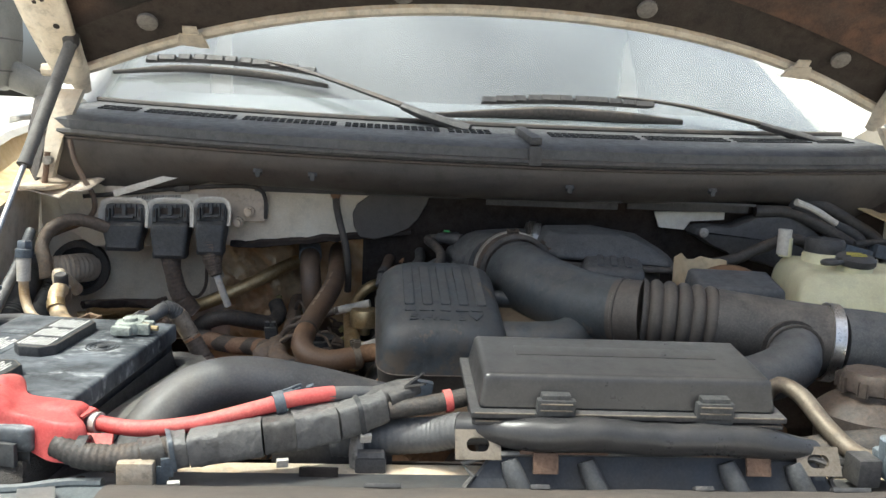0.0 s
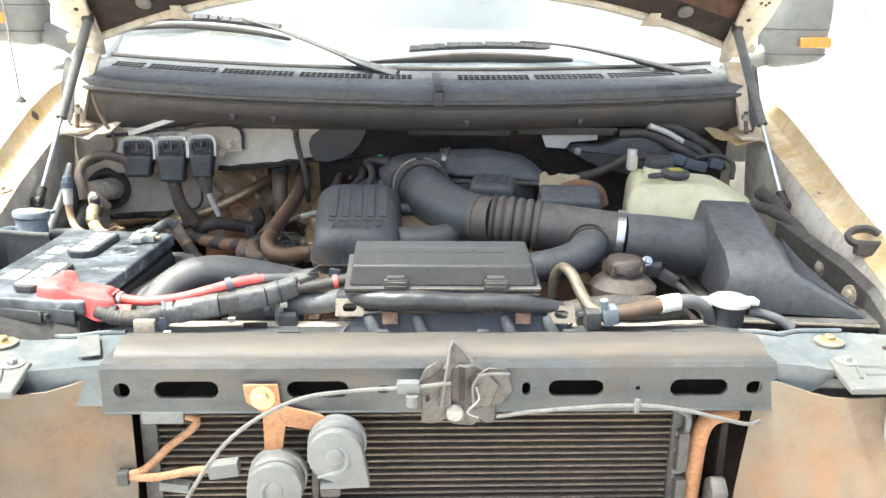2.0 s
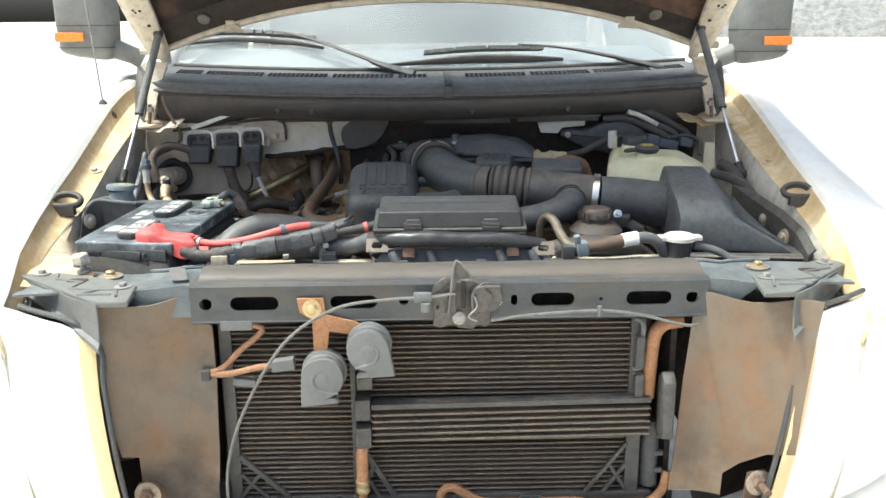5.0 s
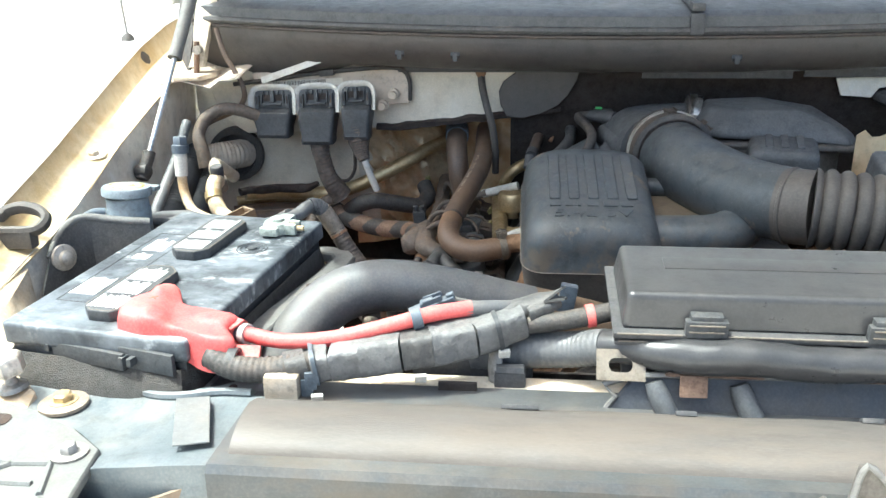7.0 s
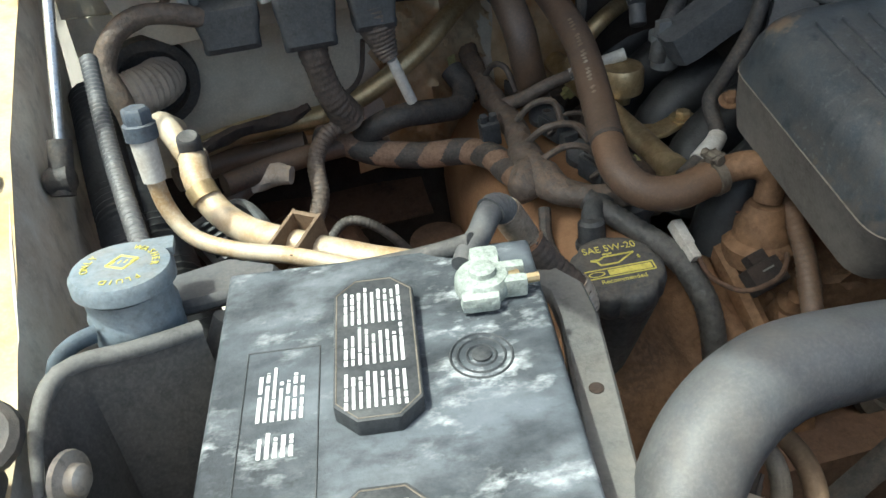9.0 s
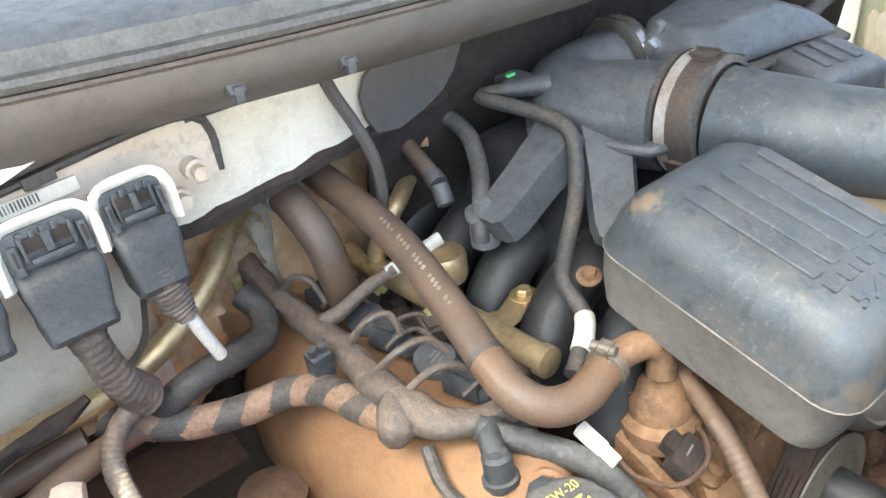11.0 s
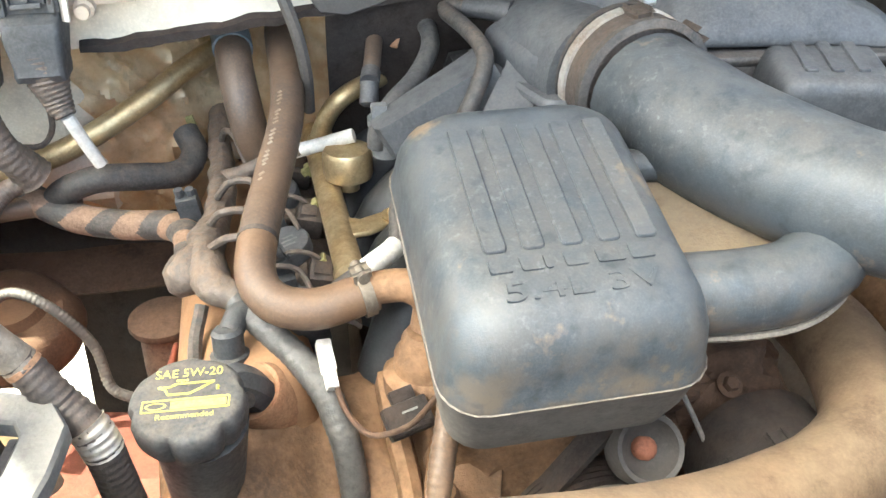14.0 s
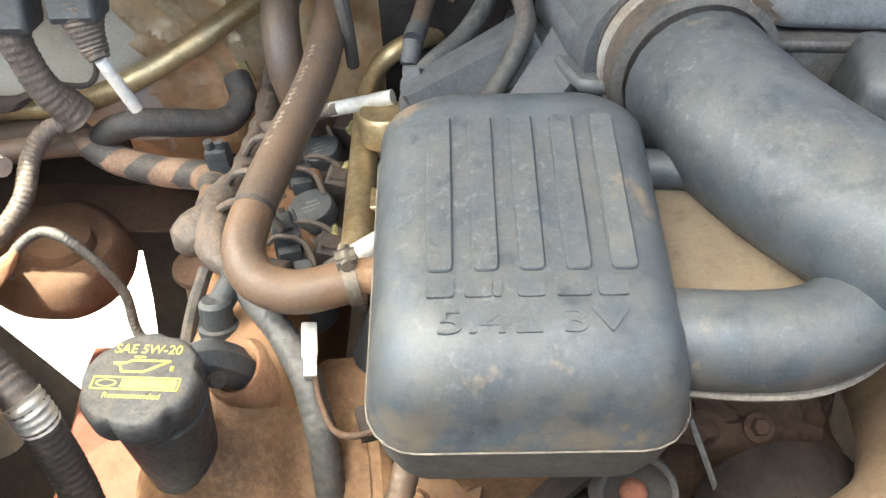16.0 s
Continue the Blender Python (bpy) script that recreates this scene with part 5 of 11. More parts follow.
# ---- radiator stack ----
def condenser():
    c = thing("condenser", (0, 0.07, 0.61), "dusty black condenser with thin horizontal tubes in front of the radiator", "condenser")
    bm = B()
    slab(bm, [(-0.39, 0.078, 0.62), (0.385, 0.078, 0.62), (0.385, 0.078, 0.985), (-0.39, 0.078, 0.985)], 0.02)
    part("fin_core", bm, FIN, c)
    me = None
    k = 0
    for x0, x1, z0, z1 in ((-0.365, -0.158, 0.625, 0.985), (-0.148, 0.345, 0.625, 0.985)):
        n = int((z1 - z0) / 0.0102)
        me = None
        for i in range(n):
            if me is None:
                bm = B()
                box(bm, ident(), x1 - x0, 0.012, 0.0034, 0.0011, 1)
                me = to_mesh("tube", bm, TUBE_MAT)
            ob = new("tube", me)
            ob.location = ((x0 + x1) / 2, 0.066, z0 + 0.005 + i * 0.0102)
            ob.parent = c
            ob.matrix_parent_inverse = c.matrix_basis.inverted()
    for x, w in ((-0.375, 0.022), (-0.153, 0.010), (0.357, 0.026)):
        bm = B()
        box(bm, loc(x, 0.066, 0.80), w, 0.022, 0.37, 0.003)
        part("end_tank", bm, PLASTIC_DUST, c)
    bm = B()
    box(bm, loc(0.01, 0.066, 0.618), 0.77, 0.024, 0.010, 0.003)
    part("lower_rail", bm, PLASTIC_DUST, c)
    for x, sx, w, h in ((-0.366, 1, 0.088, 0.088), (-0.146, 1, 0.062, 0.110), (0.346, -1, 0.075, 0.100)):
        bm = B()
        for p, q in (((0, 1.0), (1.0, 0.0)), ((0, 0.58), (0.55, 0.0)), ((0.0, 0.06), (0.42, 0.58))):
            m = aim((x + sx * p[0] * w, 0.056, 0.622 + p[1] * h), (sx * (q[0] - p[0]) * w, 0, (q[1] - p[1]) * h))
            box(bm, m @ loc(0, 0, math.hypot((q[0] - p[0]) * w, (q[1] - p[1]) * h) / 2), 0.0065, 0.0065, math.hypot((q[0] - p[0]) * w, (q[1] - p[1]) * h), 0.001, 1)
        part("corner_brace", bm, PLASTIC_DUST, c)
    bm = B()
    lathe(bm, loc(0.392, 0.070, 0.628), [(0.012, 0), (0.017, 0.004), (0.017, 0.128), (0.013, 0.134)], 20)
    for z in (0.665, 0.70, 0.735):
        box(bm, loc(0.406, 0.058, z), 0.016, 0.012, 0.010, 0.002, 1)
    part("receiver_tank", bm, PLASTIC, c, "black upright receiver tank")
    for z in (0.965, 0.905, 0.862):
        bm = B()
        tube(bm, [(0.350, 0.054, z), (0.362, 0.048, z - 0.006), (0.362, 0.048, z - 0.030), (0.350, 0.054, z - 0.036)], 0.0045, 8, 0.006)
        part("clip_loop", bm, HORN, c)
    for x in (-0.33, -0.2, 0.17):
        bm = B()
        prism(bm, pose(x, 0.05, 0.612, 90, 0, 0), [(-0.02, 0.01), (0.02, 0.01), (0.012, -0.008), (0.004, -0.016), (-0.004, -0.016), (-0.012, -0.008)], 0.008)
        part("mounting_tab", bm, PLASTIC_DUST, c)


condenser()


def oil_cooler():
    c = thing("oil_cooler", (0.13, 0.04, 0.74), "slim dusty oil cooler across the condenser", "oil cooler")
    bm = B()
    box(bm, loc(0.13, 0.045, 0.815) @ rot(0, -0.6, 0), 0.50, 0.026, 0.010, 0.002)
    part("top_bar", bm, PLASTIC_DUST, c)
    for i in range(5):
        bm = B()
        box(bm, loc(0.13, 0.045, 0.749 + i * 0.0125) @ rot(0, -0.6, 0), 0.50, 0.026, 0.0045, 0.001, 1)
        part("tube", bm, TUBE_MAT, c)
    bm = B()
    for i in range(120):
        x = -0.115 + 0.49 * i / 119
        box(bm, loc(x, 0.047, 0.776), 0.0012, 0.018, 0.062, 0)
    tagged(part("fin_pack", bm, FIN, c), kind="stuff")
    for z0, z1, x in ((0.79, 0.83, -0.135), (0.735, 0.775, -0.135), (0.85, 0.88, -0.13)):
        bm = B()
        box(bm, loc(x, 0.04, (z0 + z1) / 2), 0.028, 0.03, z1 - z0, 0.005)
        part("end_fitting", bm, PLASTIC_DUST, c)
    bm = B()
    prism(bm, pose(0.395, 0.03, 0.80, 90, 0, 90), [(-0.02, -0.05), (0.02, -0.05), (0.02, 0.06), (0.0, 0.075), (-0.02, 0.06)], 0.022, 0.003)
    part("end_bracket", bm, PLASTIC_DUST, c)


oil_cooler()


def front_pipes():
    p = thing("cooler_pipe", (0.2, 0.07, 0.6), "orange-brown cooler pipe running under the condenser", "pipe", "cooler pipes")
    bm = B()
    tube(bm, [(0.0, 0.05, 0.55), (0.0, 0.05, 0.60), (0.006, 0.05, 0.632), (0.025, 0.05, 0.64), (0.05, 0.05, 0.625), (0.085, 0.05, 0.608), (0.16, 0.05, 0.606), (0.255, 0.05, 0.606), (0.30, 0.05, 0.592), (0.35, 0.05, 0.588), (0.39, 0.05, 0.602), (0.415, 0.052, 0.625), (0.425, 0.06, 0.66)], 0.0085, 12, 0.006)
    part("pipe", bm, RUST_LIGHT, p)
    bm = B()
    pts = [(0.32, 0.05, 0.589), (0.36, 0.05, 0.589)]
    for a in (0.2, 0.5, 0.8):
        band(bm, pts, a, 0.008, 0.0115, 16)
    part("collar", bm, ALU, p, "pale crimped collar")
    bm = B()
    box(bm, loc(0.165, 0.045, 0.607), 0.016, 0.016, 0.024, 0.003)
    box(bm, loc(0.0, 0.05, 0.575), 0.022, 0.022, 0.03, 0.005)
    part("clip", bm, PLASTIC, p)
    v = thing("cooler_pipe", (-0.14, 0.05, 0.55), "dusty brass fitting and hose below the oil cooler", "pipe", "cooler pipes")
    bm = B()
    tube(bm, [(-0.138, 0.04, 0.74), (-0.14, 0.04, 0.70), (-0.14, 0.04, 0.66)], 0.011, 12, 0.01)
    tube(bm, [(-0.14, 0.04, 0.64), (-0.142, 0.04, 0.60), (-0.14, 0.05, 0.55)], 0.008, 12, 0.01)
    part("hose", bm, RUST_LIGHT, v)
    bm = B()
    lathe(bm, aim((-0.14, 0.04, 0.64), (0, 0, 1)), [(0.011, 0), (0.013, 0.003), (0.013, 0.009), (0.011, 0.012), (0.013, 0.016), (0.013, 0.024), (0.010, 0.027)], 16)
    part("fitting", bm, ZINC, v, "brass hose fitting")
    bm = B()
    lathe(bm, aim((-0.14, 0.045, 0.575), (0, 0, 1)), [(0.012, 0), (0.012, 0.022)], 6)
    box(bm, loc(-0.14, 0.045, 0.605), 0.024, 0.018, 0.012, 0.003)
    part("nut", bm, PLASTIC, v)
    q = thing("cooler_pipe", (0.40, 0.07, 0.82), "bent orange-brown pipe above the oil cooler", "pipe", "cooler pipes")
    bm = B()
    tube(bm, [(0.378, 0.055, 0.815), (0.380, 0.055, 0.86), (0.382, 0.055, 0.91), (0.388, 0.055, 0.94), (0.405, 0.06, 0.953), (0.435, 0.066, 0.955)], 0.0125, 14, 0.006)
    part("pipe", bm, RUST_LIGHT, q)
    bm = B()
    box(bm, loc(0.358, 0.05, 0.905), 0.016, 0.02, 0.06, 0.004)
    box(bm, loc(0.358, 0.045, 0.84), 0.016, 0.02, 0.05, 0.004)
    part("bracket", bm, PLASTIC_DUST, q)


front_pipes()


def horn(c, side, lean):
    """A snail horn facing the front; its square mouth opens below, on the side given."""
    h = thing("horn", tuple(c), "grey plastic snail horn with a square flared mouth", "horn", "horns")
    m = Matrix.Translation(c) @ rot(90, 0, 0) @ rot(0, 0, lean)
    bm = B()
    lathe(bm, m @ loc(0, 0, -0.028), [(0.033, 0), (0.039, 0.004), (0.039, 0.014), (0.036, 0.016), (0.036, 0.022), (0.0375, 0.024), (0.0375, 0.030), (0.034, 0.034)], 36)
    part("disc", bm, HORN, h)
    bm = B()
    out = []
    for i in range(15):
        a = radians(-75 + 255 * i / 14)
        out.append((side * 0.0365 * math.cos(a) * -1, 0.0365 * math.sin(a)))
    out += [(side * 0.0385, -0.02), (side * 0.042, -0.049), (side * -0.026, -0.047), (side * -0.020, -0.036)]
    prism(bm, m @ loc(0, 0, 0.002), out, 0.018, 0.005, 2)
    part("trumpet", bm, HORN, h)
    bm = B()
    pts = [m @ Vector((side * 0.016 * k * math.cos(radians(a)), 0.016 * k * math.sin(radians(a)), 0.0195)) for k, a in ((0.9, 60), (1.0, 10), (1.15, -40), (1.35, -80), (1.7, -115), (2.3, -132))]
    tube(bm, pts, [0.002, 0.003, 0.0035, 0.0035, 0.003, 0.002], 8, 0.004)
    part("ridge", bm, HORN, h)
    bm = B()
    lathe(bm, m @ loc(0, 0, 0.018), [(0.012, 0), (0.011, 0.003), (0.007, 0.0045)], 20)
    part("hub", bm, HORN, h)
    bm = B()
    box(bm, m @ loc(side * 0.005, -0.046, 0.010), 0.050, 0.005, 0.011, 0.001)
    part("mouth", bm, DARK, h)
    return h


horn((-0.197, -0.004, 0.893), -1, 4)
horn((-0.118, -0.004, 0.941), 1, 4)


def horn_bracket():
    b = thing("horn_bracket", (-0.2, 0.02, 0.9), "rusty brown forked horn bracket bolted to the support beam", "bracket")
    bm = B()
    prism(bm, pose(0, 0.018, 0, 90, 0, 0), [(-0.238, 1.025), (-0.193, 1.025), (-0.19, 0.995), (-0.14, 0.982), (-0.125, 0.972), (-0.13, 0.955), (-0.185, 0.965), (-0.19, 0.93), (-0.214, 0.93), (-0.214, 0.985), (-0.235, 1.0)], 0.004, 0.001)
    part("arm", bm, RUST_LIGHT, b)
    bm = B()
    bolt(bm, (-0.213, 0.014, 1.007), (0, -1, 0), 0.009, 1.8)
    part("bolt", bm, ZINC, b)


horn_bracket()


def hood_latch():
    l = thing("hood_latch", (0.04, 0.0, 0.97), "greasy steel hood latch bolted to the support beam", "latch")
    bm = B()
    prism(bm, pose(0.04, 0.012, 1.0, 90, 0, 0), [(-0.052, 0.03), (-0.03, 0.05), (0.02, 0.055), (0.055, 0.035), (0.056, 0.02), (0.05, 0.0), (0.05, -0.022), (0.04, -0.03), (0.03, -0.022), (0.02, -0.032), (-0.004, -0.03), (-0.016, -0.022), (-0.035, -0.03), (-0.048, -0.024), (-0.046, 0.01)], 0.005, 0.0012)
    part("back_plate", bm, LATCH, l)
    bm = B()
    prism(bm, pose(0.036, 0.004, 1.0, 90, 0, 0), [(-0.024, 0.0), (-0.005, 0.0), (-0.006, 0.05), (0.000, 0.058), (0.014, 0.062), (0.02, 0.055), (0.022, 0.064), (0.003, 0.090), (-0.007, 0.090), (-0.012, 0.055)], 0.006, 0.0012)
    prism(bm, pose(0.058, 0.004, 1.0, 90, 0, 0), [(-0.004, 0.0), (0.024, 0.0), (0.034, 0.03), (0.02, 0.045), (0.004, 0.046), (-0.002, 0.02)], 0.005, 0.001)
    part("hook", bm, LATCH, l)
    bm = B()
    tube(bm, [(0.018, -0.004, 1.0), (0.024, -0.004, 1.05), (0.029, -0.004, 1.088), (0.036, -0.004, 1.09), (0.056, -0.004, 1.066), (0.050, -0.004, 1.058), (0.038, -0.004, 1.06)], 0.0022, 8, 0.005)
    tube(bm, [(0.060, -0.003, 1.002), (0.058, -0.003, 1.03), (0.066, -0.003, 1.044), (0.085, -0.003, 1.047), (0.105, -0.002, 1.046)], 0.002, 8, 0.005)
    part("rolled_edge", bm, RAIL, l)
    bm = B()
    prism(bm, pose(0.0, 0.008, 1.0, 90, 0, 0), [(-0.012, 0.030), (-0.004, 0.05), (0.012, 0.062), (0.02, 0.055), (0.008, 0.042)], 0.005, 0.001)
    part("side_lever", bm, LATCH, l)
    bm = B()
    prism(bm, pose(0.04, 0.0075, 1.0, 90, 0, 0), [(0.012, 0.035), (0.038, 0.052), (0.062, 0.05), (0.072, 0.02), (0.056, 0.0), (0.02, 0.0)], 0.003, 0.001)
    part("side_lever", bm, LATCH, l)
    bm = B()
    box(bm, loc(0.044, -0.003, 1.035), 0.008, 0.006, 0.05, 0.002)
    part("slot", bm, DARK, l)
    bm = B()
    lathe(bm, aim((0.036, 0.006, 0.99), (0, -1, 0)), [(0.012, 0), (0.012, 0.006), (0.010, 0.008)], 20)
    part("pivot", bm, STEEL, l)
    bm = B()
    tube(bm, [(0.062, -0.004, 1.03), (0.066, -0.004, 1.012), (0.052, -0.004, 0.994), (0.066, -0.004, 0.986)], 0.0016, 6, 0.004)
    part("spring", bm, STEEL, l)
    bm = B()
    bolt(bm, (0.098, 0.015, 1.018), (0, -1, 0), 0.008, 1.6)
    part("bolt", bm, CHROME, l)
    for x, z in ((0.0, 1.008), (0.07, 1.0)):
        bm = B()
        rod(bm, (x, 0.006, z), (x, 0.003, z), 0.003, 8)
        part("rivet", bm, DARK, l)
    # release cable in two runs
    c = thing("release_cable", (-0.3, 0.0, 0.6), "thin grey hood release cable hanging across the condenser", "cable")
    bm = B()
    tube(bm, [(0.03, -0.004, 1.035), (-0.02, -0.006, 1.03), (-0.09, -0.01, 1.028), (-0.17, -0.012, 1.015), (-0.25, -0.015, 0.965), (-0.31, -0.02, 0.88), (-0.355, -0.02, 0.78), (-0.372, -0.02, 0.69), (-0.362, -0.02, 0.62), (-0.335, -0.02, 0.575), (-0.29, -0.01, 0.555), (-0.2, 0.03, 0.55)], 0.0028, 8, 0.012)
    part("sheath", bm, RAIL, c)
    bm = B()
    box(bm, loc(-0.025, -0.004, 1.03), 0.03, 0.014, 0.016, 0.004)
    rod(bm, (-0.02, -0.012, 1.022), (-0.02, -0.012, 1.008), 0.008, 10)
    part("cable_clip", bm, HORN, c, "grey cable clip")
    c2 = thing("release_cable", (0.3, 0.0, 0.96), "thin grey cable clipped along the support beam", "cable")
    bm = B()
    tube(bm, [(0.09, 0.0, 0.985), (0.16, -0.002, 0.995), (0.27, 0.0, 1.0), (0.34, 0.0, 0.992), (0.42, 0.0, 0.972), (0.45, 0.02, 0.965)], 0.0028, 8, 0.012)
    part("sheath", bm, RAIL, c2)
    bm = B()
    rod(bm, (0.273, -0.004, 0.992), (0.273, -0.004, 1.01), 0.004, 8)
    part("cable_clip", bm, HORN, c2)


hood_latch()


def front_wiring():
    w = thing("sensor_wire", (-0.33, 0.04, 0.9), "orange-taped sensor wires with grey plugs beside the condenser", "wiring")
    bm = B()
    tube(bm, [(-0.40, 0.03, 0.885), (-0.375, 0.03, 0.895), (-0.345, 0.03, 0.925), (-0.31, 0.03, 0.955), (-0.303, 0.03, 0.968), (-0.325, 0.03, 0.975)], 0.0055, 10, 0.006)
    tube(bm, [(-0.40, 0.03, 0.882), (-0.36, 0.02, 0.888), (-0.31, 0.01, 0.903), (-0.285, 0.005, 0.908)], 0.0055, 10, 0.006)
    part("wire", bm, COPPER, w)
    bm = B()
    box(bm, loc(-0.345, 0.03, 0.975), 0.055, 0.02, 0.018, 0.004)
    box(bm, loc(-0.265, 0.003, 0.911) @ rot(0, -8, 0), 0.04, 0.02, 0.020, 0.004)
    box(bm, loc(-0.34, 0.035, 0.866) @ rot(0, 8, 0), 0.04, 0.016, 0.014, 0.004)
    part("plug", bm, HORN, w, "grey wiring plug")
    bm = B()
    box(bm, loc(-0.405, 0.03, 0.883), 0.016, 0.02, 0.02, 0.005)
    part("clip", bm, PLASTIC, w)
    e = thing("wiring_plug", (0.04, -0.09, 0.60), "grey open wiring plug above the bumper", "wiring plug")
    bm = B()
    box(bm, loc(0.020, -0.085, 0.615), 0.058, 0.030, 0.026, 0.004)
    box(bm, loc(0.012, -0.082, 0.634), 0.030, 0.022, 0.016, 0.003)
    prism(bm, pose(0.058, -0.072, 0.622, 90, 0, 12), [(-0.016, -0.020), (0.020, -0.016), (0.026, 0.004), (0.008, 0.016), (-0.012, 0.014)], 0.022, 0.003)
    part("shell", bm, PLASTIC, e)
    bm = B()
    prism(bm, pose(0.034, -0.106, 0.628, 90, 0, 0), [(-0.016, 0.034), (-0.008, 0.038), (0.004, 0.022), (0.026, -0.026), (0.020, -0.030), (-0.004, -0.004), (-0.014, 0.012)], 0.004, 0.001)
    part("latch_blade", bm, HORN, e, "grey latch blade")
    bm = B()
    tube(bm, [(-0.009, -0.085, 0.612), (-0.05, -0.08, 0.610), (-0.10, -0.06, 0.606), (-0.14, -0.02, 0.60)], 0.003, 8, 0.01)
    part("wire", bm, RAIL, e)
    k = thing("bumper_clip", (0.15, -0.11, 0.60), "tan dusty clip on the bumper edge", "clip")
    bm = B()
    box(bm, loc(0.148, -0.112, 0.616), 0.062, 0.022, 0.012, 0.004)
    box(bm, loc(0.112, -0.115, 0.610), 0.026, 0.020, 0.010, 0.004)
    part("clip", bm, CREAM_DUSTY, k)


front_wiring()

# rolled seal on the beam
bm = B()
secs = []
for i in range(41):
    x = -0.408 + 0.868 * i / 40
    sag = 0.0015 * noise.noise(Vector((x * 14, 0, 0)))
    secs.append([(x, 0.081 - 0.041 * math.cos(a), 1.046 + (0.0172 if math.sin(a) > 0 else 0.006) * math.sin(a) + sag) for a in [math.pi * 2 * j / 18 for j in range(18)]])
loft(bm, secs)
seal = thing("rolled_seal", (0.026, 0.081, 1.04), "brown dusty rolled seal lying along the support beam", "seal")
part("roll", bm, FOAM, seal)
for x, w in ((-0.19, 0.03), (-0.06, 0.016), (0.08, 0.016), (0.21, 0.034), (0.36, 0.02)):
    bm = B()
    box(bm, loc(x, 0.112, 1.0585) @ rot(-34, 0, 0), w, 0.008, 0.004, 0.001)
    part("clip", bm, PLASTIC, seal)

# pale strip and shroud lip behind the seal
bm = B()
box(bm, loc(0.02, 0.178, 1.036) @ rot(6, 0, 0), 0.86, 0.028, 0.012, 0.002)
rt = solo("radiator_tank", bm, CREAM_DUSTY, "pale dusty top edge of the radiator tank", "radiator")
bm = B()
sheet(bm, [[(x, y, z) for x in (-0.42, 0.44)] for y, z in ((0.165, 1.03), (0.165, 0.6), (0.23, 0.6), (0.23, 1.03))], 0.004)
solo("radiator", bm, DARK, "dark radiator block behind the condenser", "radiator")


def fan_shroud():
    s = thing("fan_shroud", (0.03, 0.17, 1.03), "black plastic fan shroud edge with rusty clips", "fan shroud")
    bm = B()
    prism(bm, pose(0.048, 0.147, 1.043, 68, 0, 0), [(-0.170, -0.006), (0.168, -0.006), (0.160, 0.012), (0.146, 0.030), (-0.142, 0.030), (-0.156, 0.012)], 0.006, 0.002)
    lip = part("lip", bm, DUCT, s, "dark teal-black shroud lip")
    bm = B()
    tube(bm, [(-0.122, 0.143, 1.038), (-0.112, 0.144, 1.054), (-0.096, 0.148, 1.072), (0.194, 0.148, 1.072), (0.210, 0.144, 1.054), (0.219, 0.143, 1.038)], 0.0026, 6, 0.01)
    part("rim", bm, RAIL, lip)
    for x in (-0.077, -0.009, 0.117, 0.178):
        bm = B()
        tube(bm, [(x - 0.004, 0.146, 1.068), (x, 0.142, 1.058), (x + 0.008, 0.136, 1.042)], [0.0075, 0.0095, 0.0095], 12, 0.006)
        part("peg", bm, PLASTIC_GREY, s)
    for x0, x1, xd in ((-0.072, 0.006, -0.050), (0.068, 0.165, 0.140)):
        bm = B()
        box(bm, loc((x0 + x1) / 2, 0.150, 1.0755), x1 - x0, 0.012, 0.0035, 0.001)
        box(bm, loc(xd, 0.1395, 1.068) @ rot(-18, 0, 0), 0.022, 0.004, 0.018, 0.001)
        box(bm, loc(xd - 0.008, 0.150, 1.079) @ rot(0, 30, 0), 0.012, 0.008, 0.006, 0.001)
        part("clip", bm, RUST, s, "rusty steel clip")
    for x in (-0.2, 0.24):
        bm = B()
        box(bm, loc(x, 0.185, 1.046), 0.028, 0.022, 0.02, 0.004)
        rod(bm, (x - 0.012, 0.18, 1.056), (x + 0.012, 0.18, 1.056), 0.006, 8)
        part("mount", bm, PLASTIC, s)
    bm = B()
    slab(bm, [(-0.42, 0.25, 1.0), (0.42, 0.25, 1.0), (0.42, 0.42, 0.78), (-0.42, 0.42, 0.78)], 0.006)
    part("cone", bm, DARK, s)


fan_shroud()


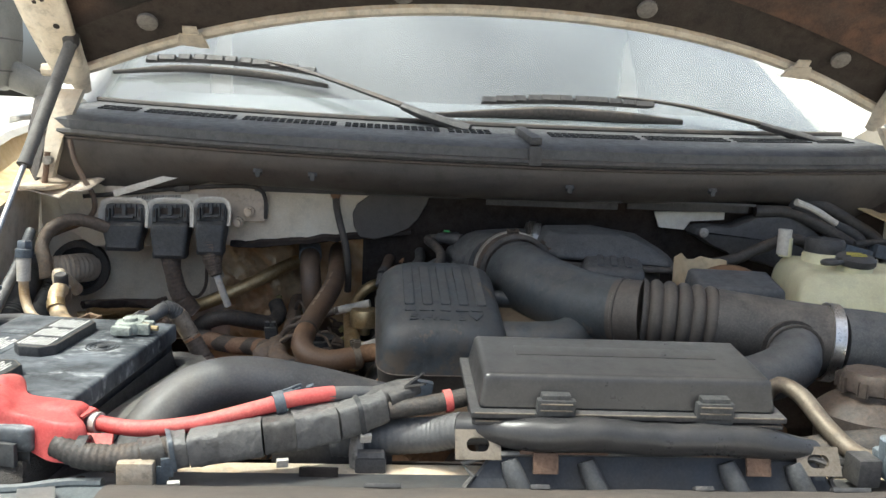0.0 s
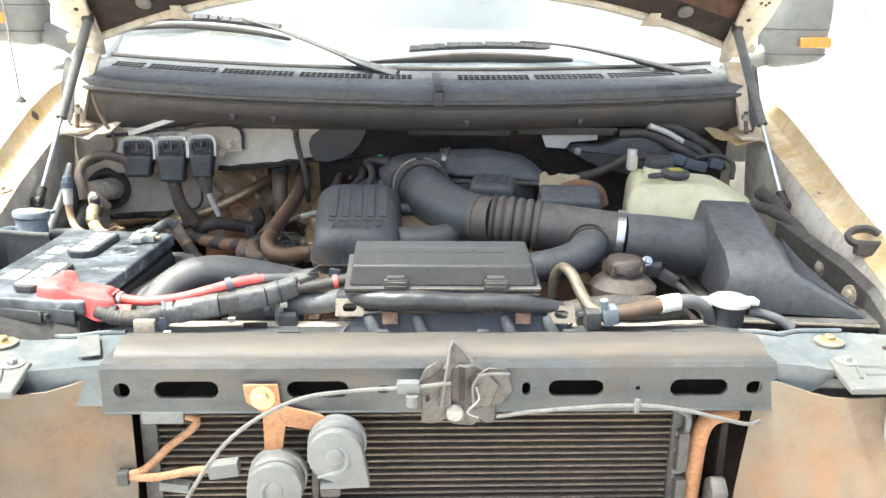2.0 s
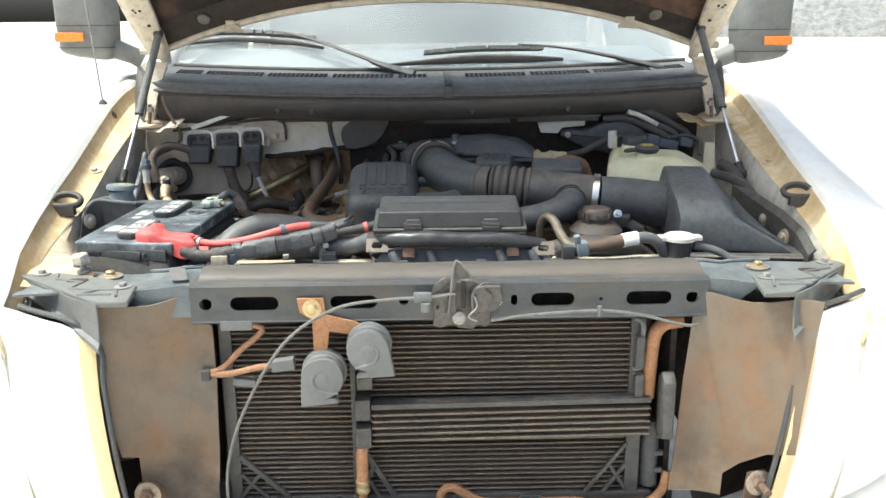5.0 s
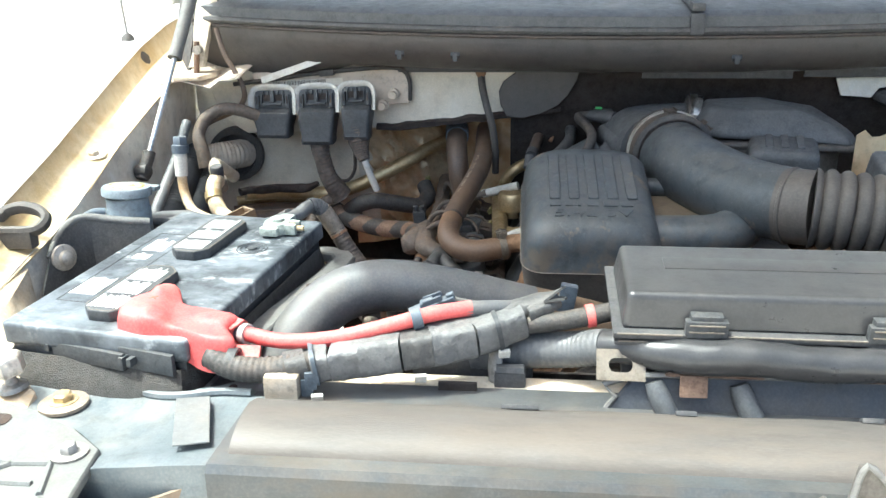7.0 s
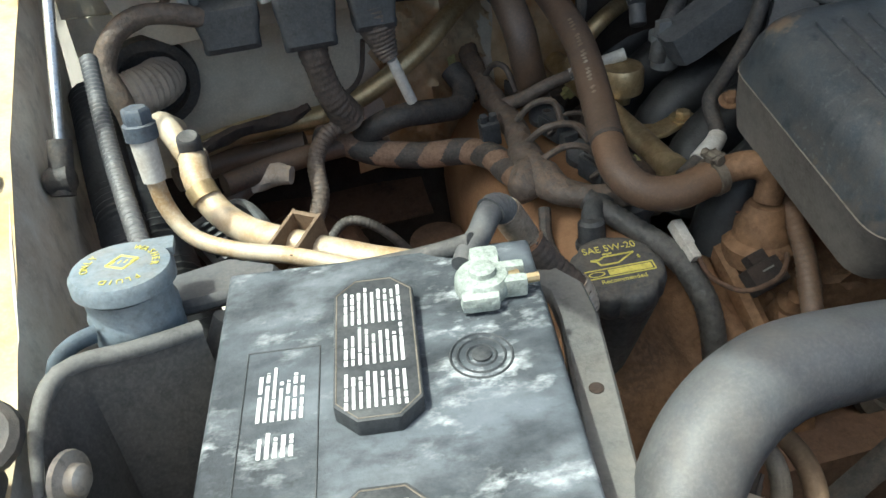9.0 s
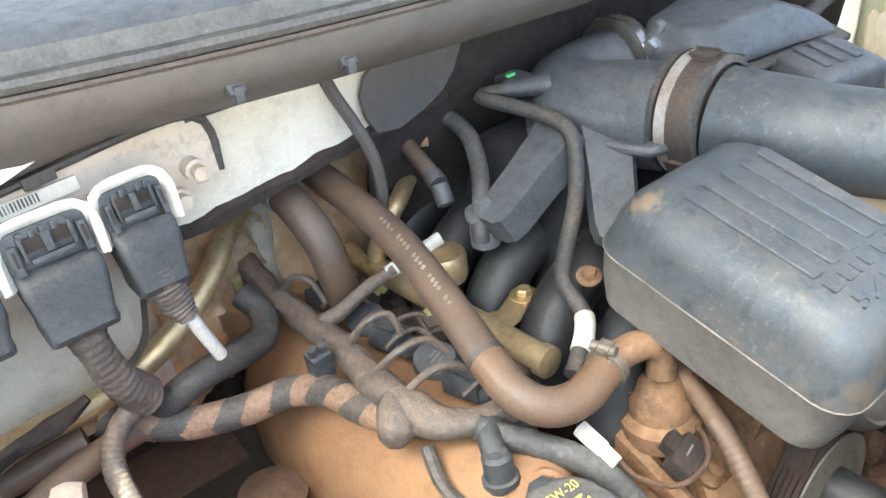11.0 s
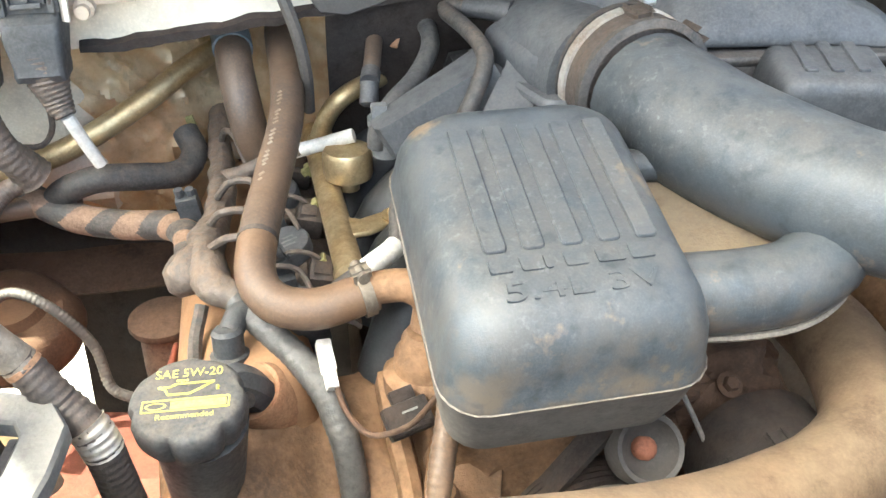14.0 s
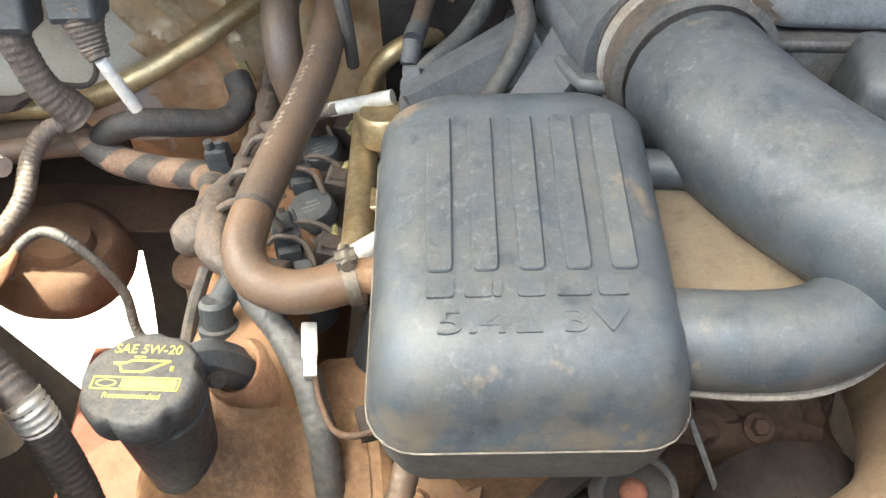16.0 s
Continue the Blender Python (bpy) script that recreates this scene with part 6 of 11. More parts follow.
# ---- engine ----
def engine():
    e = thing("engine", (0.0, 0.7, 0.55), "V8 engine block thickly coated in orange dust", "engine")
    bm = B()
    box(bm, loc(-0.05, 0.72, 0.74), 0.34, 0.42, 0.24, 0.03)
    box(bm, loc(-0.05, 0.48, 0.66), 0.34, 0.06, 0.30, 0.02)
    part("block", bm, DUSTED_DARK, e)
    # valve cover of the near bank, a long rounded hump
    bm = B()
    prof = [(-0.382, 0.80), (-0.386, 0.87), (-0.384, 0.895), (-0.376, 0.915), (-0.362, 0.940), (-0.345, 0.957), (-0.325, 0.968), (-0.300, 0.972), (-0.280, 0.968), (-0.268, 0.955), (-0.262, 0.92), (-0.262, 0.80)]
    secs = []
    for k in (0.0, 0.02, 0.06, 0.2, 0.45, 0.7, 0.94, 0.98, 1.0):
        dip = 0.02 if k in (0.0, 1.0) else 0.006 if k in (0.02, 0.98) else 0.0
        secs.append([(x + dip * (0.6 if x < -0.32 else -0.6) + 0.003 * math.sin(k * 7), 0.585 + 0.40 * k, z - dip * (z > 0.85)) for x, z in prof])
    loft(bm, secs)
    vc = part("valve_cover", bm, VALVE, e, "valve cover thickly coated in orange dust")
    bm = B()
    secs = []
    for i in range(13):
        k = i / 12
        m = loc(0.27, 0.47 + 0.46 * k, 0.96) @ rot(0, 24, 0)
        secs.append([m @ Vector((0.07 * math.copysign(abs(math.cos(a)) ** 0.6, math.cos(a)), 0, 0.055 * math.copysign(abs(math.sin(a)) ** 0.55, math.sin(a)))) for a in [2 * math.pi * j / 16 for j in range(16)]])
    loft(bm, secs)
    part("valve_cover", bm, DUSTED, e)
    # front cover, a sloping casting with a flange and bosses
    bm = B()
    rows = []
    for k in range(13):
        s = k / 12
        row = []
        for i in range(27):
            x = -0.388 + 0.225 * i / 26
            y = 0.625 - 0.135 * s ** 0.8
            z = 0.938 - 0.075 * s - 0.13 * max(0.0, s - 0.6) ** 1.2
            z += 0.022 * math.exp(-((x + 0.325) / 0.035) ** 2) * (1 - 0.5 * s) - 0.018 * math.exp(-((x + 0.262) / 0.02) ** 2) + 0.010 * math.exp(-((x + 0.10) / 0.05) ** 2)
            z += 0.014 * noise.noise(Vector((x * 26, y * 26, 1.0))) + 0.007 * noise.noise(Vector((x * 60, y * 60, 2.0)))
            if x < -0.37:
                z -= (-0.37 - x) * 2.0
            row.append((x, y, z))
        rows.append(row)
    rows.append([(x, y - 0.02, z - 0.12) for x, y, z in rows[-1]])
    sheet(bm, rows, 0.006)
    fc = part("front_cover", bm, DUSTED, e, "dust-coated timing cover with bolt bosses")
    bm = B()
    tube(bm, [(-0.205, 0.622, 0.945), (-0.208, 0.595, 0.938), (-0.206, 0.565, 0.922), (-0.202, 0.535, 0.900), (-0.200, 0.51, 0.875), (-0.20, 0.49, 0.83)], 0.010, 8, 0.01, flat=1.3)
    part("flange", bm, DUSTED, fc)
    for x, y, z in ((-0.222, 0.505, 0.895), (-0.18, 0.515, 0.905), (-0.236, 0.488, 0.865), (-0.165, 0.575, 0.945), (-0.150, 0.492, 0.885), (-0.175, 0.54, 0.925)):
        bm = B()
        lathe(bm, aim((x, y, z - 0.01), (0.1, -0.5, 1)), [(0.012, -0.02), (0.012, 0.008), (0.009, 0.010), (0.007, 0.016), (0.007, 0.018)], 12)
        part("boss", bm, DUSTED, fc)
    # castings, idler and brackets under the resonator
    for cx, cy, cz, sx, sy, sz, seed in ((-0.115, 0.575, 0.885, 0.075, 0.06, 0.075, 1), (-0.02, 0.60, 0.90, 0.07, 0.07, 0.06, 2), (0.055, 0.585, 0.90, 0.055, 0.05, 0.06, 3), (0.07, 0.52, 0.85, 0.06, 0.05, 0.05, 5)):
        bm = B()
        bmesh.ops.create_icosphere(bm, subdivisions=4, radius=1.0)
        for v in bm.verts:
            d = v.co.normalized()
            k = 1 + 0.28 * noise.noise(d * 2.2 + Vector((seed * 3.1, 0, 0))) + 0.10 * noise.noise(d * 6 + Vector((0, seed, 0)))
            q = Vector([math.copysign(abs(c) ** 0.6, c) for c in d])
            v.co = Vector((cx + q.x * sx * k, cy + q.y * sy * k, cz + q.z * sz * k))
        part("casting", bm, DUSTED if seed == 1 else DUSTED_DARK, e, "dust-caked engine casting")
    for x, y, z, r in ((-0.075, 0.555, 0.955, 0.007), (0.0, 0.545, 0.945, 0.006), (0.05, 0.54, 0.945, 0.008), (0.03, 0.60, 0.965, 0.006)):
        bm = B()
        bolt(bm, (x, y, z), (0, -0.6, 0.8), r * 0.8, 1.6)
        part("bolt", bm, DUSTED_DARK, e)
    m = aim((-0.042, 0.483, 0.951), (0.05, -0.75, 0.65))
    bm = B()
    lathe(bm, m, [(0.006, -0.008), (0.010, -0.006), (0.017, -0.002), (0.021, 0.008), (0.0245, 0.009), (0.0262, 0.004), (0.0262, -0.012), (0.024, -0.018), (0.015, -0.02)], 36)
    idl = part("idler_pulley", bm, BELLOWS, e, "grey dusty idler pulley")
    bm = B()
    lathe(bm, m, [(0.0085, -0.008), (0.0085, 0.0), (0.006, 0.003), (0.003, 0.004)], 12)
    part("hub", bm, STUD_RED, idl, "rust-red hub")
    bm = B()
    slab(bm, [(-0.064, 0.492, 0.962), (-0.064, 0.516, 0.962), (-0.126, 0.516, 0.872), (-0.126, 0.492, 0.872)], 0.004)
    part("belt_run", bm, DARK, e, "black belt run")
    bm = B()
    lathe(bm, aim((-0.060, 0.468, 0.852), (0, -1, 0)), [(0.024, -0.024), (0.024, 0.014), (0.020, 0.019), (0.008, 0.021)], 24)
    part("bearing_cap", bm, RUNNER, e, "glossy black bearing cap")
    bm = B()
    tube(bm, [(0.0, 0.53, 0.965), (0.015, 0.51, 0.93), (0.03, 0.49, 0.89), (0.04, 0.48, 0.86)], 0.002, 6, 0.01)
    part("dipstick_wire", bm, STEEL, e)
    bm = B()
    prism(bm, aim((-0.165, 0.53, 0.90), (-0.1, -0.6, 0.6)), [(-0.03, -0.035), (0.0, -0.05), (0.03, -0.03), (0.035, 0.02), (0.01, 0.04), (-0.02, 0.03)], 0.012, 0.004, 2)
    part("bracket", bm, DUSTED, e)
    # caked clutter in the trough of the coils
    bm = B()
    rows = []
    for j in range(60):
        y = 0.655 + 0.315 * j / 59
        row = []
        for i in range(18):
            x = -0.318 + 0.098 * i / 17
            n1, n2 = noise.noise(Vector((x * 48, y * 48, 5))), noise.noise(Vector((x * 120, y * 120, 9)))
            row.append((x, y, 0.962 + 0.014 * n1 + 0.007 * n2 - 0.9 * max(0.0, -0.306 - x)))
        rows.append(row)
    sheet(bm, rows, 0.004)
    part("caked_trough", bm, CAP_BROWN, e, "grey-brown caked dirt between coils and rail")
    # coil packs in a row
    for i in range(3):
        x, y = -0.268 - 0.006 * i, 0.660 + 0.101 * i
        m = loc(x, y, 0.972) @ rot(14, -10, 0)
        bm = B()
        lathe(bm, m, [(0.016, -0.04), (0.017, -0.006), (0.0205, -0.004), (0.0205, 0.008), (0.019, 0.0105), (0.016, 0.011)], 28)
        prism(bm, m @ loc(-0.002, 0.019, 0.0), [(-0.006, -0.004), (0.006, -0.004), (0.004, 0.008), (-0.004, 0.008)], 0.008, 0.001)
        cp = part("coil_pack", bm, PLASTIC_GREY, e, "dusty grey ignition coil cap with faint print")
        bm = B()
        for d, w in ((-0.006, 0.012), (-0.001, 0.017), (0.004, 0.010)):
            box(bm, m @ loc(0.001, d, 0.0112) @ rot(0, 0, 12), w, 0.0018, 0.0005, 0)
        part("print", bm, HORN, cp)
        c = m @ loc(-0.014, 0.046, 0.012) @ rot(-10, 12, 14)
        bm = B()
        box(bm, c, 0.022, 0.036, 0.020, 0.003)
        box(bm, c @ loc(0, 0.002, 0.011), 0.012, 0.024, 0.005, 0.001)
        box(bm, c @ loc(0, -0.022, -0.004), 0.018, 0.012, 0.013, 0.003)
        for d in (-0.009, 0.009):
            box(bm, c @ loc(d, 0.004, 0.009), 0.003, 0.026, 0.006, 0.001)
        part("connector", bm, PLUG, cp, "dark coil connector")
        bm = B()
        box(bm, c @ loc(0, 0.015, 0.0138), 0.006, 0.006, 0.001, 0)
        part("slot", bm, DARK, cp)
        q = m @ loc(0.022, 0.034, -0.002) @ rot(0, 20, -12)
        bm = B()
        box(bm, q, 0.026, 0.030, 0.026, 0.006, 2)
        box(bm, q @ loc(-0.002, -0.002, 0.013), 0.014, 0.014, 0.004, 0.002)
        part("injector_body", bm, CAP_BROWN, cp, "dark dusty injector body")
        for k in range(2):
            bm = B()
            v = Vector((x - 0.030 + 0.014 * k, y + 0.030 + 0.020 * k, 0.992))
            tube(bm, [v, v + Vector((0.012, -0.010, 0.014)), v + Vector((0.030, -0.012, 0.010)), v + Vector((0.040, -0.024 + 0.012 * k, -0.004))], 0.0024, 6, 0.005)
            part("coil_wire", bm, TAPE_BROWN, cp)
    # intake runners
    for i in range(5):
        y = 0.62 + i * 0.078
        bm = B()
        tube(bm, [(-0.205, y, 0.93), (-0.18, y + 0.01, 0.985), (-0.13, y + 0.015, 1.02), (-0.06, y + 0.02, 1.025), (0.02, y + 0.02, 1.01)], [0.026, 0.027, 0.027, 0.026, 0.024], 14, 0.02)
        part("intake_runner", bm, RUNNER, e, "black plastic intake runner")
    bm = B()
    box(bm, loc(0.02, 0.76, 0.99), 0.28, 0.36, 0.10, 0.03, 3)
    box(bm, loc(-0.04, 0.82, 1.06), 0.17, 0.16, 0.10, 0.02, 2, (0.8, 0.8))
    part("intake_manifold", bm, RUNNER, e, "black plastic intake manifold")
    # moulded arms from the throttle elbow down to the manifold
    for p, q, w, t in (((-0.085, 0.775, 1.125), (-0.186, 0.770, 1.070), 0.052, 0.030), ((-0.052, 0.752, 1.138), (-0.128, 0.672, 1.066), 0.050, 0.014)):
        bm = B()
        p, q = Vector(p), Vector(q)
        d = (q - p).normalized()
        side = d.cross(Vector((0, 0, 1))).normalized()
        nn = side.cross(d)
        rows = []
        for k, ww in ((0.0, 1.3), (0.12, 1.1), (0.5, 0.95), (0.85, 0.9), (0.96, 0.75), (1.0, 0.4)):
            c = p.lerp(q, k)
            rows.append([c + side * w / 2 * ww * u + nn * t / 2 * v for u, v in ((-1, -1), (-0.8, 1), (0, 1.12), (0.8, 1), (1, -1))])
        loft(bm, rows)
        part("support_arm", bm, PLASTIC_GREY, e, "grey plastic manifold arm")
    bm = B()
    bolt(bm, (-0.176, 0.662, 1.060), (-0.2, -0.3, 1), 0.0068, 1.6)
    part("bolt", bm, DUSTED, e)
    # red-primed frame member far below
    bm = B()
    box(bm, loc(-0.45, 0.66, 0.74) @ rot(0, 20, 10), 0.14, 0.30, 0.06, 0.02)
    lathe(bm, loc(-0.43, 0.62, 0.78), [(0.06, 0), (0.06, 0.012), (0.03, 0.02)], 20)
    part("engine_mount", bm, PRIMER, e, "reddish primed engine mount")
    # oil filler neck
    bm = B()
    rod(bm, (-0.352, 0.565, 0.86), (-0.340, 0.527, 0.99), 0.024, 20, 0.032)
    part("filler_neck", bm, PLUG, e, "black tapered filler neck")
    # breather neck beside it
    bm = B()
    lathe(bm, aim((-0.306, 0.592, 0.950), (-0.35, -0.45, 0.8)), [(0.026, -0.03), (0.025, 0.006), (0.022, 0.010), (0.018, 0.008), (0.017, 0.0)], 24)
    part("neck_ring", bm, COPPER, e, "orange-dusted neck ring")
    # pulleys and belt side under the cover
    for x, y, z, r in ((-0.066, 0.518, 0.852, 0.060), (-0.17, 0.40, 0.79, 0.065), (0.04, 0.41, 0.84, 0.075), (-0.05, 0.40, 0.72, 0.085)):
        bm = B()
        lathe(bm, aim((x, y - 0.03, z), (0, 1, 0)), [(0.012, -0.006), (0.014, 0.0), (r * 0.75, 0.004), (r * 0.8, 0.0), (r, 0.0), (r, 0.028), (r * 0.8, 0.03)], 28)
        pu = part("pulley", bm, COVER_SIDE if z > 0.85 else DUSTED_DARK, e, "dusty belt pulley")
        if z > 0.85:
            bm = B()
            for g in range(5):
                lathe(bm, aim((x, y - 0.028 + g * 0.0052, z), (0, 1, 0)), [(r, 0), (r + 0.004, 0.0005), (r + 0.004, 0.0046), (r, 0.0051)], 32, cap=False)
            part("belt_wrap", bm, DARK, pu, "black ribbed belt")
    bm = B()
    tube(bm, [(-0.225, 0.385, 0.85), (-0.12, 0.385, 0.95), (-0.04, 0.385, 0.955), (0.10, 0.385, 0.88), (0.11, 0.385, 0.80), (0.03, 0.385, 0.66), (-0.10, 0.385, 0.65), (-0.22, 0.385, 0.78), (-0.225, 0.385, 0.85)], 0.012, 8, 0.02, flat=0.3)
    part("belt", bm, RUBBER, e, "black serpentine belt")
    # alternator lump between cover and fan side
    bm = B()
    lathe(bm, aim((0.065, 0.42, 0.90), (0, 1, 0)), [(0.05, 0), (0.062, 0.01), (0.062, 0.05), (0.055, 0.06), (0.055, 0.10)], 24)
    alt = part("alternator", bm, DARK, e, "dust-coated alternator")
    for i in range(10):
        a = i * math.pi / 5
        bm = B()
        box(bm, loc(0.065 + 0.06 * math.cos(a), 0.45, 0.90 + 0.06 * math.sin(a)) @ rot(0, -math.degrees(a), 0), 0.012, 0.035, 0.010, 0.003)
        part("fin", bm, DARK, alt)
    # thermostat housing the heater hose ends on
    bm = B()
    lathe(bm, aim((-0.178, 0.585, 0.955), (0, 0, 1)), [(0.034, -0.012), (0.034, 0.004), (0.030, 0.007), (0.026, 0.010), (0.025, 0.022), (0.021, 0.026), (0.019, 0.036), (0.015, 0.042)], 24)
    box(bm, loc(-0.158, 0.612, 0.955) @ rot(0, 0, 40), 0.024, 0.020, 0.014, 0.004)
    tube(bm, [(-0.178, 0.585, 1.0), (-0.176, 0.587, 1.022), (-0.188, 0.592, 1.033), (-0.205, 0.60, 1.03), (-0.225, 0.604, 1.025)], 0.0125, 14, 0.006)
    wo = part("water_outlet", bm, DUSTED, e, "dusty water outlet")
    bm = B()
    lathe(bm, aim((-0.190, 0.612, 0.968), (0, -0.2, 1)), [(0.0045, -0.03), (0.0045, 0.0), (0.0105, 0.001), (0.0105, 0.006), (0.0075, 0.008), (0.0075, 0.014), (0.004, 0.015)], 12)
    part("stud_bolt", bm, STUD_RED, wo, "rust-red flanged bolt")
    return e


engine()


def resonator_cover():
    c = thing("intake_resonator", (-0.118, 0.53, 1.03), "grey plastic intake resonator box with ribs and raised letters, dusty", "resonator box")
    # tilted frame: u across, v towards the cowl, w up
    o = Vector((-0.114, 0.525, 1.078))
    T = Matrix.Translation(o) @ rot(15.5, 0, 0.8)

    def ring(w, hx, hy0, hy1, r):
        pts = []
        cy = (hy0 + hy1) / 2
        for u, v in round_rect(2 * hx, hy1 - hy0, r, 5):
            pts.append(T @ Vector((u, v + cy, w)))
        return pts

    bm = B()
    loft(bm, [ring(-0.056, 0.064, -0.078, 0.100, 0.02), ring(-0.052, 0.0745, -0.089, 0.110, 0.024), ring(-0.030, 0.0785, -0.094, 0.116, 0.025), ring(-0.0015, 0.0812, -0.0972, 0.1202, 0.026), ring(0.0, 0.0822, -0.0982, 0.1212, 0.027)])
    part("base", bm, COVER_SIDE, c, "dusty brown-grey lower half")
    bm = B()
    loft(bm, [ring(0.0002, 0.0824, -0.0984, 0.1214, 0.0272), ring(0.0010, 0.0830, -0.0990, 0.1220, 0.0274), ring(0.0020, 0.0823, -0.0983, 0.1213, 0.027)], caps=False)
    part("seam_lip", bm, SEAM, c, "pale worn seam lip")
    bm = B()
    loft(bm, [ring(0.0, 0.082, -0.098, 0.121, 0.027), ring(0.003, 0.082, -0.098, 0.121, 0.027), ring(0.005, 0.081, -0.0965, 0.1195, 0.026), ring(0.028, 0.0785, -0.093, 0.116, 0.027), ring(0.042, 0.0745, -0.088, 0.112, 0.030),
              ring(0.052, 0.068, -0.080, 0.105, 0.032), ring(0.058, 0.060, -0.070, 0.097, 0.032), ring(0.0605, 0.051, -0.059, 0.087, 0.030), ring(0.0612, 0.02, -0.03, 0.045, 0.015)])
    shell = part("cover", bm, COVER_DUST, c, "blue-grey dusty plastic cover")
    # five raised bars
    for i in range(5):
        bm = B()
        x = -0.043 + i * 0.0225
        prism(bm, T @ loc(x, 0.022, 0.0598), round_rect(0.0132, 0.108, 0.003, 3), 0.0030, 0.0008)
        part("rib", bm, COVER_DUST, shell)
    # raised name in plain blocks, then the displacement lettering
    for i, w in enumerate((0.012, 0.012, 0.004, 0.012, 0.015, 0.013)):
        bm = B()
        x = -0.0515 + 1.1 * ((0, 0.0165, 0.029, 0.0395, 0.0565, 0.0745)[i] + w / 2)
        prism(bm, T @ loc(x + 0.002, -0.0415, 0.0594), round_rect(w * 1.1, 0.0112, 0.0018, 2), 0.0026)
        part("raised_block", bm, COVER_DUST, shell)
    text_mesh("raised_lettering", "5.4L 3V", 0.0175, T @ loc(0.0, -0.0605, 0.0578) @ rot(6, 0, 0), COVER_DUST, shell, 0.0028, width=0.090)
    # foot under the cover
    bm = B()
    box(bm, T @ loc(0.02, 0.03, -0.075), 0.06, 0.08, 0.06, 0.015)
    part("foot", bm, DUSTED_DARK, c)


resonator_cover()


def air_tract():
    a = thing("intake_tube", (0.2, 0.45, 1.05), "black moulded intake tube with bellows joining airbox and throttle body", "intake tube")
    pts = [(0.009, 0.665, 1.136), (0.018, 0.618, 1.134), (0.040, 0.568, 1.129), (0.078, 0.505, 1.126), (0.118, 0.456, 1.129)]
    bm = B()
    tube(bm, pts, [0.049, 0.049, 0.047, 0.044, 0.042], 24, 0.012)
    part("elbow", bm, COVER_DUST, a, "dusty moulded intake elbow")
    bel = [(0.126, 0.450, 1.130), (0.162, 0.440, 1.129), (0.213, 0.428, 1.126)]
    bm = B()
    tube(bm, [(0.102, 0.468, 1.128), (0.118, 0.456, 1.129), (0.130, 0.449, 1.130)], 0.0425, 24, 0.004)
    lathe(bm, aim((0.106, 0.465, 1.128), (0.8, -0.6, 0.05)), [(0.0425, 0), (0.0445, 0.001), (0.0445, 0.004), (0.0425, 0.005)], 28, cap=False)
    part("bellows_cuff", bm, BELLOWS, a, "smooth rubber cuff")
    bm = B()
    fold = smooth_path(bel, 0.0012)
    run, rings = 0.0, []
    for k, (c, _) in enumerate(fold):
        t = (fold[min(k + 1, len(fold) - 1)][0] - fold[max(k - 1, 0)][0]).normalized()
        side = t.cross(Vector((0, 0, 1))).normalized()
        up = side.cross(t)
        run += (c - fold[k - 1][0]).length if k else 0.0
        r2 = 0.0375 + 0.0075 * abs(math.cos(math.pi * run / 0.0158)) ** 0.45
        rings.append([c + side * r2 * math.cos(a2) + up * r2 * math.sin(a2) for a2 in [2 * math.pi * j / 28 for j in range(28)]])
    loft(bm, rings)
    part("bellows", bm, BELLOWS, a, "black rubber bellows")
    bm = B()
    maf = [(0.208, 0.429, 1.126), (0.27, 0.413, 1.120), (0.345, 0.397, 1.114)]
    tube(bm, maf, 0.0435, 24, 0.012)
    part("sensor_tube", bm, PLASTIC_DUST, a)
    bm = B()
    band(bm, maf, 1.93, 0.013, 0.0455, 28)
    part("clamp", bm, CHROME, a, "bright steel hose clamp")
    bm = B()
    out = [(0.345, 0.397, 1.114), (0.40, 0.395, 1.108), (0.48, 0.40, 1.093)]
    tube(bm, out, [0.043, 0.045, 0.05], 24, 0.012)
    part("outlet", bm, PLASTIC_GREY, a)
    # side branch that drops to the resonator
    bm = B()
    tube(bm, [(0.283, 0.40, 1.114), (0.281, 0.365, 1.112), (0.263, 0.335, 1.103), (0.225, 0.32, 1.093), (0.17, 0.315, 1.083)], [0.030, 0.030, 0.029, 0.027, 0.026], 18, 0.008)
    part("branch", bm, PLASTIC_GREY, a)
    bm = B()
    pts2 = [(0.283, 0.40, 1.114), (0.280, 0.345, 1.109)]
    band(bm, pts2, 0.22, 0.005, 0.034, 28, 0.003)
    band(bm, pts2, 0.48, 0.004, 0.032, 28, 0.003)
    band(bm, pts2, 0.70, 0.003, 0.0315, 28, 0.002)
    part("collar", bm, RUBBER, a)
    # lower tube to the resonator box and the web between
    bm = B()
    tube(bm, [(-0.05, 0.480, 1.083), (0.0, 0.474, 1.085), (0.035, 0.476, 1.088), (0.062, 0.490, 1.095), (0.075, 0.515, 1.105)], [0.026, 0.026, 0.026, 0.027, 0.026], 18, 0.008)
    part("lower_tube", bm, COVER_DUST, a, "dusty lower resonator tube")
    bm = B()
    slab(bm, [(-0.05, 0.49, 1.083), (0.05, 0.50, 1.088), (0.02, 0.56, 1.098), (-0.02, 0.60, 1.105), (-0.05, 0.58, 1.098)], 0.006)
    part("web", bm, WEB, a, "dust-filled web between the tubes")
    bm = B()
    rod(bm, (-0.05, 0.600, 1.112), (0.02, 0.588, 1.114), 0.012, 12)
    part("stub", bm, COVER_DUST, a)
    bm = B()
    tube(bm, [(-0.05, 0.462, 1.063), (0.0, 0.455, 1.064), (0.035, 0.456, 1.067), (0.065, 0.468, 1.074), (0.088, 0.492, 1.086), (0.098, 0.512, 1.094)], 0.0024, 6, 0.008)
    part("mould_seam", bm, SEAM, a, "pale worn mould seam")
    # throttle body end with its wide clamp
    d = Vector((0.10, -0.95, 0.02)).normalized()
    bm = B()
    m = aim((0.004, 0.706, 1.137), d)
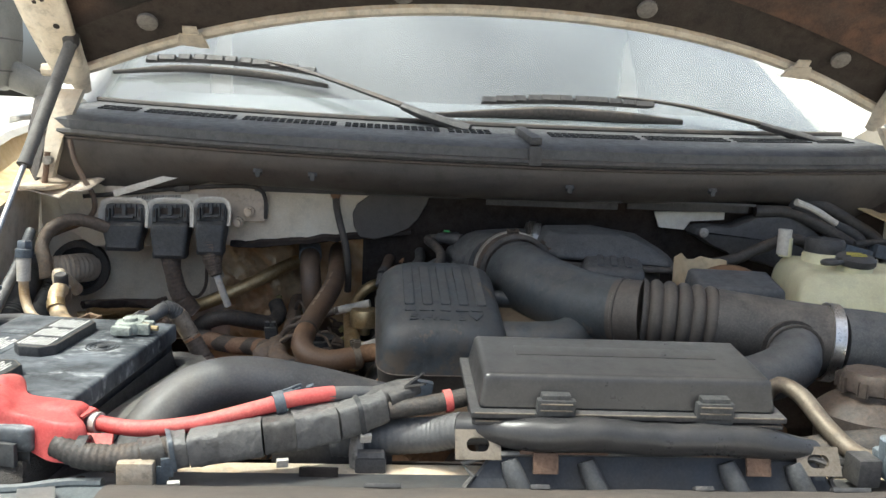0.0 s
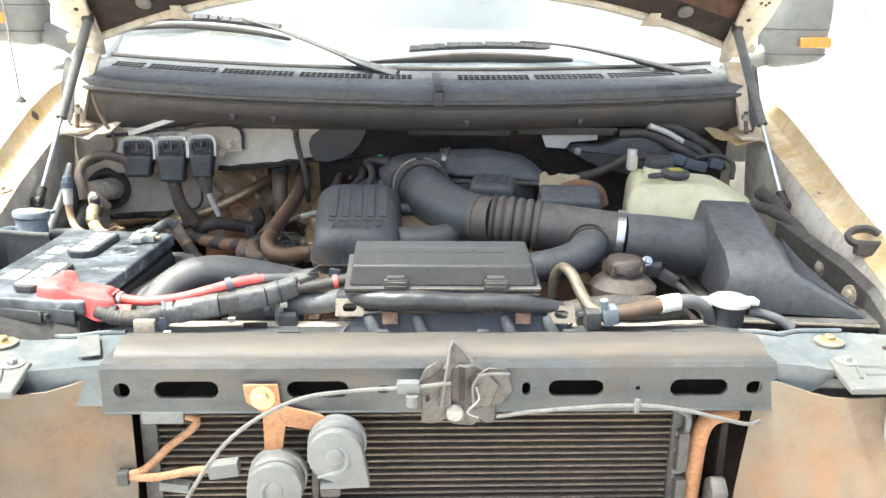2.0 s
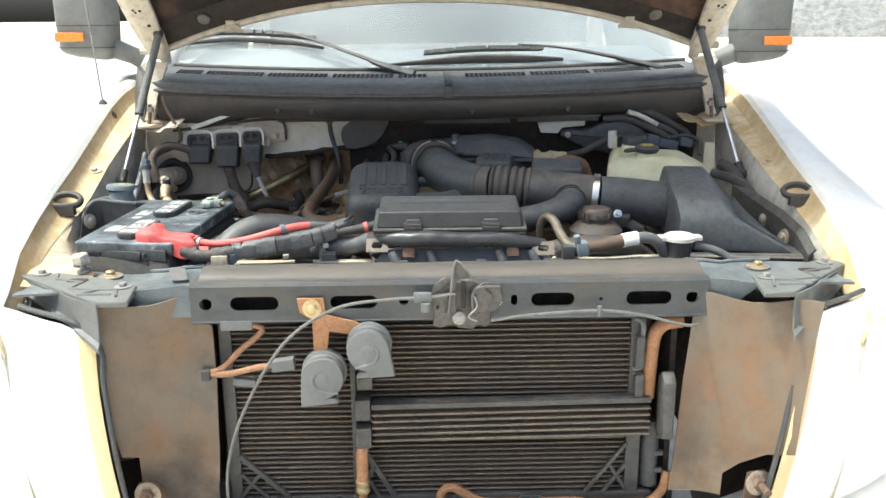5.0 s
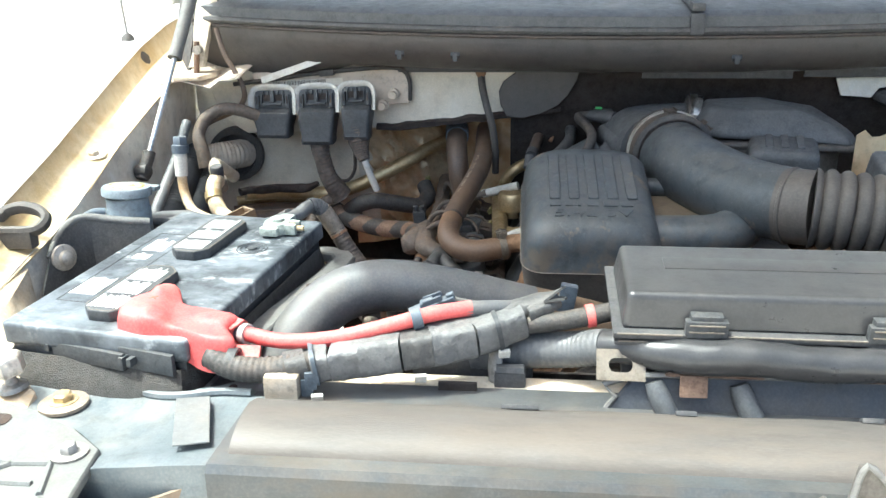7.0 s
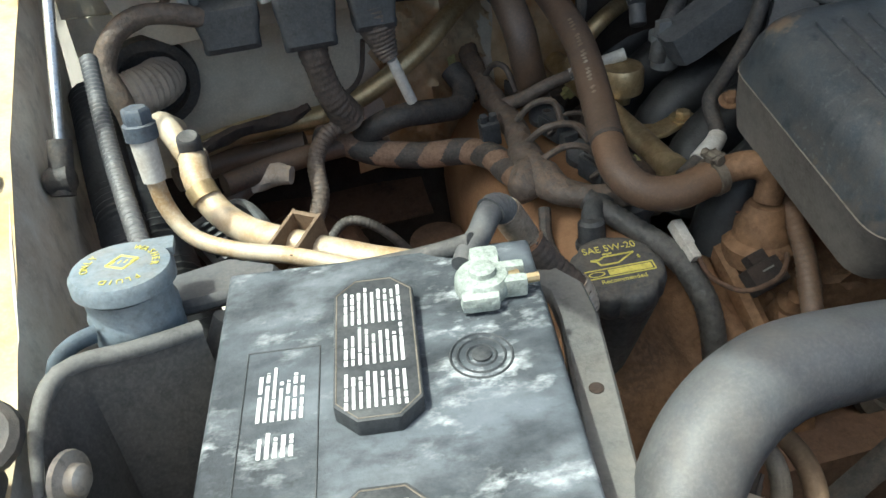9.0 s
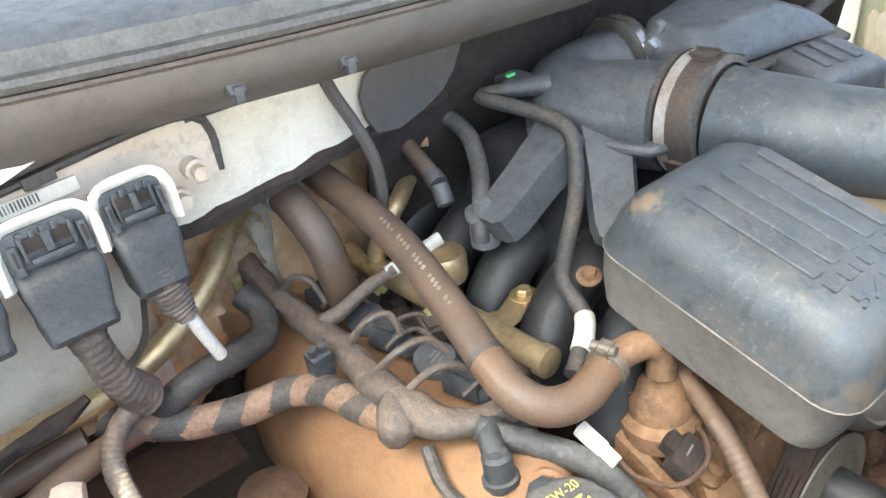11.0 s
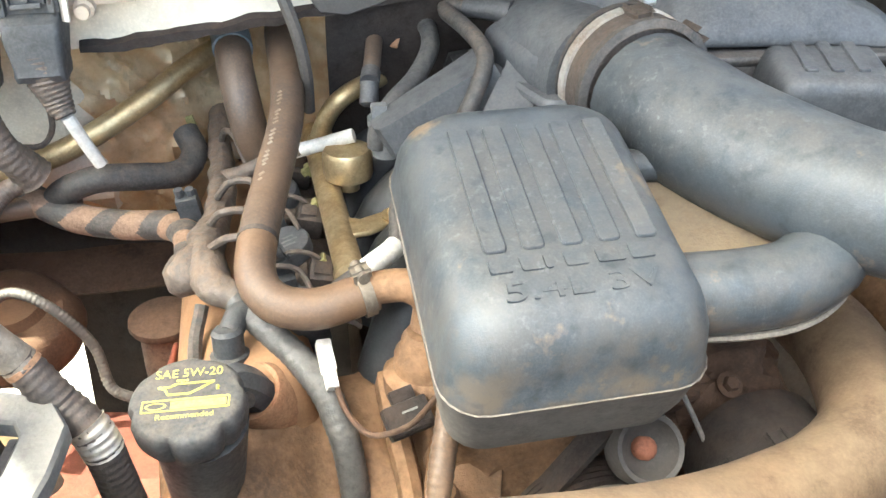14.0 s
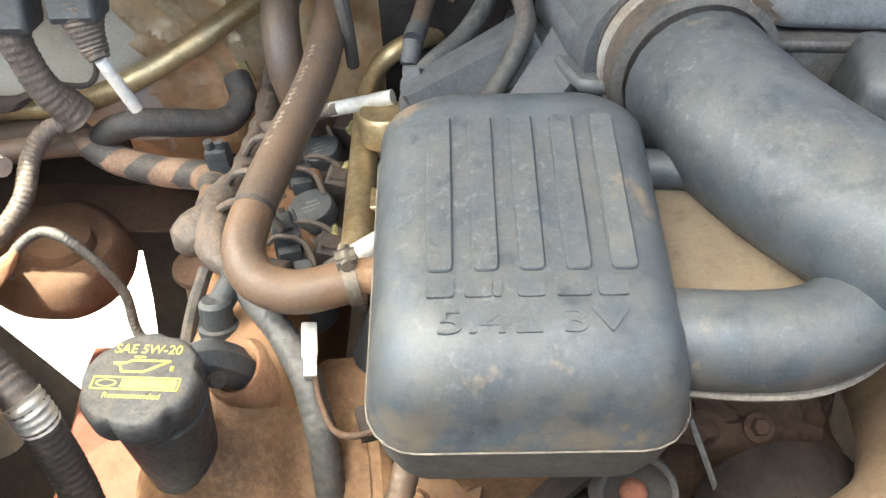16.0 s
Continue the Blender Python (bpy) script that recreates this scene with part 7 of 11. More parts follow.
    lathe(bm, m, [(0.053, 0), (0.0555, 0.004), (0.0555, 0.034), (0.052, 0.036)], 36)
    part("cuff", bm, CAP_BROWN, a, "rust-stained rubber cuff")
    bm = B()
    lathe(bm, m @ loc(0, 0, 0.034), [(0.050, 0), (0.0565, 0), (0.0565, 0.006), (0.050, 0.008)], 36, cap=False)
    part("cuff_lip", bm, RUBBER, a, "dark cuff lip")
    bm = B()
    lathe(bm, m @ loc(0, 0, -0.006), [(0.052, 0), (0.0575, 0), (0.0575, 0.007), (0.052, 0.007)], 36, cap=False)
    part("cuff_rim", bm, RUBBER, a)
    bm = B()
    lathe(bm, m @ loc(0, 0, 0.004), [(0.0545, 0), (0.0575, 0), (0.0575, 0.010), (0.0545, 0.010)], 36, cap=False)
    part("clamp", bm, STEEL_PALE, a, "pale worn steel hose clamp")
    for k in (40, 95, 215):
        bm = B()
        box(bm, m @ rot(0, 0, k) @ loc(0.056, 0, 0.024), 0.008, 0.012, 0.018, 0.003)
        part("cuff_lug", bm, CAP_BROWN, a)
    # throttle elbow
    t = thing("throttle_elbow", (0.0, 0.8, 1.1), "black moulded throttle body elbow", "throttle elbow")
    bm = B()
    tube(bm, [(-0.012, 0.71, 1.135), (-0.022, 0.755, 1.132), (-0.032, 0.795, 1.128), (-0.022, 0.828, 1.130), (0.02, 0.838, 1.136), (0.08, 0.828, 1.142)], [0.050, 0.051, 0.050, 0.048, 0.044, 0.042], 22, 0.012)
    prism(bm, loc(0, 0, 1.118), [(-0.096, 0.812), (-0.088, 0.772), (-0.074, 0.715), (-0.066, 0.688), (-0.05, 0.682), (0.02, 0.70), (0.02, 0.84), (-0.06, 0.852)], 0.010, 0.003)
    prism(bm, loc(0, 0, 1.120), [(-0.088, 0.808), (-0.081, 0.772), (-0.067, 0.72), (-0.05, 0.70), (0.0, 0.71), (0.0, 0.835), (-0.06, 0.846)], 0.034, 0.014, 3)
    part("elbow", bm, PLASTIC_GREY, t)
    bm = B()
    m = aim((0.048, 0.834, 1.142), (1, -0.1, 0))
    lathe(bm, m, [(0.047, 0), (0.051, 0.002), (0.051, 0.022), (0.047, 0.024)], 28)
    part("cuff", bm, RUBBER, t)
    bm = B()
    lathe(bm, m @ loc(0, 0, 0.006), [(0.050, 0), (0.0525, 0), (0.0525, 0.010), (0.050, 0.010)], 28, cap=False)
    box(bm, loc(0.056, 0.785, 1.178) @ rot(30, 0, 0), 0.011, 0.008, 0.045, 0.002)
    box(bm, loc(0.054, 0.78, 1.172) @ rot(30, 0, 0), 0.017, 0.012, 0.012, 0.002)
    part("clamp", bm, CHROME, t, "bright steel worm clamp")
    bm = B()
    box(bm, loc(-0.075, 0.848, 1.160), 0.03, 0.03, 0.018, 0.006)
    tube(bm, [(-0.060, 0.815, 1.160), (-0.078, 0.828, 1.161), (-0.095, 0.842, 1.160)], [0.011, 0.010, 0.009], 10, 0.006)
    part("port", bm, PLASTIC, t)
    bm = B()
    box(bm, loc(-0.082, 0.846, 1.171), 0.010, 0.005, 0.003, 0.0005)
    part("clip", bm, GREEN, t, "green locking clip")


air_tract()


def rear_boxes():
    b = thing("vapour_box", (0.15, 0.75, 1.08), "black moulded plastic box behind the intake tube", "plastic box")
    bm = B()
    low = [(0.050, 0.80, 1.152), (0.048, 0.735, 1.152), (0.075, 0.712, 1.152), (0.19, 0.700, 1.150), (0.248, 0.692, 1.146), (0.266, 0.725, 1.146), (0.256, 0.80, 1.150), (0.15, 0.838, 1.152)]
    mid = [(0.053, 0.80, 1.170), (0.052, 0.737, 1.168), (0.078, 0.716, 1.167), (0.19, 0.705, 1.164), (0.244, 0.697, 1.157), (0.261, 0.727, 1.158), (0.250, 0.798, 1.166), (0.15, 0.834, 1.170)]
    top = [(0.070, 0.802, 1.194), (0.070, 0.752, 1.190), (0.092, 0.734, 1.188), (0.182, 0.724, 1.186), (0.228, 0.712, 1.172), (0.240, 0.735, 1.173), (0.216, 0.788, 1.188), (0.15, 0.820, 1.195)]
    loft(bm, [low, mid, top])
    bmesh.ops.bevel(bm, geom=bm.edges[:], offset=0.006, segments=3, profile=0.6, affect="EDGES")
    lid = part("lid", bm, PLASTIC_GREY, b)
    bm = B()
    prism(bm, pose(0.0, 0.0, 1.140, 0, 0, 0), [(0.042, 0.81), (0.038, 0.728), (0.07, 0.700), (0.195, 0.688), (0.252, 0.680), (0.278, 0.72), (0.266, 0.81), (0.15, 0.845)], 0.008, 0.002)
    part("flange", bm, PLASTIC_DUST, b)
    bm = B()
    prism(bm, pose(0.0, 0.0, 1.05, 0, 0, 0), [(0.06, 0.80), (0.058, 0.73), (0.08, 0.70), (0.20, 0.685), (0.24, 0.71), (0.245, 0.80)], 0.092, 0.008, 2)
    part("body", bm, PLASTIC_DUST, b)
    c = thing("coil_cover", (0.11, 0.62, 1.07), "small black ribbed plastic cover beside the intake tube", "plastic cover")
    bm = B()
    box(bm, loc(0.146, 0.648, 1.128) @ rot(10, 0, -12), 0.102, 0.080, 0.066, 0.012, 3, (0.82, 0.80))
    sh = part("shell", bm, PLASTIC_GREY, c)
    for i in range(3):
        bm = B()
        prism(bm, loc(0.128 + i * 0.019, 0.654 - i * 0.004, 1.1612) @ rot(10, 0, -12), round_rect(0.010, 0.044, 0.002, 2), 0.0028, 0.0006)
        part("rib", bm, PLASTIC_GREY, sh)
    bm = B()
    rod(bm, (0.03, 0.625, 1.115), (0.105, 0.632, 1.118), 0.018, 14)
    part("spout", bm, PLASTIC_DUST, c)
    d = thing("coil_cover", (0.29, 0.53, 1.09), "flat black plastic cover behind the sensor tube", "plastic cover")
    bm = B()
    box(bm, loc(0.276, 0.528, 1.141) @ rot(9, 0, -6), 0.118, 0.085, 0.05, 0.010, 3, (0.92, 0.88))
    part("shell", bm, PLASTIC_GREY, d)


rear_boxes()


def airbox():
    a = thing("air_filter_housing", (0.58, 0.36, 0.95), "large black dusty air filter housing", "airbox")
    bm = B()
    lo = [(0.47, 0.235, 1.04), (0.70, 0.215, 1.032), (0.715, 0.45, 1.03), (0.485, 0.49, 1.04)]
    mid = [(0.474, 0.234, 1.100), (0.580, 0.232, 1.098), (0.645, 0.475, 1.10), (0.49, 0.490, 1.10)]
    hi = [(0.466, 0.252, 1.136), (0.557, 0.250, 1.135), (0.583, 0.462, 1.166), (0.498, 0.466, 1.168)]
    vs = [[bm.verts.new(c) for c in r] for r in (lo, mid, hi)]
    fs = []
    for p, q in zip(vs, vs[1:]):
        for i in range(4):
            fs.append(bm.faces.new((p[i], p[(i + 1) % 4], q[(i + 1) % 4], q[i])))
    fs += [bm.faces.new(vs[0][::-1]), bm.faces.new(vs[2])]
    bmesh.ops.recalc_face_normals(bm, faces=fs)
    bmesh.ops.bevel(bm, geom=list({e for f in fs for e in f.edges}), offset=0.008, segments=2, profile=0.55, affect="EDGES")
    part("lid", bm, PLASTIC_GREY, a, "dusty black lid")
    # ribs down the sloping flank
    for i in range(9):
        k = (i + 0.5) / 9
        p = Vector((0.584, 0.258, 1.095)).lerp(Vector((0.646, 0.455, 1.096)), k)
        q = Vector((0.694, 0.235, 1.042)).lerp(Vector((0.708, 0.43, 1.038)), k)
        bm = B()
        tube(bm, [p + Vector((0.004, 0, 0.003)), q + Vector((-0.006, 0, 0.002))], 0.0020, 6, 0.05)
        part("rib", bm, PLASTIC_GREY, a)
    bm = B()
    prism(bm, loc(0, 0, 1.018), [(0.455, 0.222), (0.715, 0.198), (0.73, 0.465), (0.47, 0.505)], 0.016, 0.004)
    prism(bm, loc(0, 0, 0.90), [(0.47, 0.24), (0.70, 0.22), (0.71, 0.45), (0.485, 0.49)], 0.118, 0.006)
    part("tray", bm, PLASTIC_DUST, a)
    for i in range(14):
        k = (i + 0.5) / 14
        bm = B()
        box(bm, loc(0.458 + 0.255 * k, 0.231 - 0.020 * k, 0.985), 0.006, 0.012, 0.060, 0.002, 1)
        part("stiffener", bm, PLASTIC_DUST, a)
    # pale line along the front rim of the tray
    bm = B()
    tube(bm, [(0.458, 0.2205, 1.031), (0.58, 0.2095, 1.030), (0.712, 0.197, 1.029)], 0.003, 6, 0.03)
    part("rim_edge", bm, SEAM, a, "pale rim edge")
    bm = B()
    box(bm, loc(0.50, 0.30, 1.05) @ rot(0, 0, 0), 0.008, 0.012, 0.06, 0.002)
    part("latch", bm, PLASTIC_DUST, a)
    # sensor plug on the outlet
    s = thing("flow_sensor", (0.39, 0.36, 1.05), "airflow sensor plug with a taped lead", "sensor")
    bm = B()
    box(bm, loc(0.388, 0.358, 1.072) @ rot(10, 0, -20), 0.034, 0.03, 0.022, 0.004)
    box(bm, loc(0.415, 0.342, 1.060) @ rot(0, 25, -30), 0.03, 0.02, 0.016, 0.003)
    part("plug", bm, PLASTIC, s)
    bm = B()
    bolt(bm, (0.378, 0.352, 1.086), (0, -1, 0.5), 0.006, 1.5)
    part("screw", bm, CHROME, s)
    bm = B()
    tube(bm, [(0.42, 0.338, 1.055), (0.445, 0.31, 1.04), (0.46, 0.27, 1.025), (0.47, 0.22, 1.02)], 0.006, 10, 0.01)
    part("lead", bm, TAPE, s)


airbox()


def coolant_tank():
    t = thing("coolant_tank", (0.54, 0.62, 1.0), "milky yellowed plastic coolant tank", "coolant tank")
    bm = B()
    lo = [(0.40, 0.575, 1.02), (0.66, 0.545, 1.02), (0.70, 0.70, 1.02), (0.44, 0.78, 1.02)]
    mid = [(0.402, 0.590, 1.125), (0.645, 0.556, 1.105), (0.685, 0.69, 1.12), (0.445, 0.77, 1.15)]
    hi = [(0.420, 0.615, 1.158), (0.565, 0.592, 1.165), (0.60, 0.70, 1.165), (0.455, 0.75, 1.168)]
    vs = [[bm.verts.new(c) for c in r] for r in (lo, mid, hi)]
    fs = []
    for p, q in zip(vs, vs[1:]):
        for i in range(4):
            fs.append(bm.faces.new((p[i], p[(i + 1) % 4], q[(i + 1) % 4], q[i])))
    fs += [bm.faces.new(vs[0][::-1]), bm.faces.new(vs[2])]
    bmesh.ops.recalc_face_normals(bm, faces=fs)
    bmesh.ops.bevel(bm, geom=list({e for f in fs for e in f.edges}), offset=0.016, segments=4, profile=0.6, affect="EDGES")
    lathe(bm, loc(0.492, 0.70, 1.15), [(0.034, 0), (0.032, 0.025), (0.028, 0.03)], 24)
    lathe(bm, loc(0.505, 0.635, 1.15), [(0.026, 0), (0.024, 0.022)], 24)
    part("body", bm, TANK, t)
    bm = B()
    lathe(bm, loc(0.492, 0.70, 1.176), [(0.028, 0), (0.029, 0.004), (0.029, 0.02), (0.026, 0.024), (0.012, 0.025)], 28)
    part("cap", bm, PLASTIC, t, "black screw cap")
    bm = B()
    lathe(bm, loc(0.505, 0.635, 1.172) @ rot(8, 0, 0), [(0.026, 0), (0.028, 0.003), (0.028, 0.010), (0.024, 0.013)], 28)
    tube(bm, [(0.48, 0.625, 1.176), (0.462, 0.615, 1.176), (0.452, 0.625, 1.174), (0.46, 0.64, 1.174), (0.478, 0.638, 1.176)], 0.004, 8, 0.005)
    fl = part("cap", bm, PLASTIC, t, "black flip cap with yellow print")
    bm = B()
    for i in range(3):
        box(bm, loc(0.505, 0.627 + i * 0.007, 1.1862 - 0.0006 + 0.001 * i) @ rot(8, 0, 0), 0.03 - 0.006 * abs(i - 1), 0.003, 0.0008, 0)
    part("print", bm, YELLOW, fl)
    bm = B()
    rod(bm, (0.447, 0.735, 1.165), (0.447, 0.735, 1.195), 0.010, 12)
    part("spout", bm, TANK, t)


coolant_tank()


def fuse_box():
    f = thing("fuse_box", (0.027, 0.215, 1.05), "black dusty fuse box with a clipped lid", "fuse box")
    T = loc(0.026, 0.210, 1.122) @ rot(6.5, 0, -0.5)
    bm = B()
    box(bm, T @ loc(0, 0.0, 0.008), 0.268, 0.108, 0.030, 0.006, 3, (0.965, 0.86))
    lid = part("lid", bm, LID, f, "glossy black lid under thin dust")
    bm = B()
    box(bm, T @ loc(0, 0.010, 0.0222), 0.19, 0.022, 0.003, 0.001)
    part("raised_panel", bm, LID, lid)
    # pale strips painted as the sky's reflection along the lid's bevel
    bm = B()
    for x, w in ((-0.028, 0.155), (0.09, 0.06)):
        box(bm, T @ loc(x, -0.044, 0.0205) @ rot(18, 0, 0), w, 0.005, 0.002, 0.0008)
    part("edge_glint", bm, SEAM, lid, "pale stripe painted as sky reflection on the lid edge")
    # pale lines along the two ridges, broken at the clips
    for z, y, w in ((-0.0068, -0.0617, 0.276), (-0.0147, -0.0600, 0.273)):
        bm = B()
        for x0, x1 in ((-0.5, -0.31), (-0.18, 0.21), (0.335, 0.5)):
            box(bm, T @ loc((x0 + x1) / 2 * w, y, z), (x1 - x0) * w, 0.0016, 0.0012, 0.0004)
        part("ridge_line", bm, SEAM, f, "pale ridge edge")
    bm = B()
    box(bm, T @ loc(0, -0.001, -0.009), 0.282, 0.122, 0.005, 0.0015)
    box(bm, T @ loc(0, -0.001, -0.0165), 0.279, 0.119, 0.004, 0.0015)
    box(bm, T @ loc(0, 0, -0.022), 0.272, 0.112, 0.006, 0.002)
    box(bm, T @ loc(0, 0.002, -0.034), 0.262, 0.102, 0.05, 0.003)
    part("base", bm, PLASTIC, f)
    for x in (-0.067, 0.075):
        bm = B()
        box(bm, T @ loc(x, -0.058, -0.010), 0.034, 0.008, 0.032, 0.002)
        box(bm, T @ loc(x, -0.055, 0.006), 0.026, 0.010, 0.008, 0.002)
        cl = part("clip", bm, PLUG, f, "lid clip")
        for dz in (0.003, -0.003):
            bm = B()
            box(bm, T @ loc(x, -0.0625, dz), 0.028, 0.0012, 0.0010, 0.0003)
            part("edge", bm, SEAM, cl)


fuse_box()


# ---- battery and the left side of the bay ----
BT = loc(-0.5515, 0.321, 1.094) @ rot(2.2, 0, -8.6)      # middle of the battery's top face
BW, BL = 0.190, 0.318


def bars(bm, m, w, h, n, gap=0.35, z=0.0003, ragged=0.25, seed=1):
    """Lines of print that cannot be read, as plain bars across w, stacked along h."""
    rnd = random.Random(seed)
    for i in range(n):
        ww = w * (1 - ragged * rnd.random())
        x = -w / 2
        while x < ww - w / 2:
            seg = min(w * (0.12 + 0.55 * rnd.random() ** 2), ww - w / 2 - x)
            box(bm, m @ loc(x + seg / 2, h / 2 - (i + 0.5) * h / n, z), seg, h / n * (1 - gap) * (0.85 + 0.3 * rnd.random()), 0.0004, 0)
            x += seg + w * (0.025 + 0.04 * rnd.random())


def battery():
    b = thing("battery", (-0.548, 0.33, 0.91), "black car battery whitened by dried acid in its tray", "battery")
    bm = B()
    box(bm, BT @ loc(0, 0, -0.098), BW - 0.008, BL - 0.008, 0.165, 0.006)
    part("case", bm, BATTERY_LID, b)
    bm = B()
    box(bm, BT @ loc(0, 0, -0.011), BW, BL, 0.022, 0.005, 3)
    box(bm, BT @ loc(0.001, -BL / 2 + 0.02, -0.026), BW * 0.7, 0.034, 0.010, 0.002)
    top = part("top", bm, BATTERY, b, "battery top streaked with white residue")
    # two vent lids with chamfered corners
    for v in (0.068, -0.083):
        M = BT @ loc(-0.004, v, 0)
        w, h, c = 0.046, 0.112, 0.012
        out = [(-w / 2 + c, -h / 2), (w / 2 - c, -h / 2), (w / 2, -h / 2 + c), (w / 2, h / 2 - c), (w / 2 - c, h / 2), (-w / 2 + c, h / 2), (-w / 2, h / 2 - c), (-w / 2, -h / 2 + c)]
        bm = B()
        prism(bm, M @ loc(0, 0, -0.001), out, 0.0115, 0.0018, 2)
        lid = part("vent_lid", bm, BATTERY_LID, b, "chamfered black vent lid with white print")
        bm = B()
        inner = [(u * 0.93, q * 0.96) for u, q in out]
        for p, q in zip(inner, inner[1:] + inner[:1]):
            rod(bm, M @ Vector((*p, 0.0104)), M @ Vector((*q, 0.0104)), 0.0005, 5)
        part("edge_line", bm, SEAM, lid)
        for k, (o, hh) in enumerate(((0.031, 0.032), (-0.002, 0.030), (-0.034, 0.028))):
            bm = B()
            bars(bm, M @ loc(-0.001, o, 0.0107) @ rot(0, 0, 90), hh, 0.034, 9, 0.55, seed=k + int(v * 900))
            part("printed_label", bm, PRINT, lid)
    # printed blocks on the case top
    for u, v, w, h, n, gap, sd, rg in ((-0.056, 0.05, 0.042, 0.026, 7, 0.5, 5, 0.35), (-0.057, 0.014, 0.018, 0.020, 5, 0.5, 6, 0.35), (-0.060, -0.068, 0.042, 0.03, 8, 0.5, 7, 0.15)):
        bm = B()
        bars(bm, BT @ loc(u, v, 0.0002) @ rot(0, 0, 90), w, h, n, gap, seed=sd, ragged=rg)
        part("printed_label", bm, PRINT, top)
    # fine moulded outline round the printed panel
    bm = B()
    frame_pts = [(-0.076, 0.082), (-0.036, 0.082), (-0.036, -0.105), (-0.076, -0.105)]
    for p, q in zip(frame_pts, frame_pts[1:] + frame_pts[:1]):
        rod(bm, BT @ Vector((*p, 0.0001)), BT @ Vector((*q, 0.0001)), 0.0005, 5)
    part("panel_outline", bm, BATTERY_LID, top)
    bm = B()
    M = BT @ loc(0.052, 0.058, 0)
    for r in (0.008, 0.013, 0.017):
        lathe(bm, M, [(r - 0.0008, 0.0), (r, 0.0010), (r + 0.0008, 0.0)], 24, cap=False)
    lathe(bm, M, [(0.0055, -0.001), (0.0055, 0.0015), (0.004, 0.002)], 16)
    part("sight_glass", bm, BATTERY_LID, top)
    # bare clamp on the rear post
    t = thing("terminal_clamp", tuple(BT @ Vector((0.062, 0.112, 0))), "bare lead battery terminal clamp", "battery terminal")
    bm = B()
    M = BT @ loc(0.060, 0.110, 0) @ Matrix.Diagonal((0.82, 0.82, 0.85, 1))
    lathe(bm, M, [(0.010, -0.002), (0.009, 0.017)], 16)
    part("post", bm, STEEL, t)
    bm = B()
    lathe(bm, M, [(0.010, 0.002), (0.0185, 0.002), (0.0205, 0.006), (0.0200, 0.014), (0.0175, 0.0175), (0.010, 0.018)], 24)
    lathe(bm, M, [(0.0105, 0.016), (0.0095, 0.022), (0.006, 0.0235)], 16)
    box(bm, M @ loc(0.020, -0.008, 0.0095), 0.022, 0.009, 0.015, 0.003)
    box(bm, M @ loc(0.020, 0.008, 0.0095), 0.022, 0.009, 0.015, 0.003)
    box(bm, M @ loc(0.004, 0.022, 0.011), 0.022, 0.020, 0.015, 0.005)
    box(bm, M @ loc(-0.004, -0.020, 0.009), 0.028, 0.012, 0.013, 0.005)
    part("clamp", bm, LEAD, t, "white corroded clamp")
    bm = B()
    lathe(bm, aim(M @ Vector((0.018, -0.004, 0.010)), (1, 0.1, 0)), [(0.006, 0), (0.006, 0.007)], 6)
    rod(bm, M @ Vector((0.018, -0.004, 0.010)), M @ Vector((0.040, -0.002, 0.010)), 0.003, 8)
    part("bolt", bm, ZINC, t)
    # earth lead over the back of the battery
    e = thing("earth_cable", (-0.40, 0.45, 1.0), "thick earth cable in grey sleeve and brown wrapped conduit", "cable")
    pts = [(-0.482, 0.444, 1.104), (-0.475, 0.455, 1.106), (-0.464, 0.468, 1.107), (-0.456, 0.478, 1.112), (-0.449, 0.485, 1.113), (-0.440, 0.492, 1.105), (-0.431, 0.496, 1.088), (-0.424, 0.498, 1.074), (-0.408, 0.492, 1.050), (-0.391, 0.483, 1.027), (-0.385, 0.484, 0.977), (-0.380, 0.480, 0.92), (-0.376, 0.47, 0.86)]
    bm = B()
    tube(bm, pts, [0.007, 0.0075, 0.0082, 0.0085, 0.0085] + [0.008] * 8, 14, span=(0, 5.0))
    part("sleeve", bm, HOSE_GREY, e)
    bm = B()
    tube(bm, pts, 0.0092, 14, ridge=(0.0034, 0.0010), span=(3.5, 5.0))
    part("ribbed_sleeve", bm, HOSE_GREY, e)
    bm = B()
    tube(bm, pts, [0.010] * 7 + [0.0102, 0.0106, 0.011, 0.0115, 0.0115, 0.0115], 14, ridge=(0.0055, 0.0009), span=(6.8, 12), lumpy=0.06)
    part("conduit", bm, CAP_BROWN, e, "brown wrapped conduit")
    bm = B()
    tube(bm, pts, 0.0108, 14, 0.005, span=(4.9, 7.1), lumpy=0.10)
    part("paper_band", bm, CLAMP, e, "torn pale paper band")
    bm = B()
    tube(bm, pts, 0.0113, 14, 0.004, span=(6.9, 7.25), lumpy=0.12)
    part("torn_edge", bm, COPPER, e, "frayed orange edge")
    bm = B()
    tube(bm, pts, 0.0116, 14, ridge=(0.004, 0.0011), span=(8.7, 9.25))
    part("tape_band", bm, ALU, e, "silvery tape band")
    bm = B()
    tube(bm, [(-0.472, 0.455, 1.112), (-0.50, 0.475, 1.095), (-0.545, 0.49, 1.085), (-0.60, 0.505, 1.075)], 0.006, 10, 0.01, lumpy=0.05)
    part("branch", bm, TAPE, e)
    # tray round the battery
    y = thing("battery_tray", (-0.53, 0.33, 0.92), "grey dusty plastic battery tray with a side rail", "battery tray")
    bm = B()
    path = [Vector(p) for p in ((-0.475, 0.495, 1.050), (-0.440, 0.489, 1.054), (-0.418, 0.480, 1.055), (-0.409, 0.462, 1.055), (-0.412, 0.43, 1.055), (-0.427, 0.365, 1.055), (-0.443, 0.297, 1.055), (-0.455, 0.26, 1.050), (-0.466, 0.235, 1.035))]
    rows = []
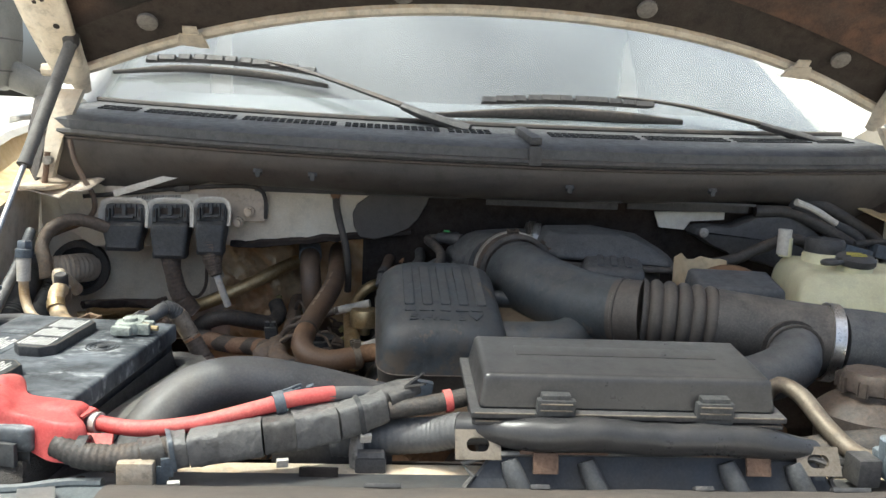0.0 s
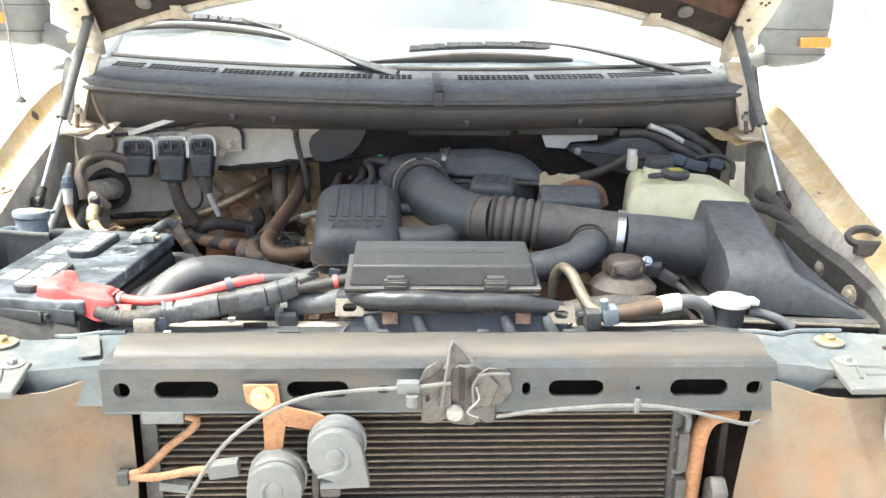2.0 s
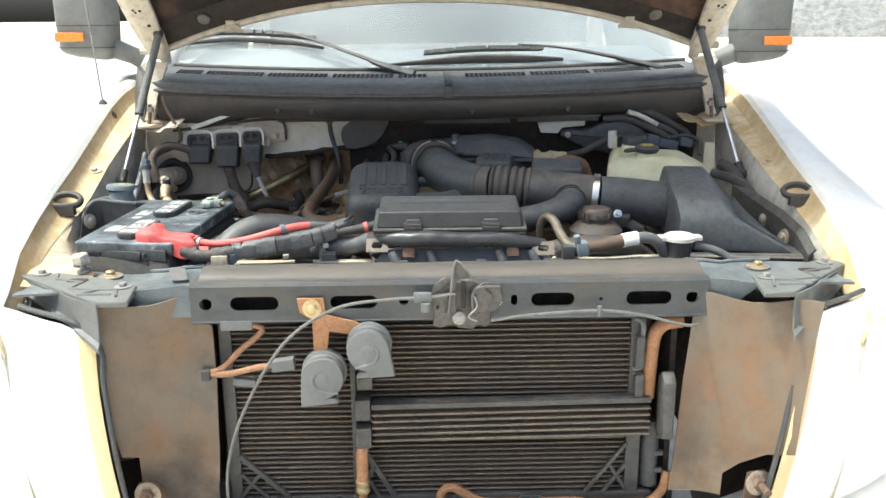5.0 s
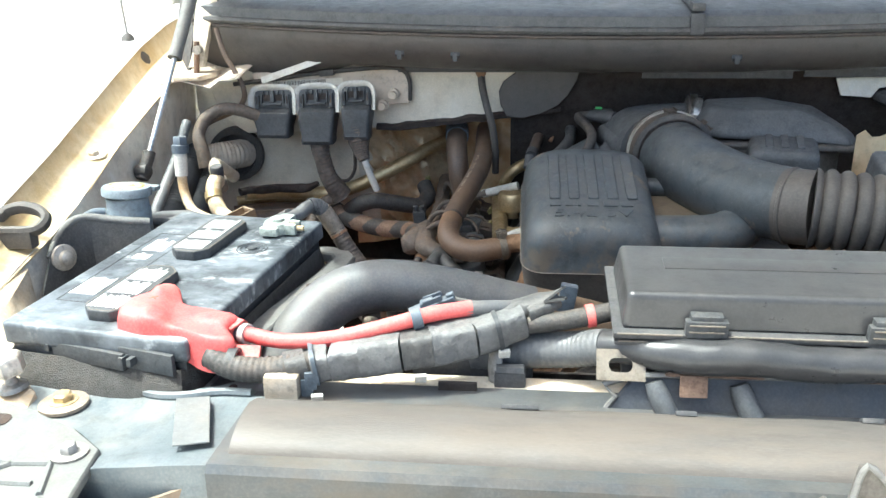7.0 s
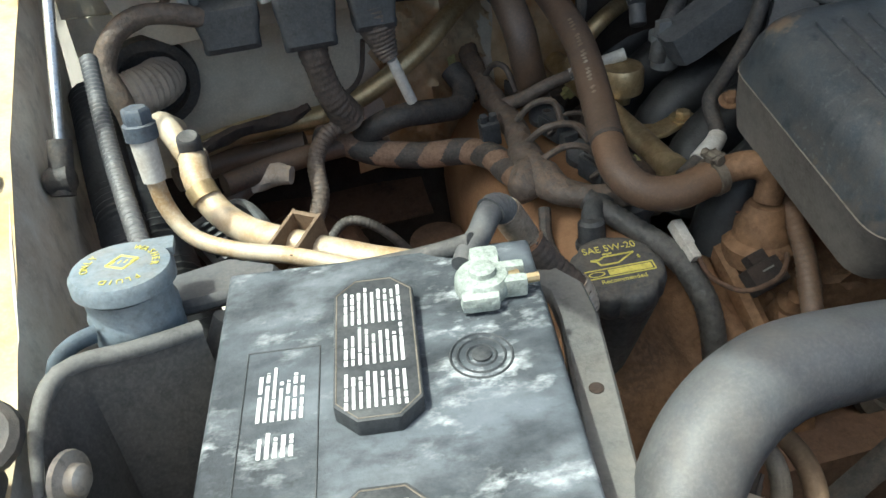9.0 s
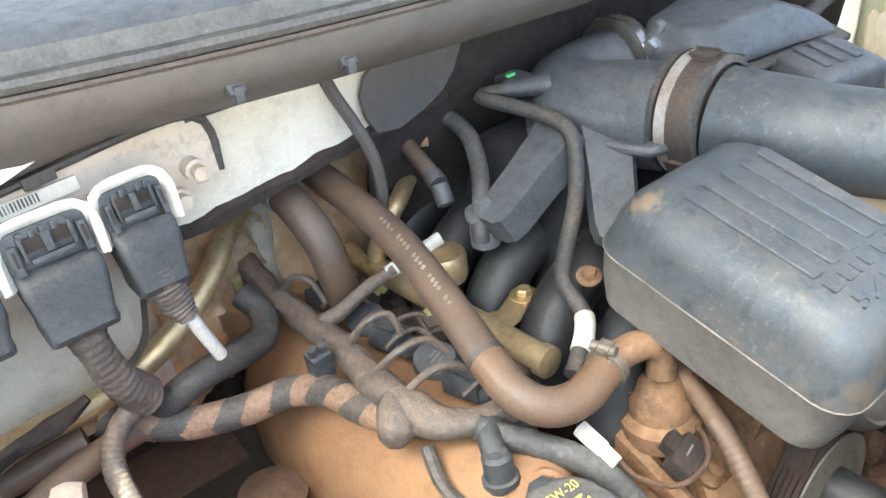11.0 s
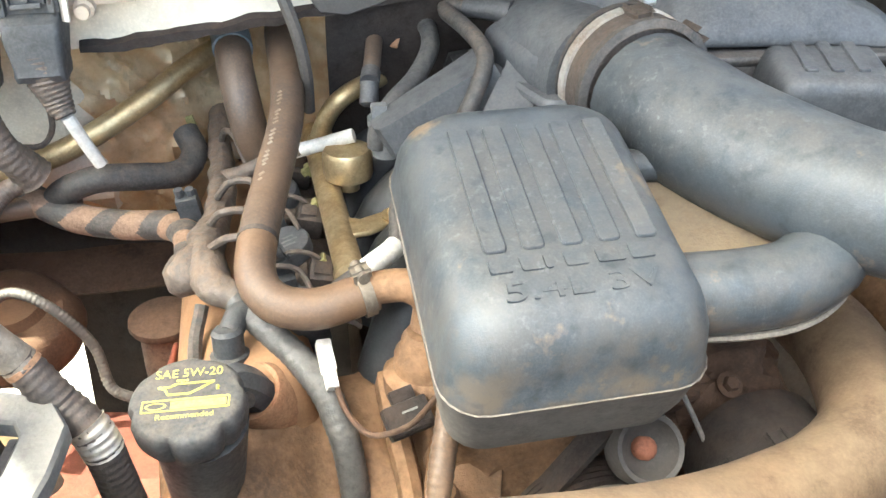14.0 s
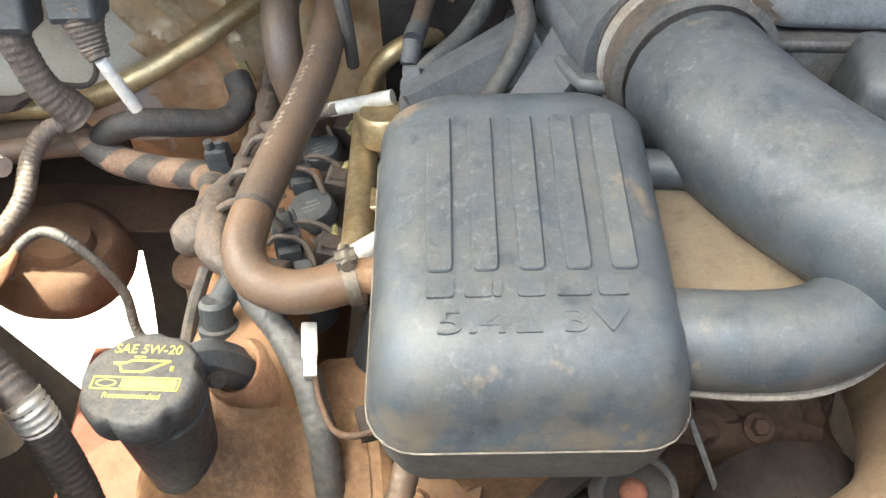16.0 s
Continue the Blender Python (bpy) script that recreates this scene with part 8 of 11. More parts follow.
    for k, p in enumerate(path):
        t = (path[min(k + 1, len(path) - 1)] - path[max(k - 1, 0)]).normalized()
        side = Vector((t.y, -t.x, 0)).normalized()
        rows.append([p + side * u * 0.0125 + Vector((0, 0, w)) for u, w in ((-1, -0.010), (-1, -0.001), (-0.85, 0.001), (0.85, 0.001), (1, -0.001), (1, -0.010))])
    loft(bm, rows)
    part("rail", bm, RAIL, y, "dusty grey side rail")
    bm = B()
    rod(bm, (-0.427, 0.365, 1.0555), (-0.427, 0.365, 1.0568), 0.0045, 14)
    part("hole", bm, DARK, y)
    p0, p1 = Vector((-0.632, 0.186, 1.056)), Vector((-0.492, 0.148, 1.056))
    n0 = Vector((-0.26, -0.965, 0))
    for name, d, h, lo, hi in (("front_clip", 0.010, 0.016, 0.10, 0.66), ("clip_back", -0.008, 0.010, 0.06, 0.72), ("clip_foot", 0.004, 0.020, 0.60, 1.0)):
        bm = B()
        q0, q1 = p0.lerp(p1, lo) + n0 * d, p0.lerp(p1, hi) + n0 * d
        slab(bm, [q0, q1, q1 + Vector((0, 0, h)), q0 + Vector((0, 0, h))], 0.005, 0.001)
        part(name, bm, PLUG, y, "black slotted tray clip")
    for k in (0.06, 0.64, 0.70):
        bm = B()
        c = p0.lerp(p1, k) + Vector((0, 0, 0.006))
        slab(bm, [c - n0 * 0.010, c + n0 * 0.012, c + n0 * 0.012 + Vector((0, 0, 0.008)), c - n0 * 0.010 + Vector((0, 0, 0.008))], 0.005, 0.001)
        part("clip_web", bm, PLUG, y)
    bm = B()
    box(bm, BT @ loc(0, 0, -0.185), BW + 0.03, BL + 0.03, 0.02, 0.006)
    box(bm, BT @ loc(BW / 2 + 0.008, 0, -0.12), 0.006, BL, 0.14, 0.002)
    part("pan", bm, PLASTIC, y)
    bm = B()
    prism(bm, loc(-0.640, 0.50, 1.082) @ rot(0, 0, 5), [(-0.03, -0.02), (0.045, -0.02), (0.05, 0.0), (0.02, 0.022), (-0.018, 0.018), (-0.032, 0.0)], 0.012, 0.004)
    rod(bm, (-0.628, 0.47, 1.085), (-0.66, 0.46, 1.02), 0.008, 10)
    part("rear_tab", bm, HOSE_GREY, y)
    # woven sleeve bulging out below the battery's edge
    cs = thing("battery_sleeve", (-0.55, 0.33, 0.95), "dark woven cloth sleeve bulging round the battery case", "battery sleeve")
    bm = B()
    secs = []
    for z, g in ((-0.028, 0.001), (-0.040, 0.014), (-0.058, 0.024), (-0.085, 0.026), (-0.12, 0.018), (-0.15, 0.006)):
        ring = []
        for u, v in round_rect(BW, BL, 0.02, 6):
            d = Vector((u, v, 0)).normalized()
            w = 0.55 + 0.45 * max(0.0, -d.y) + 0.25 * noise.noise(Vector((u * 22, v * 22, z * 30)))
            if u > BW / 2 - 0.01:
                w *= 0.25
            ring.append(BT @ Vector((u + d.x * g * w, v + d.y * g * w, z + 0.004 * noise.noise(Vector((u * 30, v * 30, 5))))))
        secs.append(ring)
    loft(bm, secs, caps=False)
    part("cloth", bm, CLOTH, cs)
    # black liner wall between battery and fender
    w = thing("splash_liner", (-0.72, 0.33, 0.93), "black dusty plastic liner wall beside the battery", "liner")
    top = [(-0.724, 0.315, 1.01), (-0.724, 0.332, 1.05), (-0.723, 0.355, 1.085), (-0.721, 0.380, 1.105), (-0.715, 0.402, 1.114), (-0.703, 0.416, 1.114), (-0.675, 0.426, 1.108), (-0.640, 0.440, 1.102)]
    bm = B()
    sheet(bm, [[Vector(p) + Vector((0.016 * k * (1 if i < 5 else 0.3), -0.012 * k * (0 if i < 4 else 1), -d)) for i, p in enumerate(top)] for d, k in ((0, 0), (0.010, 0.2), (0.05, 0.8), (0.11, 1.2), (0.19, 1.6))], 0.004)
    part("wall", bm, PLASTIC_DUST, w)
    bm = B()
    tube(bm, top[2:], [0.003, 0.0045, 0.0055, 0.0055, 0.0055, 0.0055], 10, 0.008)
    part("rim", bm, RAIL, w, "pale dusty rolled rim")
    bm = B()
    lathe(bm, aim((-0.712, 0.366, 1.082), (1, -0.45, 0.15)), [(0.0155, 0), (0.015, 0.003), (0.0085, 0.004), (0.008, 0.009), (0.005, 0.011)], 20)
    part("bolt", bm, ALU, w)
    # hooded red cover on the front post
    r = thing("terminal_cover", (-0.50, 0.19, 1.07), "faded red rubber cover over the positive terminal", "terminal cover")
    out = [(-0.552, 0.171), (-0.559, 0.192), (-0.557, 0.212), (-0.541, 0.222), (-0.537, 0.236), (-0.519, 0.235), (-0.505, 0.213), (-0.471, 0.207), (-0.446, 0.192), (-0.450, 0.174), (-0.438, 0.153), (-0.460, 0.148), (-0.489, 0.159), (-0.506, 0.160), (-0.528, 0.161)]
    edge = [p for p, s in smooth_path([(x, y, 0.0) for x, y in out + out[:1]], 0.0030)][:-1]
    mid = Vector((-0.506, 0.186, 0.0))

    def swell(p, cx, cy, rx, ry):
        d = ((p.x - cx) / rx) ** 2 + ((p.y - cy) / ry) ** 2
        return 1.0 / (1.0 + d ** 3)

    def crown(p):
        """Height of the moulded top: a boss over the clamp, an ear, a fold down the front and a fall to the cable."""
        z = 1.0962 - 0.06 * (p.x + 0.50)
        return z + 0.009 * swell(p, -0.535, 0.193, 0.020, 0.026) + 0.010 * swell(p, -0.527, 0.226, 0.012, 0.014) + 0.007 * swell(p, -0.517, 0.170, 0.012, 0.014) + 0.004 * swell(p, -0.462, 0.186, 0.020, 0.012)

    bm = B()
    rings = []
    for k, drop in ((1.035, -0.0285), (1.03, -0.0275), (1.02, -0.019), (1.0, -0.0075), (0.985, -0.0035), (0.955, -0.0012), (0.90, 0.0), (0.82, 0.0), (0.72, 0.0), (0.6, 0.0), (0.46, 0.0), (0.32, 0.0), (0.18, 0.0), (0.06, 0.0)):
        ring = []
        for e in edge:
            p = mid + (e - mid) * k
            z = crown(p)
            if drop < -0.01:
                z = 1.0955 + drop * (1 + 0.25 * swell(p, -0.45, 0.16, 0.03, 0.03))
            else:
                z += drop
            ring.append((p.x, p.y, z))
        rings.append(ring)
    loft(bm, rings)
    hoodpart = part("hood", bm, RED, r)
    # open rim at the cable end, and the flat tongue under it
    bm = B()
    sheet(bm, [[(-0.466 + 0.026 * k, 0.208 - 0.012 * k, 1.090 - 0.002 * k), (-0.456 + 0.016 * k, 0.195 - 0.008 * k, 1.0945 - 0.001 * k), (-0.454 + 0.006 * k, 0.178 - 0.004 * k, 1.090)] for k in (0, 0.5, 1.0)], 0.002)
    part("lip", bm, RED, r)
    bm = B()
    slab(bm, [(-0.452, 0.146, 1.066), (-0.418, 0.155, 1.072), (-0.420, 0.168, 1.078), (-0.450, 0.165, 1.080)], 0.005, 0.001)
    part("tab", bm, RED, r)
    bm = B()
    band(bm, [(-0.452, 0.150, 1.070), (-0.430, 0.150, 1.068)], 0.5, 0.008, 0.0125, 20)
    part("tie", bm, PLUG, r, "black cable tie")
    for p, q in (((-0.5265, 0.198), (-0.5325, 0.204)), ((-0.5325, 0.198), (-0.5265, 0.204))):
        bm = B()
        rod(bm, (*p, 1.1068), (*q, 1.1068), 0.0008, 5)
        part("moulded_mark", bm, STUD_RED, hoodpart)
    # red cable with its sleeve and ties
    c = thing("positive_cable", (-0.34, 0.16, 1.09), "thick faded red battery cable", "cable")
    rp = [(-0.462, 0.192, 1.081), (-0.437, 0.184, 1.081), (-0.40, 0.170, 1.082), (-0.35, 0.163, 1.090), (-0.30, 0.169, 1.102), (-0.265, 0.179, 1.109), (-0.235, 0.190, 1.110)]
    bm = B()
    tube(bm, rp, 0.0070, 14, 0.008, span=(0.8, 6))
    part("sheath", bm, RED, c)
    bm = B()
    tube(bm, rp, 0.0082, 14, 0.004, span=(0, 0.9))
    part("sleeve", bm, HOSE_GREY, c)
    bm = B()
    tube(bm, [(-0.240, 0.188, 1.110), (-0.215, 0.197, 1.108), (-0.19, 0.208, 1.104), (-0.165, 0.220, 1.100)], 0.0068, 12, 0.006)
    part("rear_sleeve", bm, HOSE_GREY, c)
    bm = B()
    band(bm, rp, 0.95, 0.006, 0.0080, 16)
    part("tie", bm, WHITE, c, "white cable tie")
    bm = B()
    band(bm, rp, 4.5, 0.009, 0.0074, 16, 0.003)
    part("clip", bm, CONN_BLUE, c)
    # taped loom that runs in front of the hose
    l = thing("wiring_loom", (-0.28, 0.17, 1.05), "thick wiring loom wrapped in grey dusty tape", "wiring loom")
    lp = [(-0.462, 0.152, 1.074), (-0.437, 0.144, 1.068), (-0.405, 0.145, 1.066), (-0.37, 0.150, 1.071), (-0.33, 0.155, 1.077), (-0.28, 0.164, 1.083), (-0.23, 0.180, 1.089), (-0.19, 0.198, 1.098), (-0.160, 0.212, 1.106)]
    bm = B()
    tube(bm, lp, [0.0095, 0.0105, 0.011, 0.012, 0.012, 0.012, 0.012, 0.011, 0.010], 14, ridge=(0.0055, 0.0008), span=(0, 3.2), lumpy=0.08)
    part("conduit", bm, RUBBER, l)
    spine = smooth_path(lp, 0.004)
    rnd = random.Random(8)

    def wrap(lo, hi, w, h, grow, seed):
        """One overlapping piece of flat tape round the loom, squarish, creased and a little askew."""
        piece = [q for q in spine if lo <= q[1] <= hi]
        rings = []
        tilt, skew = rnd.uniform(-0.10, 0.10), rnd.uniform(-0.25, 0.25)
        for k, (c, s) in enumerate(piece):
            i = spine.index((c, s))
            t = (spine[min(i + 1, len(spine) - 1)][0] - spine[max(i - 1, 0)][0]).normalized()
            side = t.cross(Vector((0, 0, 1))).normalized()
            up = side.cross(t)
            ring = []
            for j in range(28):
                a = 2 * math.pi * j / 28
                u = math.copysign(abs(math.cos(a)) ** 0.42, math.cos(a)) * w / 2
                v = math.copysign(abs(math.sin(a)) ** 0.42, math.sin(a)) * h / 2
                u, v = u * math.cos(tilt) - v * math.sin(tilt), u * math.sin(tilt) + v * math.cos(tilt)
                e = grow + 0.0012 * noise.noise(Vector((c.x * 120 + seed, a * 1.3, c.y * 60))) + 0.0010 * noise.noise(Vector((c.x * 300, a * 4.0, seed)))
                n = Vector((u / w, v / h)).normalized()
                ring.append(c + side * (u + n.x * e) + up * (v + n.y * e) + t * skew * u)
            rings.append(ring)
        bm = B()
        loft(bm, rings)
        return bm

    at = 2.35
    widths = (0.55, 0.50, 0.62, 0.70, 0.48, 0.66, 0.55, 0.62, 0.70)
    for i, d in enumerate(widths):
        k = i / (len(widths) - 1)
        hi = min(at + d + 0.08, 7.75)
        part("tape_patch", wrap(at, hi, 0.026 + 0.008 * math.sin(math.pi * k) - 0.003 * k, 0.0235 + 0.007 * math.sin(math.pi * k), (0.0, 0.0009, 0.0004, 0.0012)[i % 4], i * 7.3), TAPE if i % 4 == 0 else TAPE_GREY, l)
        at += d
    for lo, w, mat in ((2.90, 0.24, CONN_BLUE), (6.32, 0.20, PLUG)):
        part("tie", wrap(lo, lo + w, 0.032, 0.030, 0.0014, lo), mat, l, "slate clip band")
    for x, y, z in ((-0.372, 0.138, 1.055), (-0.368, 0.137, 1.062)):
        bm = B()
        box(bm, loc(x, y, z) @ rot(0, 0, 10), 0.010, 0.006, 0.016, 0.001)
        part("clip_foot", bm, CONN_BLUE, l)
    for x, y, z in ((-0.362, 0.132, 1.048), (-0.275, 0.148, 1.062), (-0.205, 0.176, 1.074)):
        bm = B()
        box(bm, loc(x, y, z) @ rot(20, 0, 12), 0.010, 0.004, 0.008, 0.001)
        part("label_tab", bm, WHITE, l, "white paper tab")
    # second taped run behind the red cable
    bm = B()
    tube(bm, [(-0.377, 0.203, 1.024), (-0.361, 0.216, 1.036), (-0.333, 0.227, 1.044), (-0.29, 0.238, 1.050), (-0.252, 0.246, 1.057), (-0.215, 0.242, 1.072), (-0.18, 0.230, 1.090)], [0.010, 0.0145, 0.0165, 0.017, 0.0165, 0.015, 0.012], 12, 0.005, lumpy=0.15, flat=0.9)
    part("rear_run", bm, TAPE_BROWN, l, "brown taped rear run")
    for x, y, z, r2 in ((-0.315, 0.226, 1.0600, 0.002), (-0.280, 0.234, 1.0660, 0.0026), (-0.274, 0.236, 1.0668, 0.0022), (-0.257, 0.238, 1.0700, 0.002)):
        bm = B()
        lathe(bm, aim((x, y, z), (0, -0.5, 1)), [(r2, 0), (r2 * 0.8, 0.0008)], 10)
        part("paint_dot", bm, CYAN, l, "pale cyan paint dot")
    # torn end of the wrapping
    bm = B()
    tube(bm, [(-0.215, 0.192, 1.095), (-0.195, 0.199, 1.102), (-0.175, 0.207, 1.108), (-0.160, 0.213, 1.112)], [0.010, 0.0130, 0.0125, 0.009], 14, 0.004, lumpy=0.45, flat=0.8)
    part("torn_wrap", bm, TAPE, l, "torn flapping tape end")
    for d in ((0.016, 0.003, 0.010), (0.018, -0.003, 0.002)):
        bm = B()
        p = Vector((-0.172, 0.207, 1.113))
        q = p + Vector(d)
        slab(bm, [p + Vector((0, -0.010, 0.003)), q + Vector((0, -0.007, 0.004)), q + Vector((0.003, 0.006, 0.0)), p + Vector((0, 0.010, 0.0))], 0.002)
        part("tape_flap", bm, TAPE, l)
    bm = B()
    tube(bm, [(-0.185, 0.194, 1.094), (-0.155, 0.196, 1.098), (-0.125, 0.20, 1.103), (-0.10, 0.207, 1.107)], 0.0085, 10, 0.006)
    part("lead", bm, RUBBER, l)
    bm = B()
    band(bm, [(-0.155, 0.196, 1.098), (-0.125, 0.20, 1.103)], 0.8, 0.007, 0.009, 14)
    part("ring", bm, RED, l, "red marking ring")
    # spare slate plug lying on the loom
    p = thing("wiring_plug", (-0.283, 0.264, 1.06), "slate grey wiring plug lying on the loom", "wiring plug")
    bm = B()
    P = loc(-0.283, 0.264, 1.074) @ rot(0, -22, 6) @ Matrix.Diagonal((0.66, 0.72, 0.78, 1))
    box(bm, P, 0.044, 0.026, 0.018, 0.003)
    sp = part("shell", bm, CONN_BLUE, p)
    for name, at, size in (("latch", (0.004, 0.0, 0.011), (0.02, 0.018, 0.006)), ("mating_half", (0.032, 0.002, 0.0), (0.026, 0.018, 0.014)), ("wire_seat", (-0.026, 0.0, -0.004), (0.012, 0.022, 0.010)), ("rib", (-0.020, -0.0125, -0.006), (0.016, 0.004, 0.003)), ("rib", (-0.020, -0.0125, 0.0), (0.016, 0.004, 0.003)),
                           ("rib", (-0.020, -0.0125, 0.006), (0.016, 0.004, 0.003)), ("guard", (0.014, 0.008, 0.012), (0.03, 0.003, 0.008)), ("guard", (0.014, -0.008, 0.012), (0.03, 0.003, 0.008)), ("tab", (0.040, 0.002, 0.008), (0.012, 0.010, 0.005))):
        bm = B()
        box(bm, P @ loc(*at), *size, 0.0008, 1)
        part(name, bm, CONN_BLUE, sp)
    bm = B()
    tube(bm, [P @ Vector((-0.028, -0.004, 0.0)), (-0.306, 0.252, 1.060), (-0.312, 0.243, 1.056)], 0.0013, 6, 0.005)
    part("wire", bm, VIOLET, p, "violet wire")
    bm = B()
    tube(bm, [P @ Vector((0.044, 0.002, 0)), (-0.236, 0.262, 1.084), (-0.205, 0.250, 1.086), (-0.17, 0.232, 1.102)], 0.003, 8, 0.006)
    part("wire", bm, TAPE, p)
    bm = B()
    box(bm, P @ loc(-0.004, -0.0135, -0.004), 0.010, 0.001, 0.005, 0)
    part("mark", bm, CYAN, p, "cyan paint mark")


battery()


def hidden_plug():
    p = thing("wiring_plug", (-0.37, 0.30, 0.98), "beige dusty wiring plug on a tan lead under the radiator hose", "wiring plug")
    M = aim((-0.370, 0.304, 1.000), (0.62, 0.66, 0.30))
    bm = B()
    box(bm, M @ loc(0, 0, -0.012), 0.030, 0.024, 0.034, 0.003)
    part("shell", bm, MODULE, p)
    bm = B()
    box(bm, M @ loc(0, 0.002, 0.012), 0.020, 0.016, 0.016, 0.002)
    part("collar", bm, CAP_BROWN, p)
    for d in (-0.007, 0.007):
        bm = B()
        box(bm, M @ loc(d, -0.012, 0.0), 0.004, 0.004, 0.026, 0.001)
        part("latch", bm, MODULE, p)
    bm = B()
    tube(bm, [(-0.360, 0.320, 1.004), (-0.352, 0.345, 1.004), (-0.340, 0.366, 1.0), (-0.325, 0.362, 1.0), (-0.313, 0.340, 1.0), (-0.315, 0.310, 0.998), (-0.322, 0.285, 0.975)], 0.0068, 12, 0.005)
    part("lead", bm, DUST_TAN, p, "tan lead")


hidden_plug()


def radiator_hose():
    h = thing("radiator_hose", (-0.35, 0.3, 0.95), "big grey rubber radiator hose with a tight bend", "radiator hose")
    pts = [(-0.448, 0.225, 0.93), (-0.438, 0.245, 0.985), (-0.422, 0.275, 1.03), (-0.39, 0.305, 1.062), (-0.345, 0.325, 1.074), (-0.28, 0.335, 1.066), (-0.20, 0.345, 1.045), (-0.12, 0.360, 1.02), (-0.06, 0.380, 0.995), (0.0, 0.402, 0.975), (0.06, 0.425, 0.966), (0.108, 0.458, 0.965), (0.132, 0.505, 0.965), (0.142, 0.555, 0.965), (0.15, 0.61, 0.955)]
    rr = [0.026, 0.027, 0.028, 0.028, 0.0275, 0.027, 0.027, 0.028, 0.029, 0.031, 0.032, 0.033, 0.034, 0.034, 0.034]
    bm = B()
    tube(bm, pts, rr, 22, 0.008, span=(0, 6.2))
    part("hose", bm, HOSE_GREY, h)
    bm = B()
    tube(bm, pts, rr, 22, 0.008, span=(6.15, 14))
    part("dusty_end", bm, DUST_TAN, h, "hose end coated in tan dust")
    bm = B()
    box(bm, loc(-0.145, 0.335, 1.062) @ rot(0, 10, 0), 0.018, 0.012, 0.03, 0.003)
    part("clip", bm, CONN_BLUE, h)
    # plug and lead in the hollow of the bend
    q = thing("wiring_plug", (-0.36, 0.24, 1.0), "dark plug with a pale tube under the hose", "wiring plug")
    bm = B()
    lathe(bm, aim((-0.345, 0.292, 0.965), (0.05, 0.1, 1)), [(0.008, 0), (0.0105, 0.002), (0.0105, 0.016), (0.0085, 0.018), (0.0085, 0.028), (0.006, 0.030)], 14)
    part("shell", bm, PLASTIC_DUST, q)
    bm = B()
    tube(bm, [(-0.344, 0.295, 0.99), (-0.341, 0.305, 1.012), (-0.342, 0.320, 1.022), (-0.352, 0.345, 1.022), (-0.365, 0.375, 1.01)], 0.006, 10, 0.006)
    part("lead", bm, SEAM, q)


radiator_hose()


